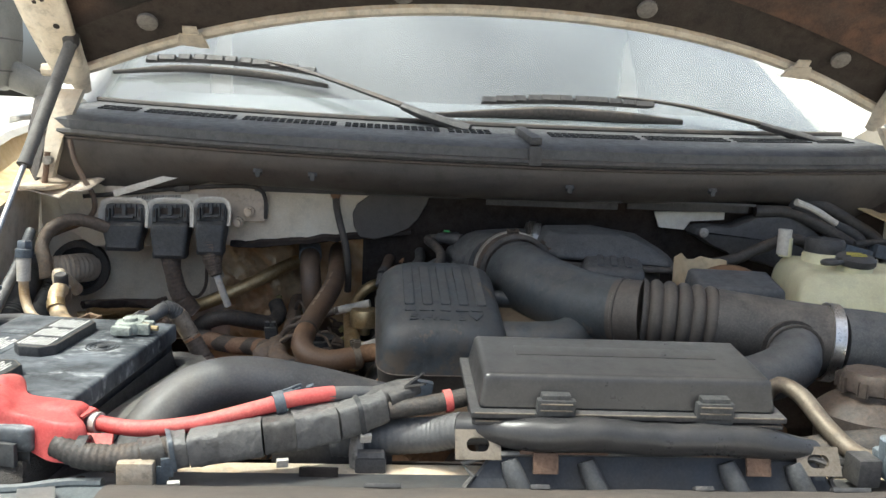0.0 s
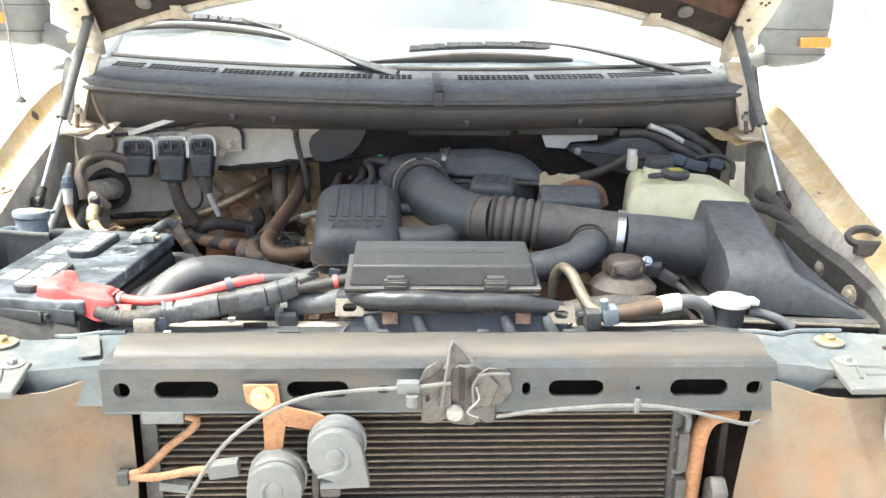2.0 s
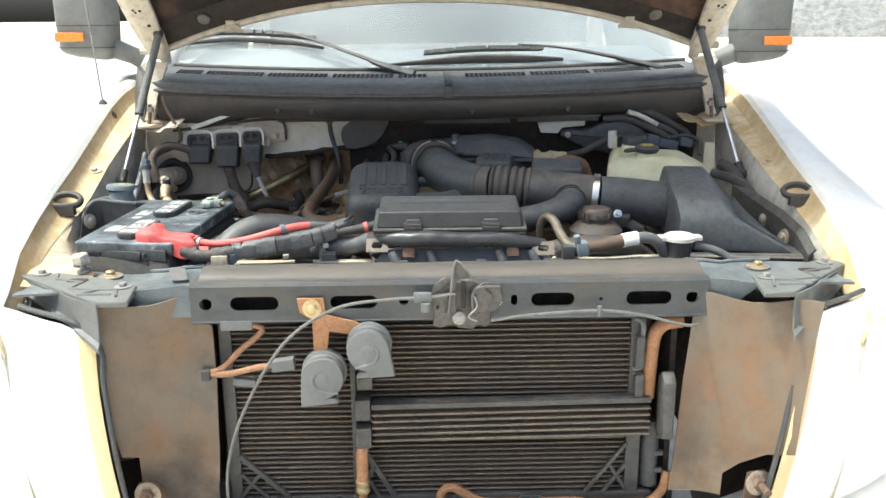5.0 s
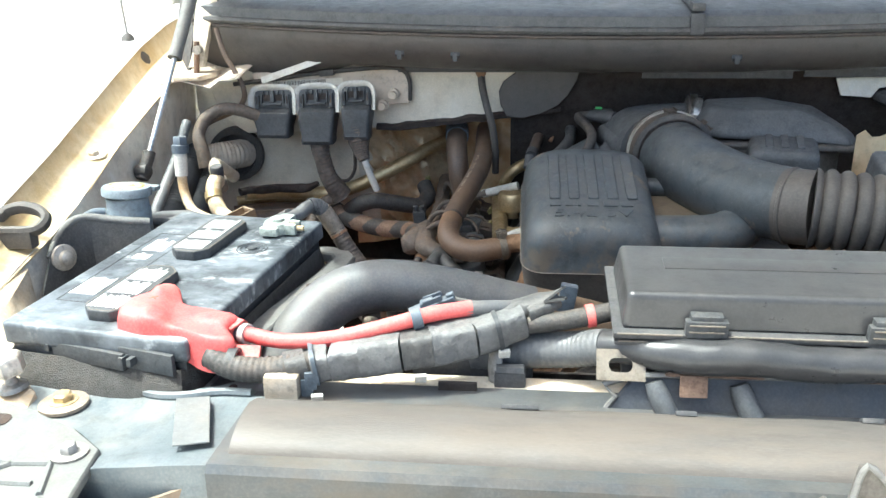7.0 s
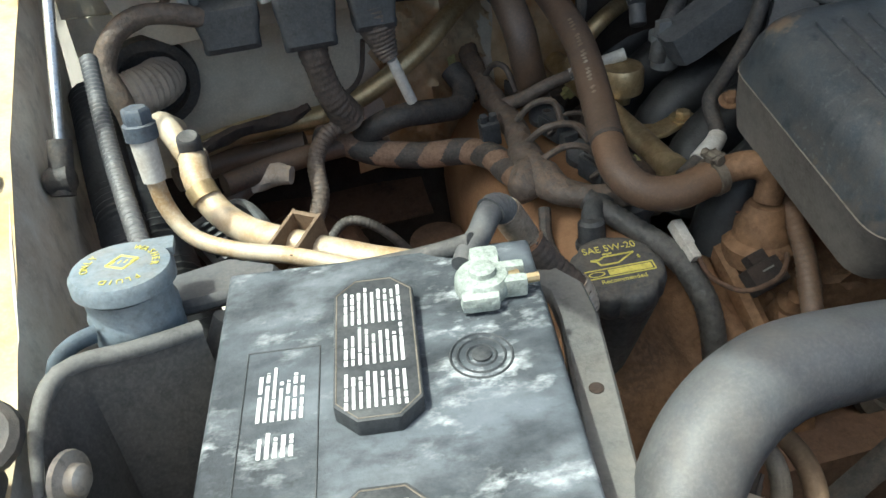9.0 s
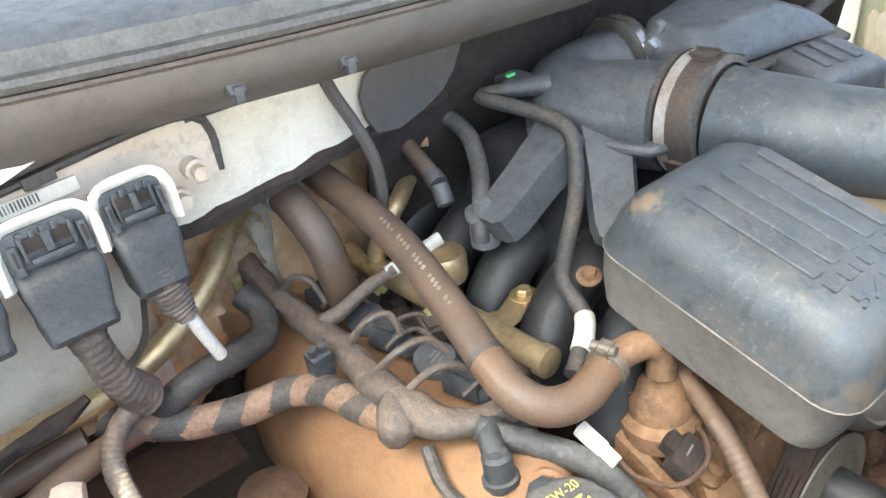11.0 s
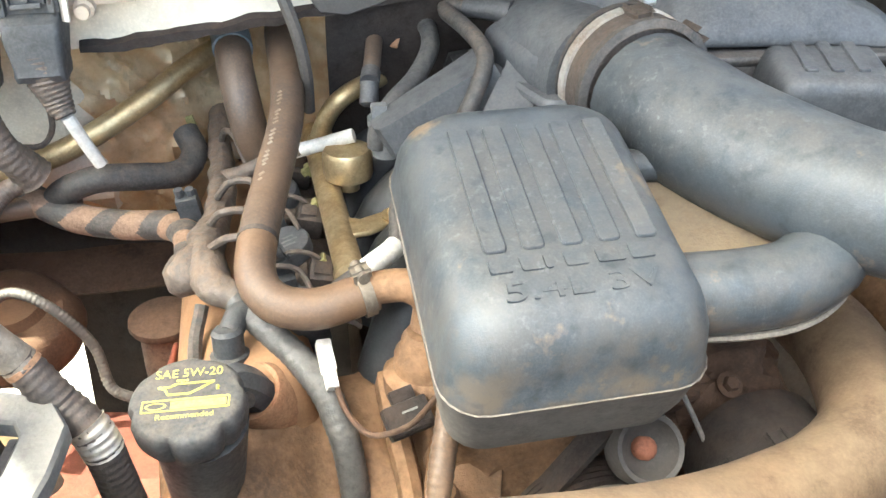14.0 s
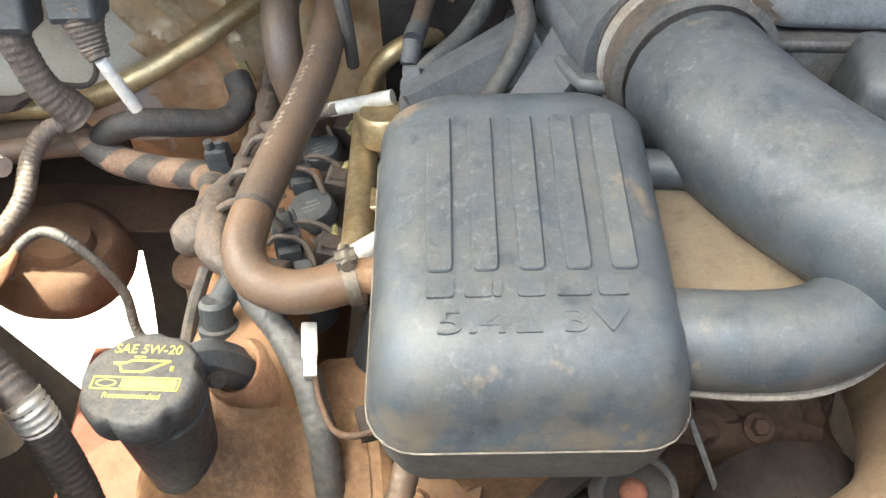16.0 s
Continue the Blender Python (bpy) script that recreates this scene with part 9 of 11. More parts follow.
def washer_filler():
    w = thing("washer_filler", (-0.68, 0.47, 1.0), "blue-grey washer filler neck with a flip cap and yellow print", "washer filler")
    c = Vector((-0.676, 0.463, 1.0))
    bm = B()
    lathe(bm, Matrix.Translation(c), [(0.027, 0), (0.026, 0.10), (0.0265, 0.104), (0.0265, 0.112), (0.025, 0.114), (0.025, 0.128)], 28)
    part("neck", bm, BLUE_GREY, w)
    M = loc(-0.676, 0.463, 1.128) @ rot(-4, 3, 0)
    bm = B()
    lathe(bm, M, [(0.0265, 0), (0.0295, 0.002), (0.0295, 0.009), (0.0275, 0.012), (0.012, 0.013)], 32)
    box(bm, M @ loc(0.018, 0.027, 0.006), 0.020, 0.016, 0.006, 0.002)
    cap = part("cap", bm, BLUE_GREY, w)
    bm = B()
    tube(bm, [c + Vector(v) for v in ((-0.020, -0.020, 0.112), (-0.030, -0.026, 0.113), (-0.040, -0.032, 0.108), (-0.043, -0.034, 0.097), (-0.037, -0.032, 0.088), (-0.027, -0.027, 0.090), (-0.022, -0.024, 0.100))], 0.0028, 8, 0.004, flat=2.2)
    part("strap", bm, BLUE_GREY, w)
    bm = B()
    for k in range(4):
        rod(bm, M @ Vector((-0.005 + k * 0.0035, 0.001, 0.0128)), M @ Vector((-0.003 + k * 0.0035, 0.004, 0.0128)), 0.0006, 5)
    for p, q in (((-0.008, 0.0), (0.0, 0.010)), ((0.0, 0.010), (0.010, 0.004)), ((0.010, 0.004), (0.002, -0.006)), ((0.002, -0.006), (-0.008, 0.0))):
        rod(bm, M @ Vector((*p, 0.0128)), M @ Vector((*q, 0.0128)), 0.0009, 5)
    part("printed_sign", bm, YELLOW, cap)
    for word, a0, da in (("W A S H E R", 62, 15), ("F L U I D", -58, 14), ("O N L Y", 188, 15)):
        for i, ch in enumerate(word.split()):
            a = a0 - i * da
            text_mesh("printed_letter", ch, 0.0062, M @ rot(0, 0, a) @ loc(0.0195, 0, 0.0130) @ rot(0, 0, -90), YELLOW, cap, 0.0002)
    # wrapped tube, corrugated conduit behind
    t = thing("washer_tube", (-0.69, 0.6, 1.05), "thin grey tube wrapped in spiral sleeve", "tube")
    bm = B()
    tube(bm, [(-0.668, 0.505, 1.075), (-0.675, 0.53, 1.085), (-0.690, 0.60, 1.10), (-0.705, 0.68, 1.12), (-0.715, 0.76, 1.16)], 0.0065, 10, ridge=(0.0045, 0.0012))
    part("sleeve", bm, HOSE_GREY, t)
    k = thing("conduit", (-0.70, 0.7, 0.95), "fat black corrugated conduit along the inner fender", "conduit")
    bm = B()
    tube(bm, [(-0.655, 0.54, 0.985), (-0.675, 0.61, 1.0), (-0.697, 0.70, 1.02), (-0.715, 0.78, 1.04), (-0.728, 0.86, 1.06)], 0.020, 16, ridge=(0.0085, 0.005))
    part("corrugation", bm, RUNNER, k)
    k = thing("conduit", (-0.72, 0.7, 1.0), "black corrugated conduit against the inner fender", "conduit")
    bm = B()
    tube(bm, [(-0.690, 0.55, 1.015), (-0.705, 0.62, 1.03), (-0.720, 0.70, 1.05), (-0.733, 0.78, 1.07), (-0.745, 0.86, 1.09)], 0.0165, 16, ridge=(0.0075, 0.004))
    part("corrugation", bm, RUNNER, k)


washer_filler()


def ac_lines():
    a = thing("air_conditioning_pipe", (-0.63, 0.62, 1.0), "white-stemmed service port and thin pale pipe", "pipe", "air conditioning pipes")
    pts = [(-0.6685, 0.616, 1.150), (-0.668, 0.611, 1.115), (-0.664, 0.606, 1.090), (-0.650, 0.592, 1.072), (-0.620, 0.572, 1.066), (-0.585, 0.552, 1.066), (-0.54, 0.530, 1.058), (-0.50, 0.515, 1.040), (-0.47, 0.505, 1.005)]
    bm = B()
    tube(bm, pts, 0.0065, 12, 0.006)
    part("pipe", bm, PALE_PIPE, a)
    bm = B()
    rod(bm, pts[0], pts[1], 0.0095, 14, 0.0085)
    part("stem", bm, WHITE, a, "white plastic stem")
    bm = B()
    M = aim((-0.6685, 0.617, 1.146), (0.02, 0.12, 1))
    lathe(bm, M, [(0.0118, 0), (0.0118, 0.011), (0.0105, 0.012)], 20)
    lathe(bm, M @ loc(0, 0, 0.012), [(0.0105, 0), (0.0105, 0.009), (0.0085, 0.011)], 6)
    part("cap", bm, CONN_BLUE, a, "slate hexagonal cap")
    b = thing("air_conditioning_pipe", (-0.6, 0.62, 1.0), "fat dusty aluminium air conditioning pipe", "pipe", "air conditioning pipes")
    p2 = [(-0.648, 0.700, 1.075), (-0.647, 0.682, 1.090), (-0.646, 0.665, 1.080), (-0.635, 0.645, 1.062), (-0.612, 0.612, 1.056), (-0.575, 0.580, 1.054), (-0.53, 0.553, 1.048), (-0.48, 0.535, 1.035), (-0.45, 0.52, 1.0), (-0.44, 0.515, 0.96)]
    bm = B()
    tube(bm, p2, 0.0115, 14, 0.006)
    part("pipe", bm, PALE_PIPE, b)
    bm = B()
    M = aim((-0.647, 0.690, 1.092), (0.05, -0.3, 1))
    lathe(bm, M, [(0.0125, -0.02), (0.0125, -0.002)], 16)
    part("valve_seat", bm, DULL_PIPE, b)
    bm = B()
    lathe(bm, M, [(0.0098, 0), (0.0098, 0.004), (0.0090, 0.0046), (0.0098, 0.0052), (0.0098, 0.018), (0.0075, 0.0205), (0.004, 0.0195)], 14)
    part("cap", bm, PLASTIC, b, "small black knurled valve cap")
    bm = B()
    lathe(bm, aim((-0.645, 0.66, 1.077), (0.3, -0.6, -0.6)), [(0.0125, 0), (0.0125, 0.012)], 16)
    part("band", bm, ZINC, b)
    bm = B()
    CB = loc(-0.577, 0.572, 1.058) @ rot(12, 0, -38)
    for dx in (-0.011, 0.011):
        box(bm, CB @ loc(dx, 0, 0), 0.003, 0.044, 0.034, 0.001)
    box(bm, CB @ loc(0, 0.0, -0.016), 0.024, 0.044, 0.003, 0.001)
    box(bm, CB @ loc(0, 0.019, 0.004), 0.022, 0.004, 0.026, 0.001)
    part("clamp_block", bm, DUST_TAN, b, "brown folded pipe bracket")
    bm = B()
    tube(bm, [(-0.650, 0.70, 1.08), (-0.665, 0.73, 1.10), (-0.675, 0.77, 1.09), (-0.67, 0.82, 1.06)], 0.010, 12, 0.008)
    part("return_bend", bm, PALE_PIPE, b)
    # suction line across the firewall
    s = thing("air_conditioning_pipe", (-0.5, 0.88, 1.0), "dull golden air conditioning pipe along the firewall", "pipe", "air conditioning pipes")
    bm = B()
    tube(bm, [(-0.66, 0.84, 1.025), (-0.60, 0.875, 1.020), (-0.53, 0.885, 1.016), (-0.49, 0.888, 1.025), (-0.45, 0.892, 1.042), (-0.40, 0.915, 1.064), (-0.36, 0.95, 1.082), (-0.31, 0.985, 1.10)], 0.0115, 14, 0.01)
    part("pipe", bm, ZINC, s)
    bm = B()
    tube(bm, [(-0.64, 0.82, 0.99), (-0.55, 0.86, 0.985), (-0.47, 0.87, 0.985)], 0.012, 14, 0.012)
    part("hose", bm, RUBBER_BROWN, s)
    bm = B()
    tube(bm, [(-0.655, 0.80, 1.04), (-0.62, 0.84, 1.035), (-0.57, 0.86, 1.03), (-0.54, 0.86, 1.04)], [0.006, 0.008, 0.007, 0.004], 10, 0.006, lumpy=0.5)
    part("torn_foam", bm, DARK, s)
    # evaporator grommet and ribbed spigot
    g = thing("heater_grommet", (-0.70, 0.89, 1.03), "black rubber grommet round a ribbed grey hose", "grommet")
    bm = B()
    lathe(bm, aim((-0.690, 0.905, 1.08), (0.1, -1, 0.05)), [(0.047, 0), (0.046, 0.018), (0.036, 0.020), (0.034, 0.006)], 28)
    part("ring", bm, RUBBER, g)
    bm = B()
    tube(bm, [(-0.680, 0.905, 1.080), (-0.686, 0.882, 1.083), (-0.705, 0.866, 1.083), (-0.735, 0.858, 1.079)], 0.0225, 18, ridge=(0.005, 0.002))
    part("spigot", bm, MODULE, g, "ivory dusty ribbed spigot")
    # arched loom from the module's left plug
    h = thing("wiring_loom", (-0.69, 0.82, 1.1), "taped loom arching from the engine module plug", "wiring loom")
    bm = B()
    tube(bm, [(-0.622, 0.828, 1.158), (-0.645, 0.822, 1.168), (-0.675, 0.815, 1.172), (-0.70, 0.805, 1.160), (-0.712, 0.795, 1.135), (-0.705, 0.785, 1.11), (-0.70, 0.78, 1.085)], [0.009, 0.0095, 0.010, 0.010, 0.010, 0.011, 0.011], 12, 0.006, lumpy=0.12)
    part("wrap", bm, TAPE_BROWN, h)
    v = thing("vacuum_tube", (-0.65, 0.85, 1.2), "thin brown tube hanging from the cowl corner", "tube")
    bm = B()
    tube(bm, [(-0.685, 0.845, 1.295), (-0.675, 0.838, 1.262), (-0.66, 0.832, 1.235), (-0.645, 0.828, 1.21), (-0.645, 0.83, 1.185), (-0.665, 0.835, 1.165), (-0.70, 0.84, 1.15), (-0.72, 0.845, 1.14)], 0.0042, 8, 0.006)
    part("tube", bm, RUBBER_BROWN, v)


ac_lines()


def engine_module():
    m = thing("engine_module", (-0.51, 0.87, 1.15), "dusty engine control module with three black plugs", "control module")
    bm = B()
    box(bm, loc(-0.512, 0.885, 1.196) @ rot(-6, -2.0, 0), 0.258, 0.035, 0.058, 0.005)
    part("case", bm, MODULE, m)
    bm = B()
    tube(bm, [(-0.67, 0.858, 1.205), (-0.60, 0.862, 1.213), (-0.54, 0.864, 1.221), (-0.44, 0.868, 1.230), (-0.395, 0.868, 1.228), (-0.382, 0.868, 1.21), (-0.382, 0.868, 1.178)], 0.0035, 8, 0.01)
    box(bm, loc(-0.515, 0.862, 1.223) @ rot(0, -5, 0), 0.024, 0.008, 0.010, 0.002)
    part("gasket", bm, RUBBER, m)
    bm = B()
    box(bm, loc(-0.555, 0.8655, 1.206) @ rot(-6, -3, 0), 0.13, 0.001, 0.011, 0)
    lab = part("barcode_label", bm, FIREWALL, m)
    bm = B()
    rnd = random.Random(3)
    for i in range(34):
        box(bm, loc(-0.555, 0.8648, 1.206) @ rot(-6, -3, 0) @ loc(-0.05 + i * 0.0026, 0, 0.001), 0.0006 + 0.001 * rnd.random(), 0.0006, 0.007, 0)
    tagged(part("barcode", bm, TAPE_BROWN, lab), kind="stuff")
    bm = B()
    for x in (-0.407, -0.425):
        lathe(bm, aim((x, 0.866, 1.19 + (x + 0.407)), (0, -1, 0)), [(0.009, 0), (0.009, 0.012), (0.006, 0.013), (0.006, 0.022)], 10)
    part("stud", bm, MODULE, m)
    for i, (x, z, w, drop) in enumerate(((-0.600, 1.170, 0.062, 0.0), (-0.528, 1.172, 0.060, 0.012), (-0.464, 1.176, 0.048, 0.008))):
        bm = B()
        box(bm, loc(x, 0.854, z + 0.010) @ rot(-14, -2, 0), w, 0.030, 0.030, 0.003)
        loft(bm, [[Vector((x + u * w * kw, yc + v * kd, z + dz)) for u, v in round_rect(1, 1, 0.12, 3)] for dz, kw, kd, yc in ((0.0, 0.94, 0.036, 0.850), (-0.006, 0.97, 0.046, 0.846), (-0.018, 0.97, 0.048, 0.844), (-0.034 - drop, 0.84, 0.040, 0.840), (-0.040 - drop, 0.86, 0.040, 0.838), (-0.046 - drop, 0.84, 0.034, 0.838))])
        pl = part("plug", bm, PLUG, m, "black multi-pin plug")
        P = loc(x, 0.8375, z + 0.014) @ rot(-14, -2, 0)
        bm = B()
        for sx in (-0.40, 0.40):
            box(bm, P @ loc(sx * w, -0.002, -0.004), w * 0.10, 0.008, 0.022, 0.0015)
            box(bm, P @ loc((sx * 0.72) * w, -0.001, 0.002), w * 0.04, 0.006, 0.018, 0.001)
        box(bm, P @ loc(0, -0.003, -0.008), w * 0.50, 0.007, 0.004, 0.001)
        for k in range(5):
            box(bm, P @ loc((k - 2) * w * 0.13, 0.001, 0.0105), w * 0.06, 0.005, 0.006, 0.001)
        box(bm, P @ loc(0, -0.002, 0.002), w * 0.10, 0.006, 0.014, 0.001)
        part("latch_ribs", bm, PLUG, pl)
        bm = B()
        box(bm, P @ loc(0, 0.0015, 0.003), w * 0.62, 0.002, 0.010, 0)
        for sx in (-0.40, 0.40):
            box(bm, P @ loc(sx * w, -0.0062, -0.002), w * 0.04, 0.001, 0.012, 0)
        part("slot", bm, DARK, pl)
        bm = B()
        hw = w / 2 + 0.003
        tube(bm, [(x - hw, 0.838, z - 0.012), (x - hw, 0.842, z + 0.018), (x - hw + 0.008, 0.846, z + 0.029), (x, 0.846, z + 0.0315), (x + hw - 0.008, 0.846, z + 0.030), (x + hw, 0.842, z + 0.020), (x + hw, 0.838, z - 0.008)], 0.0030, 8, 0.006, flat=2.8)
        part("lock_frame", bm, WHITE, pl, "white locking frame")
    bm = B()
    tube(bm, [(-0.528, 0.84, 1.125), (-0.526, 0.838, 1.10), (-0.522, 0.84, 1.075), (-0.515, 0.845, 1.05), (-0.50, 0.855, 1.02)], [0.016, 0.0145, 0.013, 0.0145, 0.017], 14, ridge=(0.007, 0.0009), lumpy=0.16)
    part("lead", bm, TAPE_BROWN, m)
    bm = B()
    tube(bm, [(-0.464, 0.84, 1.14), (-0.462, 0.836, 1.118), (-0.457, 0.832, 1.098), (-0.453, 0.828, 1.088)], [0.020, 0.017, 0.012, 0.008], 12, ridge=(0.0045, 0.0010), lumpy=0.14)
    part("lead", bm, TAPE_BROWN, m)
    bm = B()
    tube(bm, [(-0.453, 0.828, 1.088), (-0.444, 0.832, 1.06), (-0.436, 0.836, 1.036)], 0.0058, 10, 0.01)
    part("tag", bm, WHITE, m, "white tape tag")
    bm = B()
    tube(bm, [(-0.50, 0.855, 1.02), (-0.53, 0.845, 1.01), (-0.545, 0.83, 0.99), (-0.548, 0.80, 0.965), (-0.565, 0.775, 0.945), (-0.588, 0.755, 0.93)], 0.009, 10, ridge=(0.005, 0.0008))
    tube(bm, [(-0.475, 0.86, 1.10), (-0.48, 0.875, 1.06), (-0.495, 0.88, 1.04), (-0.515, 0.87, 1.045)], 0.0028, 8, 0.006)
    part("branch", bm, TAPE_BROWN, m)


engine_module()


def front_left_bits():
    s = thing("mounting_stud", (-0.62, 0.115, 1.04), "large weathered hex bolt beside the battery", "bolt")
    bm = B()
    M = aim((-0.640, 0.138, 1.042), (-0.12, -0.05, 1))
    lathe(bm, M, [(0.013, 0), (0.012, 0.004), (0.006, 0.006), (0.0045, 0.014)], 16)
    part("shank", bm, STEEL, s)
    bm = B()
    lathe(bm, M, [(0.010, 0.014), (0.016, 0.0165), (0.016, 0.030), (0.0135, 0.033), (0.012, 0.0335)], 6)
    part("head", bm, ALU, s)
    p = thing("bracket", (-0.42, 0.13, 1.03), "black pressed bracket with a hole in front of the battery", "bracket")
    bm = B()
    prism(bm, loc(0, 0, 1.040), [(-0.477, 0.147), (-0.455, 0.156), (-0.435, 0.172), (-0.424, 0.166), (-0.395, 0.161), (-0.391, 0.137), (-0.44, 0.140)], 0.004, 0.001)
    bp = part("plate", bm, BEAM_BLUE, p)
    bm = B()
    rod(bm, (-0.443, 0.152, 1.0438), (-0.443, 0.152, 1.0450), 0.0038, 14)
    part("hole", bm, DARK, bp)
    bm = B()
    box(bm, loc(-0.392, 0.135, 1.058), 0.03, 0.018, 0.022, 0.004)
    part("clip", bm, ALU, p)
    # slots and clips on the strip behind the seal
    q = thing("shroud_bracket", (-0.24, 0.19, 1.03), "black bracket with a pale peg on the radiator top", "bracket")
    bm = B()
    box(bm, loc(-0.235, 0.205, 1.052), 0.11, 0.012, 0.03, 0.003)
    part("plate", bm, PLASTIC, q)
    bm = B()
    tube(bm, [(-0.213, 0.19, 1.07), (-0.213, 0.184, 1.055), (-0.213, 0.182, 1.043)], [0.007, 0.0085, 0.007], 10, 0.006, flat=0.6)
    part("peg", bm, STEEL, q)
    bm = B()
    box(bm, loc(-0.245, 0.164, 1.045), 0.034, 0.004, 0.012, 0.001)
    part("slot", bm, DARK, q)


front_left_bits()


def antenna():
    a = thing("antenna", (-0.85, 0.88, 1.24), "thin black whip antenna on a round foot", "antenna")
    bm = B()
    lathe(bm, loc(-0.85, 0.88, 1.235), [(0.032, 0), (0.030, 0.012), (0.016, 0.026), (0.009, 0.045), (0.004, 0.05)], 20)
    part("foot", bm, RUBBER, a)
    bm = B()
    rod(bm, (-0.85, 0.88, 1.28), (-0.905, 0.90, 2.05), 0.0022, 6)
    part("mast", bm, STEEL, a)


antenna()


# ---- hoses, looms and small parts on the engine ----
def heater_hoses():
    h = thing("heater_hose", (-0.27, 0.75, 1.0), "brown dusty rubber heater hose with a worm clamp", "heater hose", "heater hoses")
    pts = [(-0.262, 0.985, 1.120), (-0.264, 0.945, 1.110), (-0.262, 0.87, 1.094), (-0.266, 0.80, 1.080), (-0.282, 0.72, 1.062), (-0.295, 0.66, 1.045), (-0.298, 0.625, 1.032), (-0.285, 0.605, 1.022), (-0.258, 0.598, 1.018), (-0.228, 0.602, 1.022), (-0.214, 0.605, 1.024)]
    bm = B()
    tube(bm, pts, 0.0155, 16, 0.007, span=(0, 5.05))
    part("hose", bm, RUBBER_BROWN, h)
    bm = B()
    tube(bm, pts, 0.0154, 16, 0.007, span=(5.0, 10))
    part("dusty_end", bm, HOSE_TAN, h, "lower half coated in tan dust")
    spine = [q for q in smooth_path(pts, 0.0055) if 2.6 < q[1] < 4.3]
    for k, (c, at) in enumerate(spine[:-1]):
        if k % 5 != 4:
            t = (spine[k + 1][0] - c).normalized()
            up = Vector((-0.35, -0.15, 1.0))
            up = (up - t * up.dot(t)).normalized()
            bm = B()
            box(bm, aim(c + up * 0.0154, up), 0.0030, 0.0034 + 0.001 * (k % 3), 0.0006, 0)
            part("print_bar", bm, CLAMP, h)
    bm = B()
    tube(bm, pts, 0.0158, 16, 0.002, span=(4.95, 5.1))
    part("band", bm, RUBBER, h)
    bm = B()
    M = band(bm, pts, 9.45, 0.009, 0.0160, 22)
    box(bm, M @ loc(0.0, 0.018, 0.005), 0.010, 0.008, 0.010, 0.002)
    rod(bm, M @ Vector((-0.009, 0.019, 0.005)), M @ Vector((0.012, 0.019, 0.005)), 0.0045, 10)
    part("clamp", bm, DULL_PIPE, h, "dusty worm clamp")
    g = thing("heater_hose", (-0.305, 0.9, 1.0), "short brown elbow hose with a blue-grey clamp", "heater hose", "heater hoses")
    p2 = [(-0.315, 0.965, 1.118), (-0.311, 0.93, 1.112), (-0.309, 0.895, 1.098), (-0.305, 0.872, 1.072), (-0.300, 0.868, 1.04), (-0.29, 0.880, 1.005), (-0.28, 0.90, 0.98)]
    bm = B()
    tube(bm, p2, 0.0175, 16, 0.007)
    part("hose", bm, RUBBER_BROWN, g)
    bm = B()
    tube(bm, p2, 0.0195, 18, 0.004, span=(0.2, 1.35))
    part("clamp", bm, BLUE_GREY, g)


heater_hoses()


def fuel_rail():
    f = thing("fuel_rail", (-0.23, 0.8, 0.98), "dull golden fuel rail with a round damper", "fuel rail")
    bm = B()
    rod(bm, (-0.226, 0.668, 0.998), (-0.240, 0.945, 1.003), 0.0125, 16)
    lathe(bm, aim((-0.226, 0.668, 0.998), (0.05, -1, 0)), [(0.0145, -0.004), (0.0145, 0.006), (0.009, 0.008)], 16)
    part("rail", bm, ZINC, f)
    bm = B()
    tube(bm, [(-0.238, 0.90, 1.008), (-0.232, 0.895, 1.028), (-0.220, 0.89, 1.052), (-0.200, 0.895, 1.066), (-0.17, 0.92, 1.068), (-0.145, 0.94, 1.068)], 0.0095, 14, 0.006)
    lathe(bm, aim((-0.236, 0.90, 1.012), (0.3, 0, 1)), [(0.012, 0), (0.012, 0.006)], 14)
    part("feed_pipe", bm, ZINC, f)
    bm = B()
    lathe(bm, loc(-0.213, 0.815, 1.0), [(0.010, 0), (0.010, 0.012), (0.0225, 0.014), (0.0235, 0.018), (0.0235, 0.038), (0.021, 0.042), (0.012, 0.0425)], 28)
    part("damper", bm, ZINC, f)
    bm = B()
    prism(bm, loc(-0.205, 0.735, 1.002), [(-0.03, -0.02), (0.0, -0.016), (0.03, 0.0), (0.034, 0.014), (0.022, 0.02), (-0.005, 0.008), (-0.03, 0.02)], 0.005, 0.001)
    bolt(bm, (-0.178, 0.742, 1.007), (0, 0, 1), 0.008, 1.7)
    part("bracket", bm, ZINC, f)
    for y in (0.70, 0.80, 0.88):
        bm = B()
        box(bm, loc(-0.247, y, 0.992) @ rot(0, -30, 0), 0.010, 0.012, 0.012, 0.002)
        box(bm, loc(-0.253, y, 0.989) @ rot(0, -30, 0), 0.006, 0.008, 0.007, 0.001)
        part("injector_plug", bm, YELLOWISH, f, "yellow-green injector plug")


YELLOWISH = pbr("olive_plug", (0.34, 0.31, 0.13), (0.26, 0.23, 0.10), 40.0, (0.5, 0.7), bump=0.1)
fuel_rail()


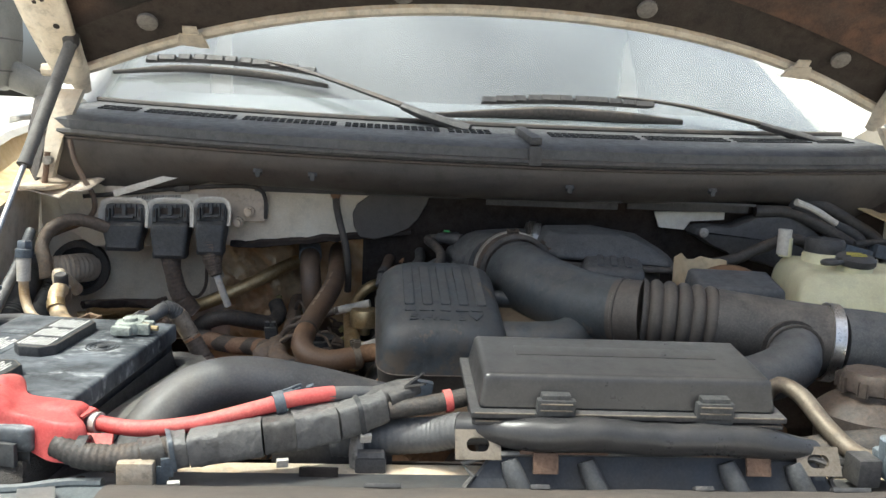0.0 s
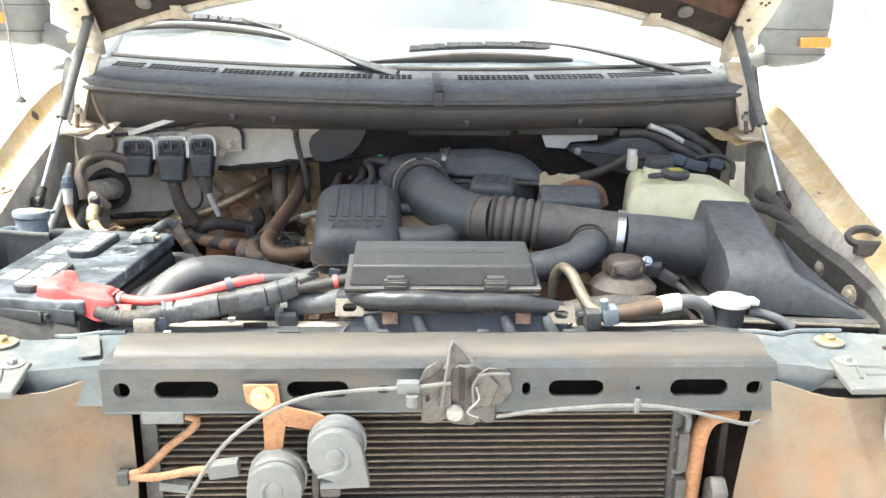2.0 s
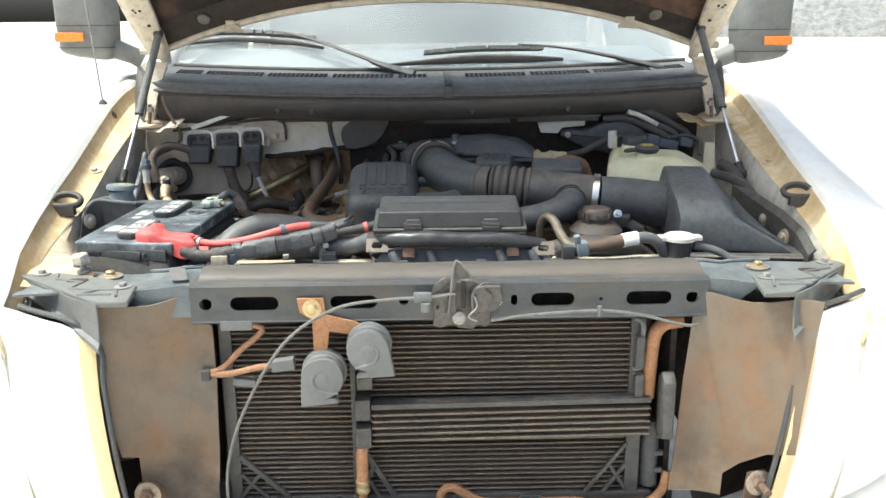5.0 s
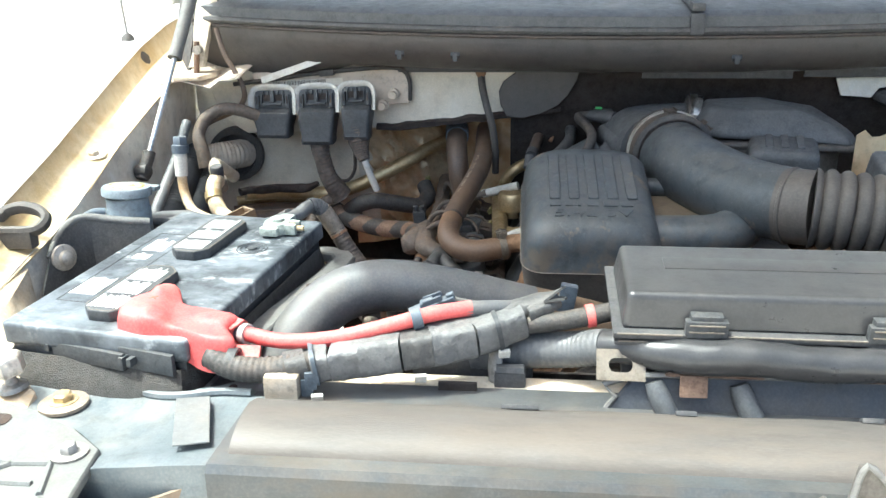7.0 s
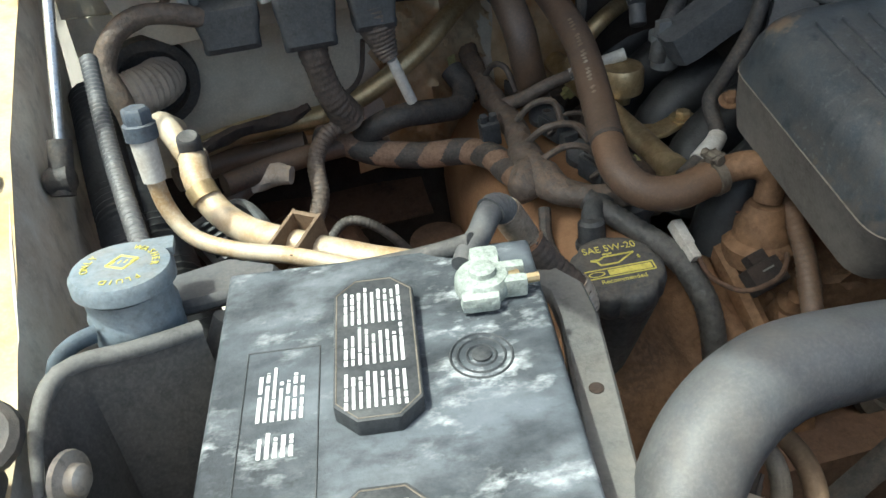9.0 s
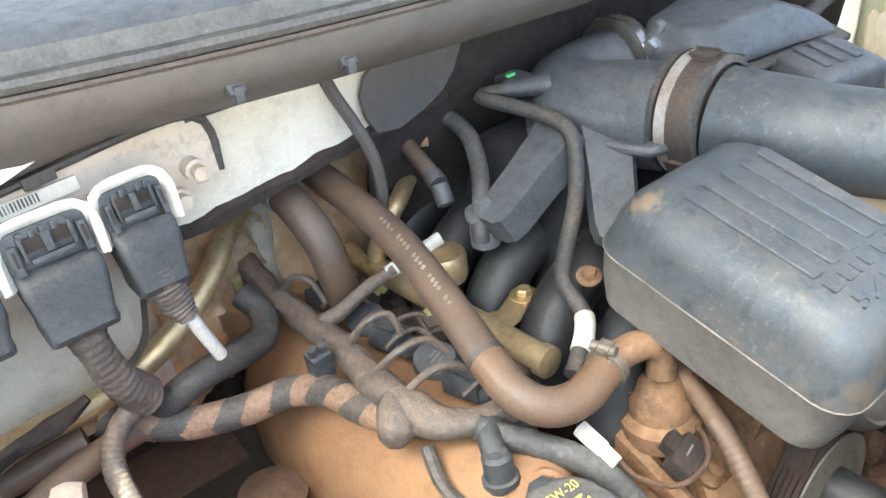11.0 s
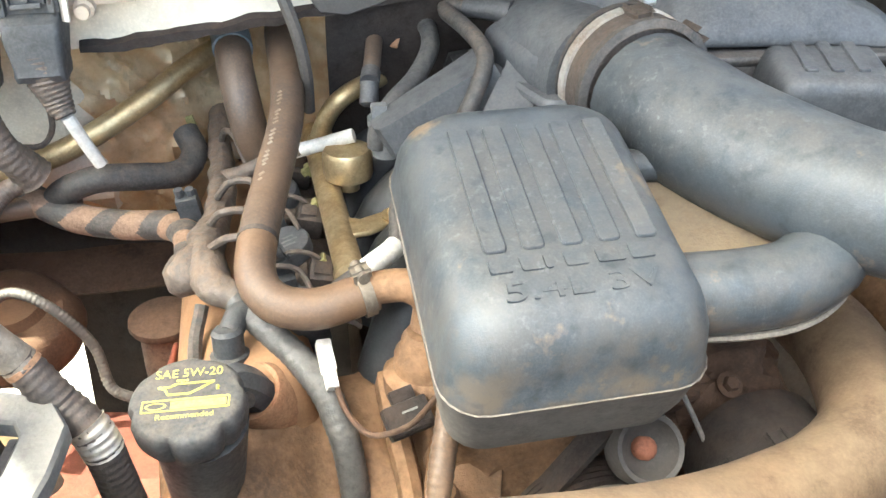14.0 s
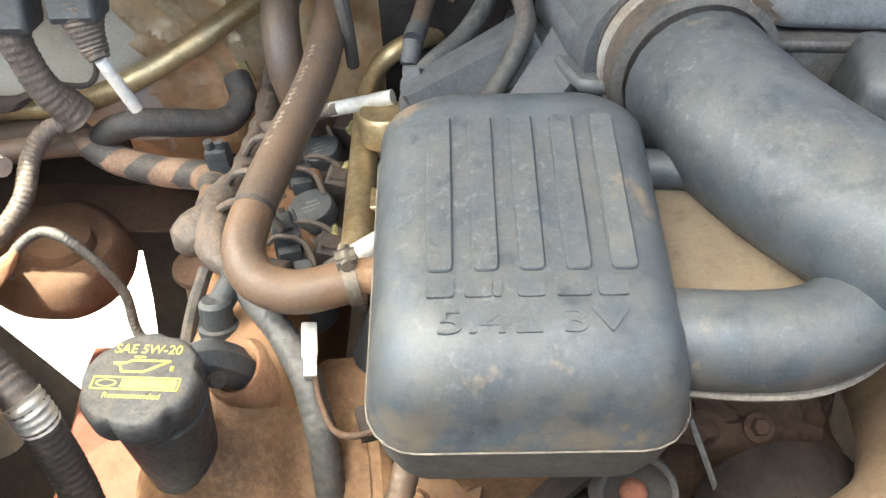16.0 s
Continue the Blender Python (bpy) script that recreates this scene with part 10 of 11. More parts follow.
def looms():
    w = thing("wiring_loom", (-0.33, 0.8, 0.95), "thick dusty wrapped engine loom along the coils", "wiring loom")
    pts = [(-0.335, 1.0, 1.02), (-0.338, 0.96, 1.008), (-0.336, 0.90, 0.998), (-0.334, 0.84, 0.995), (-0.338, 0.78, 0.995), (-0.345, 0.73, 0.996), (-0.340, 0.69, 0.995), (-0.325, 0.668, 0.993), (-0.30, 0.655, 0.992), (-0.275, 0.648, 0.992)]
    bm = B()
    tube(bm, pts, [0.012, 0.0125, 0.013, 0.0135, 0.014, 0.018, 0.018, 0.012, 0.011, 0.0105], 14, 0.005, lumpy=0.28)
    part("trunk", bm, TAPE_BROWN, w)
    bm = B()
    tube(bm, [(-0.345, 0.72, 0.995), (-0.357, 0.705, 0.992), (-0.364, 0.697, 0.987), (-0.369, 0.691, 0.982)], [0.018, 0.019, 0.016, 0.006], 14, 0.005, lumpy=0.25)
    part("stub", bm, TAPE_BROWN, w)
    bm = B()
    tube(bm, [(-0.336, 0.86, 1.0), (-0.315, 0.85, 1.008), (-0.285, 0.845, 1.022), (-0.255, 0.835, 1.035), (-0.235, 0.83, 1.042)], [0.008, 0.008, 0.007, 0.006, 0.006], 10, 0.008, span=(0, 3))
    part("branch", bm, TAPE_BROWN, w)
    bm = B()
    rod(bm, (-0.262, 0.838, 1.032), (-0.205, 0.825, 1.05), 0.0068, 10)
    part("tag", bm, WHITE, w, "white tape tag")
    for i, p3 in enumerate(([(-0.335, 0.80, 1.01), (-0.32, 0.79, 1.03), (-0.30, 0.785, 1.03), (-0.295, 0.775, 1.01)], [(-0.34, 0.75, 1.01), (-0.325, 0.735, 1.03), (-0.30, 0.73, 1.03), (-0.288, 0.72, 1.015)], [(-0.335, 0.92, 1.01), (-0.328, 0.905, 1.03), (-0.318, 0.89, 1.03), (-0.31, 0.88, 1.005)], [(-0.34, 0.71, 1.01), (-0.32, 0.70, 1.025), (-0.30, 0.695, 1.022), (-0.285, 0.69, 1.005)])):
        bm = B()
        tube(bm, p3, 0.0035, 8, 0.005)
        part("wire", bm, TAPE_BROWN, w)
    # lower conduit past the oil cap
    c = thing("conduit", (-0.28, 0.57, 0.95), "grey dusty conduit running down past the oil cap", "conduit")
    bm = B()
    tube(bm, [(-0.318, 0.652, 0.995), (-0.300, 0.632, 0.985), (-0.280, 0.612, 0.973), (-0.268, 0.596, 0.966), (-0.257, 0.579, 0.956), (-0.250, 0.564, 0.942), (-0.245, 0.551, 0.925), (-0.242, 0.540, 0.895), (-0.240, 0.53, 0.85)], [0.010, 0.010, 0.0105, 0.011, 0.011, 0.011, 0.011, 0.011, 0.011], 12, ridge=(0.007, 0.0005))
    part("sleeve", bm, TAPE, c)
    # banded hoses between firewall and loom
    s = thing("striped_hose", (-0.43, 0.84, 0.95), "rubber hose with alternate dusty and dark bands", "hose")
    sp = [(-0.535, 0.885, 1.0), (-0.512, 0.872, 0.988), (-0.476, 0.852, 0.976), (-0.428, 0.838, 0.970), (-0.385, 0.825, 0.972), (-0.365, 0.79, 0.978), (-0.360, 0.755, 0.980), (-0.352, 0.72, 0.985)]
    for name, mat, lo in (("dusty_wrap", STRIPE, 0.0), ("dark_wrap", RUBBER, 0.5)):
        bm = B()
        tube(bm, sp, 0.0145, 64, 0.0015, caps=False)
        gone = [f for k, f in enumerate(list(bm.faces)) if not lo <= ((k // 64) * 0.0015 / 0.046 + 0.6 * abs(2 * (k % 64) / 64 - 1)) % 1.0 < lo + 0.5]
        bmesh.ops.delete(bm, geom=gone, context="FACES")
        part(name, bm, mat, s)
    b = thing("vacuum_hose", (-0.42, 0.87, 0.95), "black wrapped hose above the banded hose", "hose")
    bm = B()
    tube(bm, [(-0.50, 0.875, 0.975), (-0.482, 0.862, 0.998), (-0.447, 0.856, 1.012), (-0.41, 0.868, 1.005), (-0.375, 0.89, 0.995), (-0.362, 0.915, 1.005), (-0.37, 0.935, 1.02)], 0.0135, 14, 0.006, lumpy=0.08)
    part("hose", bm, RUBBER, b)
    bm = B()
    slab(bm, [(-0.366, 0.96, 1.0), (-0.358, 0.958, 1.004), (-0.362, 0.945, 1.032), (-0.370, 0.948, 1.028)], 0.003)
    part("tag", bm, YELLOWISH, b, "pale yellow tag")
    k = thing("wiring_plug", (-0.375, 0.78, 0.97), "black four-way plug beside the loom", "wiring plug")
    bm = B()
    box(bm, loc(-0.362, 0.81, 0.998) @ rot(8, -6, 0), 0.020, 0.018, 0.028, 0.003)
    for dx in (-0.005, 0.005):
        rod(bm, (-0.363 + dx, 0.808, 1.008), (-0.364 + dx, 0.806, 1.019), 0.0042, 8)
    part("shell", bm, PLUG, k)
    k2 = thing("wiring_plug", (-0.325, 0.62, 0.95), "black camshaft sensor plug with a green clip", "wiring plug")
    bm = B()
    lathe(bm, aim((-0.325, 0.615, 0.945), (0, 0.15, 1)), [(0.012, 0), (0.012, 0.02), (0.015, 0.021), (0.015, 0.026), (0.012, 0.027), (0.012, 0.045), (0.009, 0.048)], 16)
    tube(bm, [(-0.323, 0.625, 0.985), (-0.315, 0.640, 0.992), (-0.30, 0.65, 0.99)], 0.010, 10, 0.006)
    part("shell", bm, PLUG, k2)
    bm = B()
    box(bm, loc(-0.320, 0.602, 0.957), 0.010, 0.006, 0.010, 0.001)
    part("clip", bm, GREEN, k2)
    bm = B()
    tube(bm, [(-0.348, 0.68, 0.975), (-0.355, 0.65, 0.955), (-0.348, 0.60, 0.95), (-0.325, 0.572, 0.965), (-0.31, 0.558, 0.975)], 0.006, 8, 0.008)
    part("lead", bm, RUBBER, k2)
    k3 = thing("wiring_plug", (-0.30, 0.55, 0.96), "grey rubber plug in the filler boss", "wiring plug")
    bm = B()
    tube(bm, [(-0.306, 0.592, 0.950), (-0.313, 0.583, 0.966), (-0.322, 0.574, 0.980), (-0.330, 0.568, 0.986)], [0.0150, 0.0155, 0.0145, 0.010], 8, 0.005)
    part("shell", bm, PLASTIC_GREY, k3)
    bm = B()
    tube(bm, [(-0.330, 0.568, 0.986), (-0.340, 0.572, 0.984), (-0.347, 0.585, 0.975), (-0.348, 0.60, 0.965)], 0.0055, 8, 0.005)
    part("lead", bm, RUBBER, k3)
    # white plug and thin brown wire
    k4 = thing("wiring_plug", (-0.25, 0.58, 0.95), "white single plug with a thin brown wire", "wiring plug")
    bm = B()
    box(bm, loc(-0.2535, 0.592, 0.978) @ rot(25, 8, 10), 0.011, 0.026, 0.010, 0.002)
    box(bm, loc(-0.2515, 0.575, 0.970) @ rot(25, 8, 10), 0.009, 0.016, 0.008, 0.0015)
    part("shell", bm, WHITE, k4)
    bm = B()
    tube(bm, [(-0.248, 0.57, 0.968), (-0.243, 0.555, 0.955), (-0.228, 0.528, 0.955), (-0.203, 0.522, 0.964), (-0.186, 0.535, 0.968), (-0.176, 0.55, 0.965)], 0.0022, 8, 0.006)
    part("wire", bm, DUSTED_DARK, k4)
    k5 = thing("knock_plug", (-0.20, 0.56, 0.93), "small black plug with pale print", "wiring plug")
    bm = B()
    mk = loc(-0.200, 0.542, 0.953) @ rot(38, -6, 14)
    box(bm, mk, 0.034, 0.024, 0.016, 0.003)
    box(bm, mk @ loc(0.002, 0.016, -0.001), 0.018, 0.012, 0.012, 0.002)
    part("shell", bm, DARK, k5)
    bm = B()
    box(bm, mk @ loc(0.002, 0.004, 0.0083), 0.012, 0.0016, 0.0006, 0)
    part("print", bm, HORN, k5)
    bm = B()
    box(bm, mk @ loc(0, -0.008, 0.0085), 0.026, 0.004, 0.003, 0.001)
    part("latch", bm, DARK, k5)
    # taped lead dropping beside the resonator
    d = thing("conduit", (-0.165, 0.49, 0.9), "brown taped lead running down the engine front", "conduit")
    bm = B()
    tube(bm, [(-0.155, 0.60, 1.0), (-0.163, 0.56, 0.985), (-0.175, 0.52, 0.965), (-0.19, 0.48, 0.93), (-0.20, 0.455, 0.88)], 0.0088, 12, ridge=(0.006, 0.0006), lumpy=0.12)
    part("wrap", bm, HOSE_TAN, d)


looms()


def oil_cap():
    o = thing("oil_filler_cap", (-0.340, 0.522, 1.0), "black scalloped oil filler cap with yellow print", "oil cap")
    M = loc(-0.344, 0.524, 1.004) @ rot(7, 0, -3) @ Matrix.Diagonal((0.93, 0.93, 0.85, 1))
    bm = B()
    n = 72

    def scallop(r, k):
        return [M @ Vector((r * (1 - k * max(0.0, math.cos(6 * a)) ** 4) * math.cos(a + 0.26), r * (1 - k * max(0.0, math.cos(6 * a)) ** 4) * math.sin(a + 0.26), 0)) for a in [2 * math.pi * i / n for i in range(n)]]

    up = M.to_3x3() @ Vector((0, 0, 1))
    secs = [[p + up * z for p in scallop(r, k)] for r, k, z in ((0.030, 0.0, -0.020), (0.036, 0.10, -0.018), (0.0395, 0.12, -0.010), (0.0405, 0.11, 0.004), (0.0388, 0.07, 0.010), (0.0358, 0.02, 0.0125), (0.033, 0.0, 0.0128))]
    loft(bm, secs)
    cap = part("cap", bm, CAPMAT, o)
    Z = 0.0130
    text_mesh("printed_grade", "SAE 5W-20", 0.0108, M @ loc(0.0, 0.022, Z), YELLOW, cap, 0.0002, width=0.046)
    bm = B()
    # oil can outline
    can = [(-0.020, 0.010), (-0.012, 0.010), (-0.008, 0.0125), (0.004, 0.0125), (0.018, 0.0125), (0.002, 0.003), (-0.013, 0.003), (-0.015, 0.008), (-0.020, 0.010)]
    for p, q in zip(can, can[1:]):
        rod(bm, M @ Vector((*p, Z)), M @ Vector((*q, Z)), 0.0008, 5)
    rod(bm, M @ Vector((-0.004, 0.0125, Z)), M @ Vector((-0.004, 0.0155, Z)), 0.0008, 5)
    rod(bm, M @ Vector((-0.008, 0.0155, Z)), M @ Vector((0.0, 0.0155, Z)), 0.0008, 5)
    rod(bm, M @ Vector((0.0205, 0.008, Z)), M @ Vector((0.0205, 0.0045, Z)), 0.0011, 5)
    part("printed_sign", bm, YELLOW, cap)
    bm = B()
    w, h, y = 0.058, 0.0095, -0.0065
    for p, q in (((-w / 2, y - h / 2), (w / 2, y - h / 2)), ((w / 2, y - h / 2), (w / 2, y + h / 2)), ((w / 2, y + h / 2), (-w / 2, y + h / 2)), ((-w / 2, y + h / 2), (-w / 2, y - h / 2))):
        rod(bm, M @ Vector((*p, Z)), M @ Vector((*q, Z)), 0.0006, 5)
    box(bm, M @ loc(0.0085, y, Z), 0.037, 0.0062, 0.0005, 0)
    lathe(bm, M @ loc(-0.020, y, Z - 0.0002) @ Matrix.Diagonal((1.7, 0.7, 1, 1)), [(0.0042, 0), (0.0042, 0.0004), (0.0034, 0.0004), (0.0034, 0.0)], 20, cap=False)
    part("printed_panel", bm, YELLOW, cap)
    text_mesh("printed_word", "Recommended", 0.0062, M @ loc(0.0, -0.0165, Z), YELLOW, cap, 0.0002, width=0.038)


CAPMAT = pbr("cap_plastic", (0.05, 0.052, 0.055), (0.04, 0.04, 0.042), 30.0, (0.4, 0.55), dust=((0.22, 0.18, 0.14), 0.3), bump=0.25)
oil_cap()


def breather():
    b = thing("breather_hose", (-0.15, 0.75, 1.05), "black breather hose with a white taped end", "hose", "breather hoses")
    pts = [(-0.088, 0.838, 1.160), (-0.108, 0.858, 1.156), (-0.112, 0.850, 1.154), (-0.103, 0.812, 1.151), (-0.097, 0.770, 1.146), (-0.100, 0.748, 1.134), (-0.125, 0.722, 1.098), (-0.160, 0.702, 1.066), (-0.182, 0.687, 1.051), (-0.186, 0.668, 1.038), (-0.190, 0.655, 1.030), (-0.210, 0.638, 1.026), (-0.240, 0.622, 1.016)]
    bm = B()
    tube(bm, pts, 0.0075, 12, 0.006)
    part("hose", bm, RUBBER, b)
    bm = B()
    tube(bm, pts, 0.0088, 12, 0.004, span=(9.9, 11.4))
    part("tape", bm, WHITE, b, "torn white tape")
    c = thing("breather_hose", (-0.17, 0.88, 1.05), "short brown hose with a black end fitting", "hose", "breather hoses")
    bm = B()
    p = [(-0.150, 0.985, 1.135), (-0.158, 0.955, 1.128), (-0.172, 0.91, 1.115), (-0.180, 0.87, 1.103), (-0.186, 0.842, 1.094)]
    tube(bm, p, 0.0085, 12, 0.006, span=(0, 3.5))
    part("hose", bm, RUBBER_BROWN, c)
    bm = B()
    tube(bm, p, 0.0095, 12, 0.004, span=(3.3, 4))
    lathe(bm, aim((-0.186, 0.842, 1.094), (-0.1, -0.4, -0.6)), [(0.009, 0), (0.009, 0.02), (0.006, 0.022)], 12)
    part("fitting", bm, PLASTIC, c)
    d = thing("breather_hose", (-0.14, 0.86, 1.05), "curved taped hose over the manifold arm", "hose", "breather hoses")
    bm = B()
    tube(bm, [(-0.128, 0.92, 1.128), (-0.122, 0.895, 1.126), (-0.125, 0.865, 1.115), (-0.145, 0.83, 1.10), (-0.170, 0.80, 1.09), (-0.185, 0.785, 1.075), (-0.188, 0.785, 1.055)], 0.009, 12, 0.006)
    part("hose", bm, TAPE, d)
    bm = B()
    tube(bm, [(-0.126, 0.92, 1.135), (-0.145, 0.915, 1.125), (-0.155, 0.905, 1.105)], 0.007, 8, 0.006, flat=0.4)
    part("strap", bm, COPPER, d)
    e = thing("feed_hose", (-0.1, 0.95, 1.05), "black ribbed hose behind the fuel rail", "hose")
    bm = B()
    tube(bm, [(-0.155, 0.935, 1.068), (-0.13, 0.952, 1.075), (-0.09, 0.965, 1.09), (-0.05, 0.965, 1.10), (0.0, 0.955, 1.10)], 0.0125, 12, ridge=(0.006, 0.001))
    part("hose", bm, RUBBER, e)
    bm = B()
    tube(bm, [(-0.158, 0.932, 1.068), (-0.147, 0.942, 1.071)], 0.0145, 12, 0.004)
    part("clamp", bm, ALU, e)
    # purge valve with a clip
    v = thing("purge_valve", (-0.185, 0.79, 1.04), "grey plastic valve with a clip on the manifold arm", "valve")
    bm = B()
    lathe(bm, loc(-0.178, 0.79, 1.045), [(0.014, 0), (0.014, 0.028), (0.017, 0.029), (0.017, 0.036), (0.008, 0.038)], 18)
    box(bm, loc(-0.185, 0.782, 1.088), 0.014, 0.010, 0.018, 0.002)
    part("body", bm, HORN, v)
    # manifold front bolt and arm ends
    t = thing("earth_strap", (-0.28, 0.84, 1.1), "flat grey braided earth strap bolted to the firewall", "earth strap")
    bm = B()
    tube(bm, [(-0.268, 0.882, 1.222), (-0.265, 0.868, 1.20), (-0.258, 0.855, 1.175), (-0.248, 0.85, 1.14), (-0.243, 0.855, 1.10), (-0.243, 0.87, 1.06)], 0.006, 8, 0.006, flat=1.0)
    part("strap", bm, BELLOWS, t)
    bm = B()
    lathe(bm, aim((-0.268, 0.886, 1.222), (0, -1, 0)), [(0.013, 0), (0.013, 0.004), (0.009, 0.006), (0.008, 0.014)], 14)
    part("bolt", bm, DUSTED, t)
    u = thing("rubber_duct", (-0.08, 0.92, 1.13), "black plugs and brown stub pipe behind the throttle elbow", "fitting")
    bm = B()
    rod(bm, (-0.15, 0.95, 1.15), (-0.10, 0.92, 1.155), 0.014, 14)
    rod(bm, (-0.10, 0.925, 1.155), (-0.085, 0.915, 1.156), 0.02, 16)
    part("plug", bm, PLASTIC, u)
    bm = B()
    rod(bm, (-0.19, 0.97, 1.14), (-0.15, 0.95, 1.15), 0.012, 14)
    part("stub", bm, RUBBER_BROWN, u)


breather()


def right_side():
    p = thing("heater_pipe", (0.24, 0.2, 1.03), "bent pale metal pipe beside the fuse box", "pipe")
    bm = B()
    tube(bm, [(0.205, 0.275, 1.05), (0.208, 0.275, 1.085), (0.218, 0.268, 1.102), (0.230, 0.245, 1.098), (0.238, 0.205, 1.08), (0.250, 0.172, 1.067), (0.275, 0.160, 1.064)], [0.006, 0.0075, 0.0085, 0.0085, 0.0085, 0.0085, 0.008], 12, 0.006, flat=1.1)
    part("pipe", bm, DULL_PIPE, p)
    s = thing("steering_reservoir", (0.315, 0.25, 1.0), "round black power steering reservoir with a dusty brown cap", "reservoir")
    bm = B()
    lathe(bm, loc(0.316, 0.266, 1.0), [(0.04, 0), (0.05, 0.04), (0.052, 0.068), (0.052, 0.076), (0.044, 0.084), (0.036, 0.090), (0.026, 0.092), (0.024, 0.100)], 32)
    part("body", bm, CAP_BROWN, s)
    bm = B()
    lathe(bm, loc(0.316, 0.266, 1.097), [(0.024, 0), (0.031, 0.003), (0.031, 0.016), (0.027, 0.022), (0.010, 0.024)], 8)
    rc = part("cap", bm, CAP_BROWN, s, "dusty brown-black cap")
    for i in range(8):
        a = i * math.pi / 4
        bm = B()
        box(bm, loc(0.316 + 0.029 * math.cos(a), 0.266 + 0.029 * math.sin(a), 1.105) @ rot(0, 0, math.degrees(a)), 0.008, 0.008, 0.011, 0.002)
        part("grip", bm, CAP_BROWN, rc)
    h = thing("cooling_line", (0.33, 0.165, 1.04), "brown line with white taped ends and a grey hose", "hose")
    hp = [(0.262, 0.150, 1.068), (0.30, 0.155, 1.072), (0.355, 0.165, 1.080), (0.385, 0.168, 1.083), (0.405, 0.172, 1.078), (0.42, 0.176, 1.065), (0.432, 0.185, 1.045)]
    bm = B()
    tube(bm, hp, 0.012, 14, 0.006, span=(0, 2.2))
    part("pipe", bm, RUBBER_BROWN, h)
    bm = B()
    tube(bm, hp, 0.0105, 14, 0.006, span=(2.0, 6))
    part("hose", bm, HOSE_GREY, h)
    bm = B()
    tube(bm, hp, 0.0135, 14, 0.004, span=(1.75, 2.6), lumpy=0.1)
    part("tape", bm, PRINT, h, "white tape wrap")
    bm = B()
    box(bm, loc(0.268, 0.148, 1.069) @ rot(0, -10, 0), 0.022, 0.026, 0.026, 0.005)
    rod(bm, (0.260, 0.145, 1.075), (0.256, 0.140, 1.095), 0.006, 10)
    part("valve", bm, BLUE_GREY, h, "pale blue valve")
    bm = B()
    box(bm, loc(0.243, 0.150, 1.062), 0.022, 0.026, 0.026, 0.004)
    part("clip", bm, PLASTIC, h)
    c = thing("coolant_filler", (0.455, 0.175, 1.05), "white-capped coolant filler with two ears on a black neck", "coolant filler")
    bm = B()
    lathe(bm, loc(0.457, 0.182, 1.04), [(0.022, 0), (0.024, 0.03), (0.027, 0.034)], 24)
    part("neck", bm, PLASTIC, c)
    bm = B()
    lathe(bm, loc(0.457, 0.182, 1.073), [(0.027, 0), (0.030, 0.002), (0.030, 0.008), (0.024, 0.012), (0.012, 0.0125)], 28)
    for dx in (-0.032, 0.032):
        box(bm, loc(0.457 + dx, 0.182, 1.078), 0.018, 0.024, 0.008, 0.003)
    part("cap", bm, WHITE, c)
    bm = B()
    tube(bm, [(0.485, 0.18, 1.062), (0.51, 0.178, 1.058), (0.535, 0.172, 1.05), (0.55, 0.165, 1.04)], 0.0075, 10, 0.008)
    part("overflow_hose", bm, HOSE_GREY, c)
    t = thing("lower_hose", (0.3, 0.2, 1.02), "fat black dusty hose across the radiator top", "hose")
    bm = B()
    tube(bm, [(0.20, 0.215, 1.045), (0.25, 0.205, 1.055), (0.31, 0.20, 1.06), (0.37, 0.21, 1.052), (0.40, 0.23, 1.03)], [0.016, 0.020, 0.021, 0.020, 0.018], 14, 0.008, lumpy=0.06)
    part("hose", bm, RUBBER, t)
    # taped loom under the fuse box with its end brackets
    l = thing("wiring_loom", (0.03, 0.16, 1.04), "black taped loom lying below the fuse box", "wiring loom")
    lp = [(-0.235, 0.212, 1.056), (-0.19, 0.205, 1.064), (-0.145, 0.195, 1.071), (-0.11, 0.172, 1.086), (-0.06, 0.150, 1.090), (-0.01, 0.146, 1.092), (0.05, 0.145, 1.089), (0.10, 0.146, 1.089), (0.15, 0.150, 1.084), (0.20, 0.160, 1.074)]
    bm = B()
    tube(bm, lp, [0.016, 0.017, 0.016, 0.014, 0.0150, 0.0150, 0.0142, 0.0145, 0.014, 0.011], 14, 0.006, lumpy=0.12, span=(2.7, 9))
    part("wrap", bm, LID, l, "glossy black wrap")
    bm = B()
    tube(bm, lp, [0.016, 0.017, 0.016, 0.015, 0.0150, 0.0150, 0.0142, 0.0145, 0.014, 0.011], 14, ridge=(0.0060, 0.0006), span=(0, 2.8))
    part("conduit", bm, HOSE_GREY, l)
    for x, y, z in ((-0.108, 0.150, 1.080), (0.196, 0.142, 1.072)):
        bm = B()
        plate_hole(bm, loc(x, y, z) @ rot(58, 0, 0), 0.040, 0.026, (0.020, 0.012))
        bmesh.ops.solidify(bm, geom=bm.faces[:], thickness=0.002)
        part("end_bracket", bm, DULL_PIPE, l, "tan dusty end bracket")
    # black bracket and pipes at the right of the firewall
    b = thing("brake_bracket", (0.42, 0.88, 1.12), "black moulded bracket bolted to the firewall", "bracket")
    bm = B()
    prism(bm, pose(0.0, 0.880, 0.0, 90, 0, 0), [(0.335, 1.195), (0.36, 1.198), (0.40, 1.197), (0.44, 1.215), (0.50, 1.222), (0.54, 1.20), (0.58, 1.17), (0.56, 1.13), (0.50, 1.125), (0.44, 1.14), (0.40, 1.15), (0.365, 1.165), (0.345, 1.178), (0.332, 1.18)], 0.05, 0.01, 2)
    part("arm", bm, PLASTIC, b)
    bm = B()
    lathe(bm, aim((0.348, 0.826, 1.187), (0, -1, 0)), [(0.008, 0), (0.008, 0.004), (0.005, 0.005)], 14)
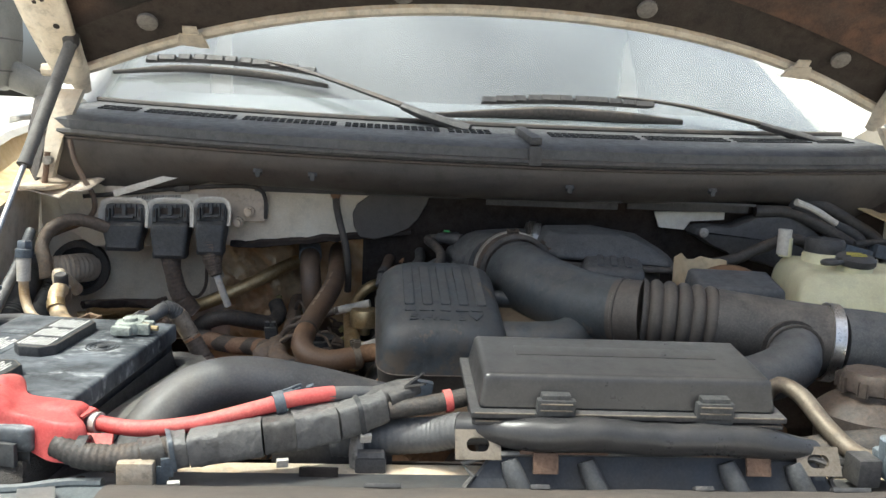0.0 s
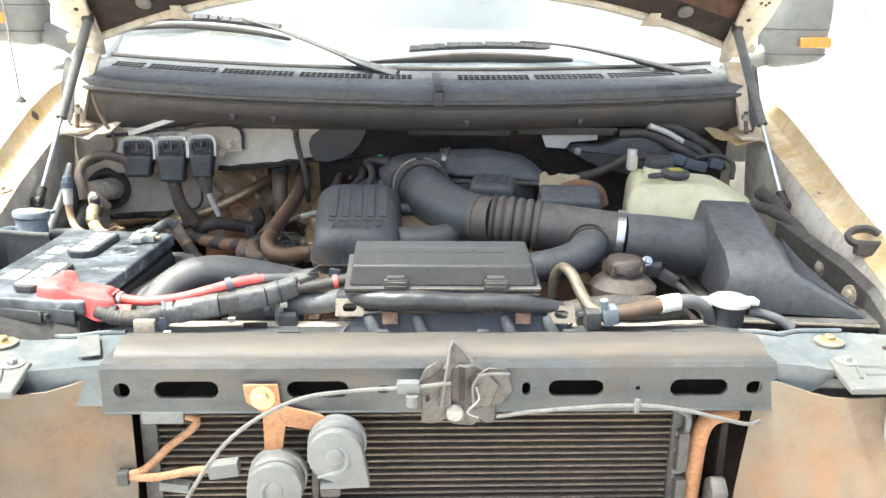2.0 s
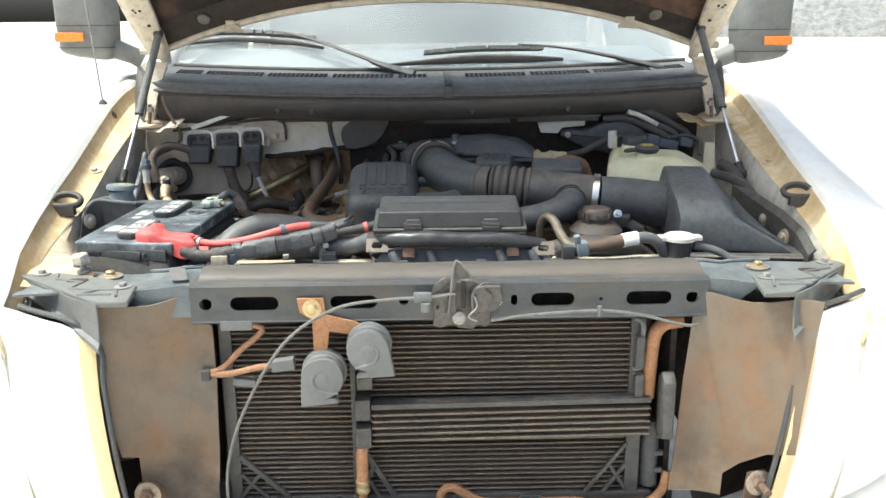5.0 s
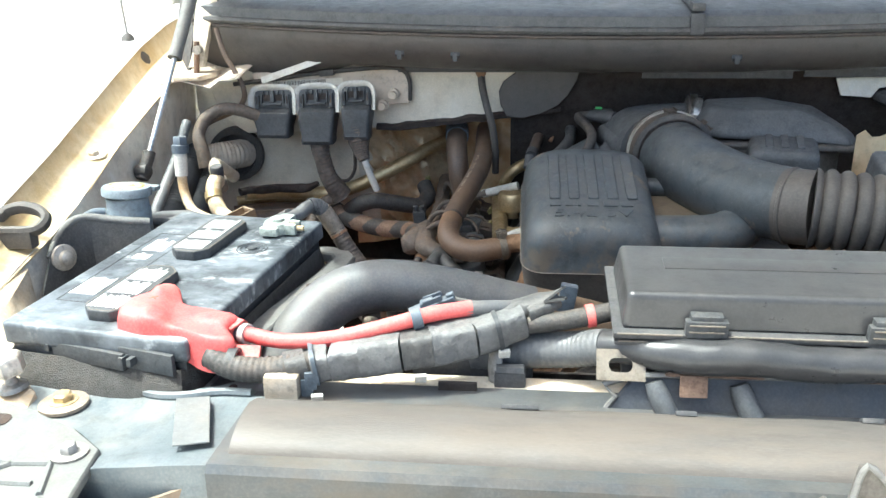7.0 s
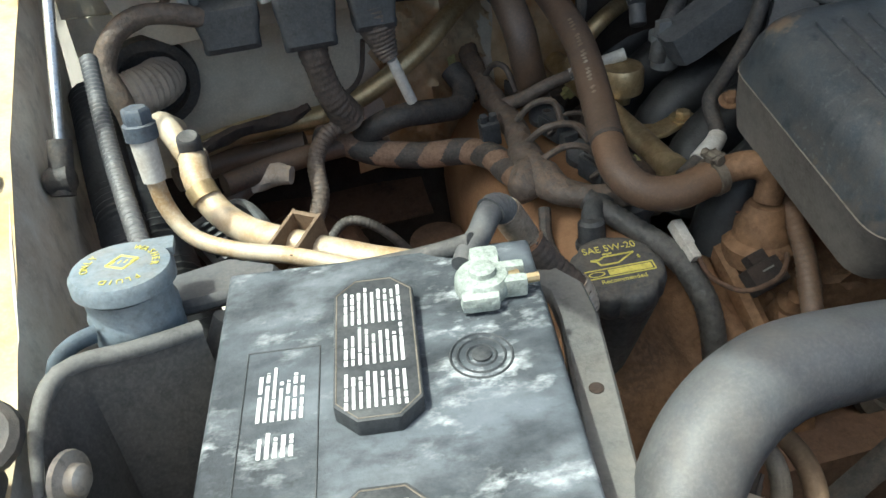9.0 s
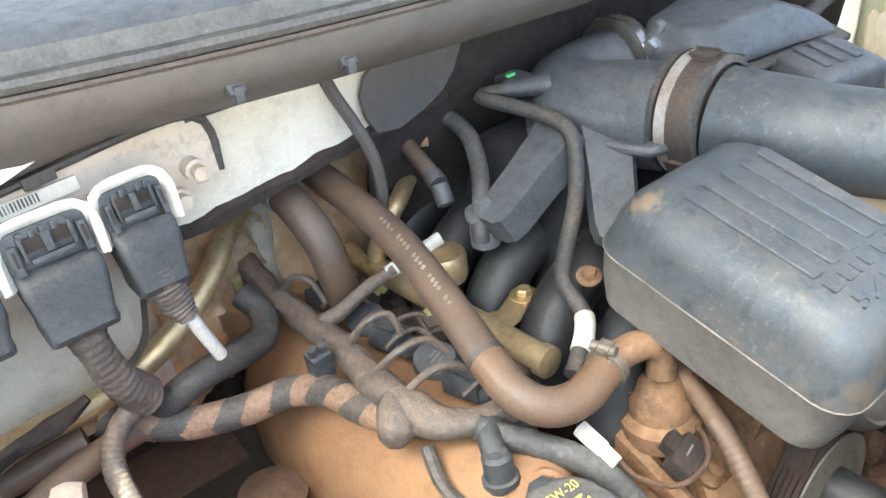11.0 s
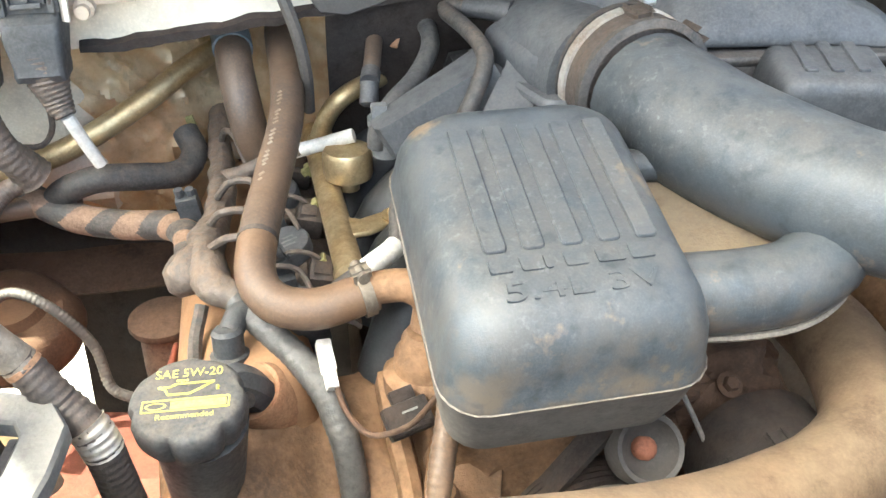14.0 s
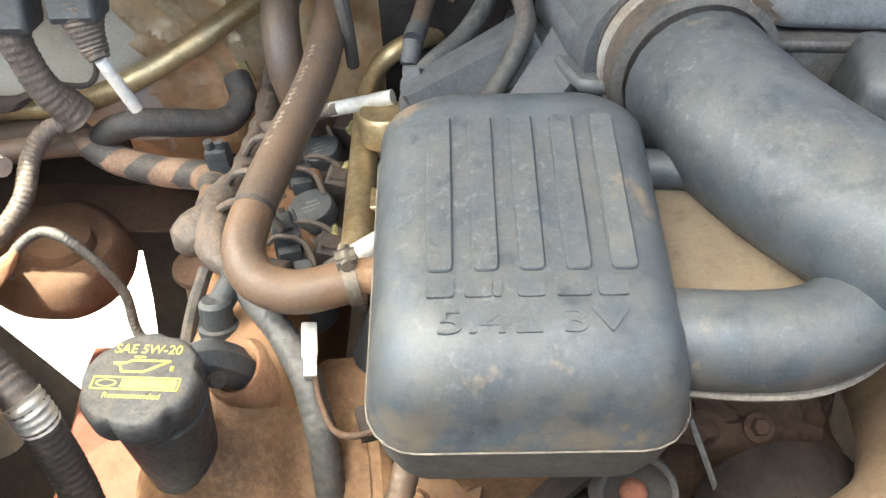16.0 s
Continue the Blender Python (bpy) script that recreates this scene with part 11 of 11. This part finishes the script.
    part("bolt", bm, STEEL, b)
    bm = B()
    prism(bm, pose(0.0, 0.872, 0.0, 90, 0, 0), [(0.275, 1.215), (0.40, 1.218), (0.40, 1.205), (0.34, 1.20), (0.33, 1.185), (0.285, 1.188)], 0.004, 0.001)
    part("plate", bm, PANEL_WHITE, b, "bare white patch of panel")
    h2 = thing("brake_hose", (0.42, 0.8, 1.1), "black rubber hose with a white collar at the tank", "hose", "brake hoses")
    bm = B()
    tube(bm, [(0.30, 0.76, 1.135), (0.34, 0.77, 1.142), (0.38, 0.77, 1.152), (0.42, 0.765, 1.172), (0.45, 0.755, 1.188), (0.475, 0.75, 1.190), (0.50, 0.76, 1.18)], 0.0095, 12, 0.008)
    part("hose", bm, RUBBER, h2)
    bm = B()
    rod(bm, (0.444, 0.735, 1.168), (0.444, 0.735, 1.208), 0.0105, 14)
    part("collar", bm, WHITE, h2)
    for i, pts in enumerate(([(0.50, 0.83, 1.242), (0.54, 0.835, 1.228), (0.58, 0.84, 1.207), (0.62, 0.84, 1.19), (0.64, 0.835, 1.17)], [(0.53, 0.85, 1.245), (0.57, 0.85, 1.235), (0.62, 0.85, 1.21), (0.66, 0.84, 1.185), (0.67, 0.82, 1.15)], [(0.44, 0.84, 1.225), (0.50, 0.835, 1.225), (0.55, 0.83, 1.205), (0.60, 0.825, 1.18), (0.63, 0.82, 1.16)], [(0.60, 0.80, 1.18), (0.65, 0.80, 1.185), (0.68, 0.79, 1.17), (0.675, 0.77, 1.14)])):
        q = thing("cable", (0.58, 0.84, 1.15), "black sheathed cable at the firewall corner", "cable", "firewall cables")
        bm = B()
        tube(bm, pts, 0.0105 if i != 3 else 0.005, 10, 0.008)
        part("sheath", bm, RUBBER if i else PLASTIC, q)
        if i == 0:
            bm = B()
            tube(bm, [Vector(v) + Vector((0, -0.010, 0.003)) for v in pts], 0.0058, 8, 0.01, span=(0, 2.1))
            part("stripe", bm, WHITE, q, "white stripe")
    x = thing("wiring_plug", (0.62, 0.80, 1.13), "cluster of slate plugs near the hood hinge", "wiring plug")
    bm = B()
    for dx, dz, w2 in ((0, 0, 0.05), (0.045, 0.004, 0.03), (-0.04, 0.012, 0.03)):
        box(bm, loc(0.60 + dx, 0.80, 1.165 + dz) @ rot(0, 12, 0), w2, 0.03, 0.022, 0.004)
    part("shell", bm, CONN_BLUE, x)
    # knotted hoses by the right strut
    r = thing("hose", (0.72, 0.5, 1.0), "black hose and tray behind the airbox", "hose")
    bm = B()
    tube(bm, [(0.66, 0.62, 1.12), (0.69, 0.58, 1.115), (0.71, 0.52, 1.10), (0.715, 0.47, 1.075)], 0.011, 12, 0.01)
    tube(bm, [(0.70, 0.68, 1.13), (0.715, 0.64, 1.12), (0.72, 0.60, 1.10), (0.715, 0.57, 1.08)], 0.014, 12, 0.01)
    part("hose", bm, RUBBER, r)
    w = thing("splash_liner", (0.70, 0.3, 0.95), "black plastic liner wall beside the airbox", "liner")
    bm = B()
    sheet(bm, [[(xx - (0.012 if z > 0 else 0), yy, zz - z) for xx, yy, zz in ((0.712, 0.17, 1.055), (0.722, 0.25, 1.075), (0.72, 0.34, 1.09), (0.712, 0.45, 1.10), (0.70, 0.56, 1.115))] for z in (0, 0.012, 0.06, 0.14)], 0.004)
    part("wall", bm, PLASTIC_DUST, w)
    for yy, zz in ((0.30, 1.045), (0.40, 1.06)):
        bm = B()
        lathe(bm, aim((0.707, yy, zz), (-1, -0.2, 0.1)), [(0.017, 0), (0.016, 0.003), (0.009, 0.004), (0.009, 0.010), (0.006, 0.012)], 18)
        part("bolt", bm, ALU, w)
    f = thing("crumpled_foil", (0.27, 0.66, 1.1), "crumpled foil and brown hose behind the plastic boxes", "heat shield")
    bm = B()
    sheet(bm, [[(0.24 + 0.08 * i / 8, 0.66 + 0.02 * noise.noise(Vector((i, j, 0))), 1.17 - 0.09 * j / 6 + 0.012 * noise.noise(Vector((i * 1.7, j * 1.3, 4)))) for i in range(9)] for j in range(7)], 0.002)
    part("foil", bm, FOIL, f)
    bm = B()
    tube(bm, [(0.29, 0.66, 1.14), (0.32, 0.65, 1.15), (0.355, 0.65, 1.14), (0.37, 0.66, 1.11)], 0.013, 12, 0.008)
    part("hose", bm, DUSTED, f)


right_side()


def wipers():
    def on(x, k, h=0.0):
        p = Vector(glass_at(x, k))
        return p + Vector((0, -0.5, 0.83)) * h

    for pivot, knuckle, arm, blade, bridge in (
            ((-0.045, -0.036), (-0.115, -0.010), [(-0.16, 0.011), (-0.284, 0.086), (-0.36, 0.125), (-0.42, 0.146)], [(-0.297, 0.098), (-0.418, 0.125), (-0.58, 0.131), (-0.72, 0.098)], [(-0.33, 0.122), (-0.44, 0.145), (-0.57, 0.148), (-0.66, 0.130)]),
            ((0.665, -0.074), (0.60, -0.045), [(0.506, -0.004), (0.39, 0.046), (0.31, 0.068), (0.239, 0.078)], [(0.360, 0.026), (0.242, 0.036), (0.10, 0.040), (-0.108, 0.016)], [(0.30, 0.058), (0.20, 0.068), (0.09, 0.066), (-0.02, 0.048)])):
        w = thing("wiper", tuple(on(*pivot)), "black windshield wiper resting on the glass", "wiper", "wipers")
        bm = B()
        tube(bm, [on(*pivot, 0.012), on(*knuckle, 0.020), on(*arm[0], 0.026)], [0.018, 0.016, 0.011], 10, 0.012, flat=0.6)
        part("arm_base", bm, PLASTIC, w)
        bm = B()
        tube(bm, [on(x, k, 0.028) for x, k in arm], [0.010, 0.0075, 0.0055, 0.0045], 8, 0.015, flat=0.55)
        part("arm", bm, RUBBER, w)
        bm = B()
        tube(bm, [on(x, k, 0.009) for x, k in blade], [0.004, 0.0085, 0.0095, 0.003] if pivot[0] > 0 else [0.003, 0.0055, 0.0055, 0.003], 8, 0.012, flat=1.3)
        part("blade", bm, RUBBER, w)
        bm = B()
        tube(bm, [on(x, k, 0.020) for x, k in bridge], [0.002, 0.0042, 0.0042, 0.002], 6, 0.02, flat=1.6)
        part("bridge", bm, PLASTIC, w)
        path = smooth_path([on(x, k, 0.026) for x, k in bridge], 0.005)
        way = (path[-1][0] - path[0][0]).normalized()
        turn = math.degrees(math.atan2(way.y, way.x))
        for i in range(11):
            bm = B()
            c = path[int((0.04 + 0.92 * i / 10) * (len(path) - 1))][0]
            box(bm, Matrix.Translation(c) @ rot(30, 0, turn), 0.022 if i % 3 else 0.034, 0.006, 0.0075, 0.0015, 1)
            part("bridge_clip", bm, PLASTIC, w)


wipers()


# ---- the pit between battery, firewall and engine ----
def pit():
    d = thing("accumulator", (-0.545, 0.80, 0.72), "large round canister coated in orange-brown dust", "canister")
    bm = B()
    lathe(bm, loc(-0.598, 0.885, 0.70) @ rot(8, 10, 0), [(0.030, 0.128), (0.062, 0.130), (0.074, 0.138), (0.077, 0.148), (0.075, 0.158), (0.070, 0.164), (0.067, 0.172), (0.055, 0.180), (0.04, 0.178), (0.034, 0.188), (0.012, 0.190)], 36)
    for v in bm.verts:
        v.co += v.normal * 0.0 + Vector((0.004, 0.004, 0.003)) * noise.noise(v.co * 24)
    part("shell", bm, CANISTER, d)
    m = thing("engine_mount", (-0.416, 0.864, 0.70), "dark cylindrical mount under a brown dusty disc", "engine mount")
    bm = B()
    lathe(bm, loc(-0.418, 0.864, 0.66), [(0.026, 0), (0.028, 0.12), (0.026, 0.175)], 24)
    part("cylinder", bm, RUST, m)
    bm = B()
    lathe(bm, loc(-0.418, 0.864, 0.832) @ rot(4, 0, 0), [(0.034, 0), (0.036, 0.004), (0.035, 0.009), (0.012, 0.013), (0.008, 0.013)], 28)
    part("disc", bm, DUSTED_DARK, m, "brown dusty disc")
    p = thing("bracket", (-0.40, 0.72, 0.75), "torn dark red primed bracket beside the valve cover", "bracket")
    bm = B()
    prism(bm, pose(-0.398, 0, 0, 90, 0, 90), [(0.60, 0.72), (0.61, 0.83), (0.66, 0.865), (0.70, 0.85), (0.73, 0.875), (0.79, 0.86), (0.84, 0.80), (0.85, 0.72)], 0.006, 0.002)
    part("plate", bm, PRIMER, p)
    s = thing("shelf_panel", (-0.50, 0.95, 0.80), "dark dusty shelf panel low on the firewall", "panel")
    bm = B()
    sheet(bm, [[(x, y + 0.01 * noise.noise(Vector((x * 12, y * 9, 1))), 0.86 - 0.35 * (0.99 - y) + 0.012 * noise.noise(Vector((x * 9, y * 14, 0)))) for x in [-0.66 + 0.25 * i / 10 for i in range(11)]] for y in (0.99, 0.97, 0.95, 0.93)], 0.004)
    part("panel", bm, DUSTED_DARK, s)
    # sunlit plugs and torn leads over the canister
    c = thing("wiring_plug", (-0.605, 0.755, 0.92), "dusty pale plug on the module's side lead", "wiring plug", "plugs over the canister")
    bm = B()
    box(bm, aim((-0.598, 0.748, 0.927), (-0.4, -0.6, -0.35)), 0.026, 0.022, 0.05, 0.004)
    box(bm, aim((-0.612, 0.727, 0.915), (-0.4, -0.6, -0.35)), 0.018, 0.016, 0.03, 0.003)
    part("shell", bm, PLASTIC_GREY, c)
    bm = B()
    box(bm, aim((-0.592, 0.752, 0.942), (-0.4, -0.6, -0.35)), 0.010, 0.006, 0.03, 0.001)
    part("latch", bm, HORN, c)
    r = thing("ribbed_plug", (-0.64, 0.76, 0.93), "grey ribbed plug block with a pale hood", "wiring plug", "plugs over the canister")
    M = loc(-0.642, 0.765, 0.95) @ rot(20, -10, 25)
    bm = B()
    box(bm, M, 0.06, 0.07, 0.03, 0.006)
    hd = part("block", bm, PLASTIC, r)
    for i in range(7):
        bm = B()
        box(bm, M @ loc(0.0, -0.028 + i * 0.0092, 0.017), 0.046, 0.0036, 0.006, 0.001)
        part("rib", bm, PLASTIC_GREY, hd)
    bm = B()
    tube(bm, [M @ Vector(v) for v in ((-0.030, -0.036, 0.008), (0.022, -0.038, 0.014), (0.033, -0.020, 0.016), (0.034, 0.020, 0.014), (0.022, 0.036, 0.010), (-0.02, 0.038, 0.006))], 0.006, 10, 0.006, flat=1.4)
    part("hood", bm, HORN, r, "pale plug hood")
    q = thing("torn_hose", (-0.60, 0.80, 0.93), "torn brown wrapped lead with a white taped end", "hose")
    bm = B()
    tube(bm, [(-0.655, 0.80, 0.94), (-0.64, 0.822, 0.965), (-0.615, 0.838, 0.978), (-0.588, 0.835, 0.982)], [0.012, 0.0125, 0.012, 0.010], 12, 0.006, lumpy=0.1)
    part("wrap", bm, RUBBER_BROWN, q)
    bm = B()
    tube(bm, [(-0.615, 0.838, 0.978), (-0.59, 0.835, 0.983), (-0.572, 0.828, 0.982)], [0.0133, 0.013, 0.010], 12, 0.004, lumpy=0.3)
    part("torn_end", bm, MODULE, q, "frayed white end")
    t = thing("thin_conduit", (-0.50, 0.76, 0.9), "thin ribbed conduit arching over the canister", "conduit")
    tp = [(-0.552, 0.742, 0.918), (-0.548, 0.760, 0.935), (-0.530, 0.775, 0.945), (-0.508, 0.772, 0.942), (-0.482, 0.767, 0.919), (-0.462, 0.762, 0.885), (-0.452, 0.745, 0.85), (-0.43, 0.735, 0.84)]
    bm = B()
    tube(bm, tp, 0.0048, 10, ridge=(0.0042, 0.0006))
    part("conduit", bm, BELLOWS, t)
    bm = B()
    tube(bm, [(-0.555, 0.70, 0.925), (-0.552, 0.72, 0.932), (-0.548, 0.742, 0.935), (-0.545, 0.755, 0.938)], [0.010, 0.008, 0.007, 0.004], 10, 0.005, lumpy=0.3)
    part("frayed_plug", bm, COPPER, t, "frayed orange plug end")
    # lines at the firewall foot
    for pts, rr, mat, nm in (([(-0.69, 0.88, 1.0), (-0.63, 0.895, 1.005), (-0.57, 0.9, 1.0), (-0.52, 0.905, 0.995)], 0.009, ZINC, "pipe"), ([(-0.69, 0.86, 0.985), (-0.64, 0.88, 0.985), (-0.59, 0.885, 0.985), (-0.55, 0.88, 0.99)], 0.013, RUBBER_BROWN, "hose")):
        h = thing("brake_" + nm, pts[1], "dusty line along the firewall foot", nm)
        bm = B()
        tube(bm, pts, rr, 12, 0.008, lumpy=0.08)
        part("line", bm, mat, h)


pit()
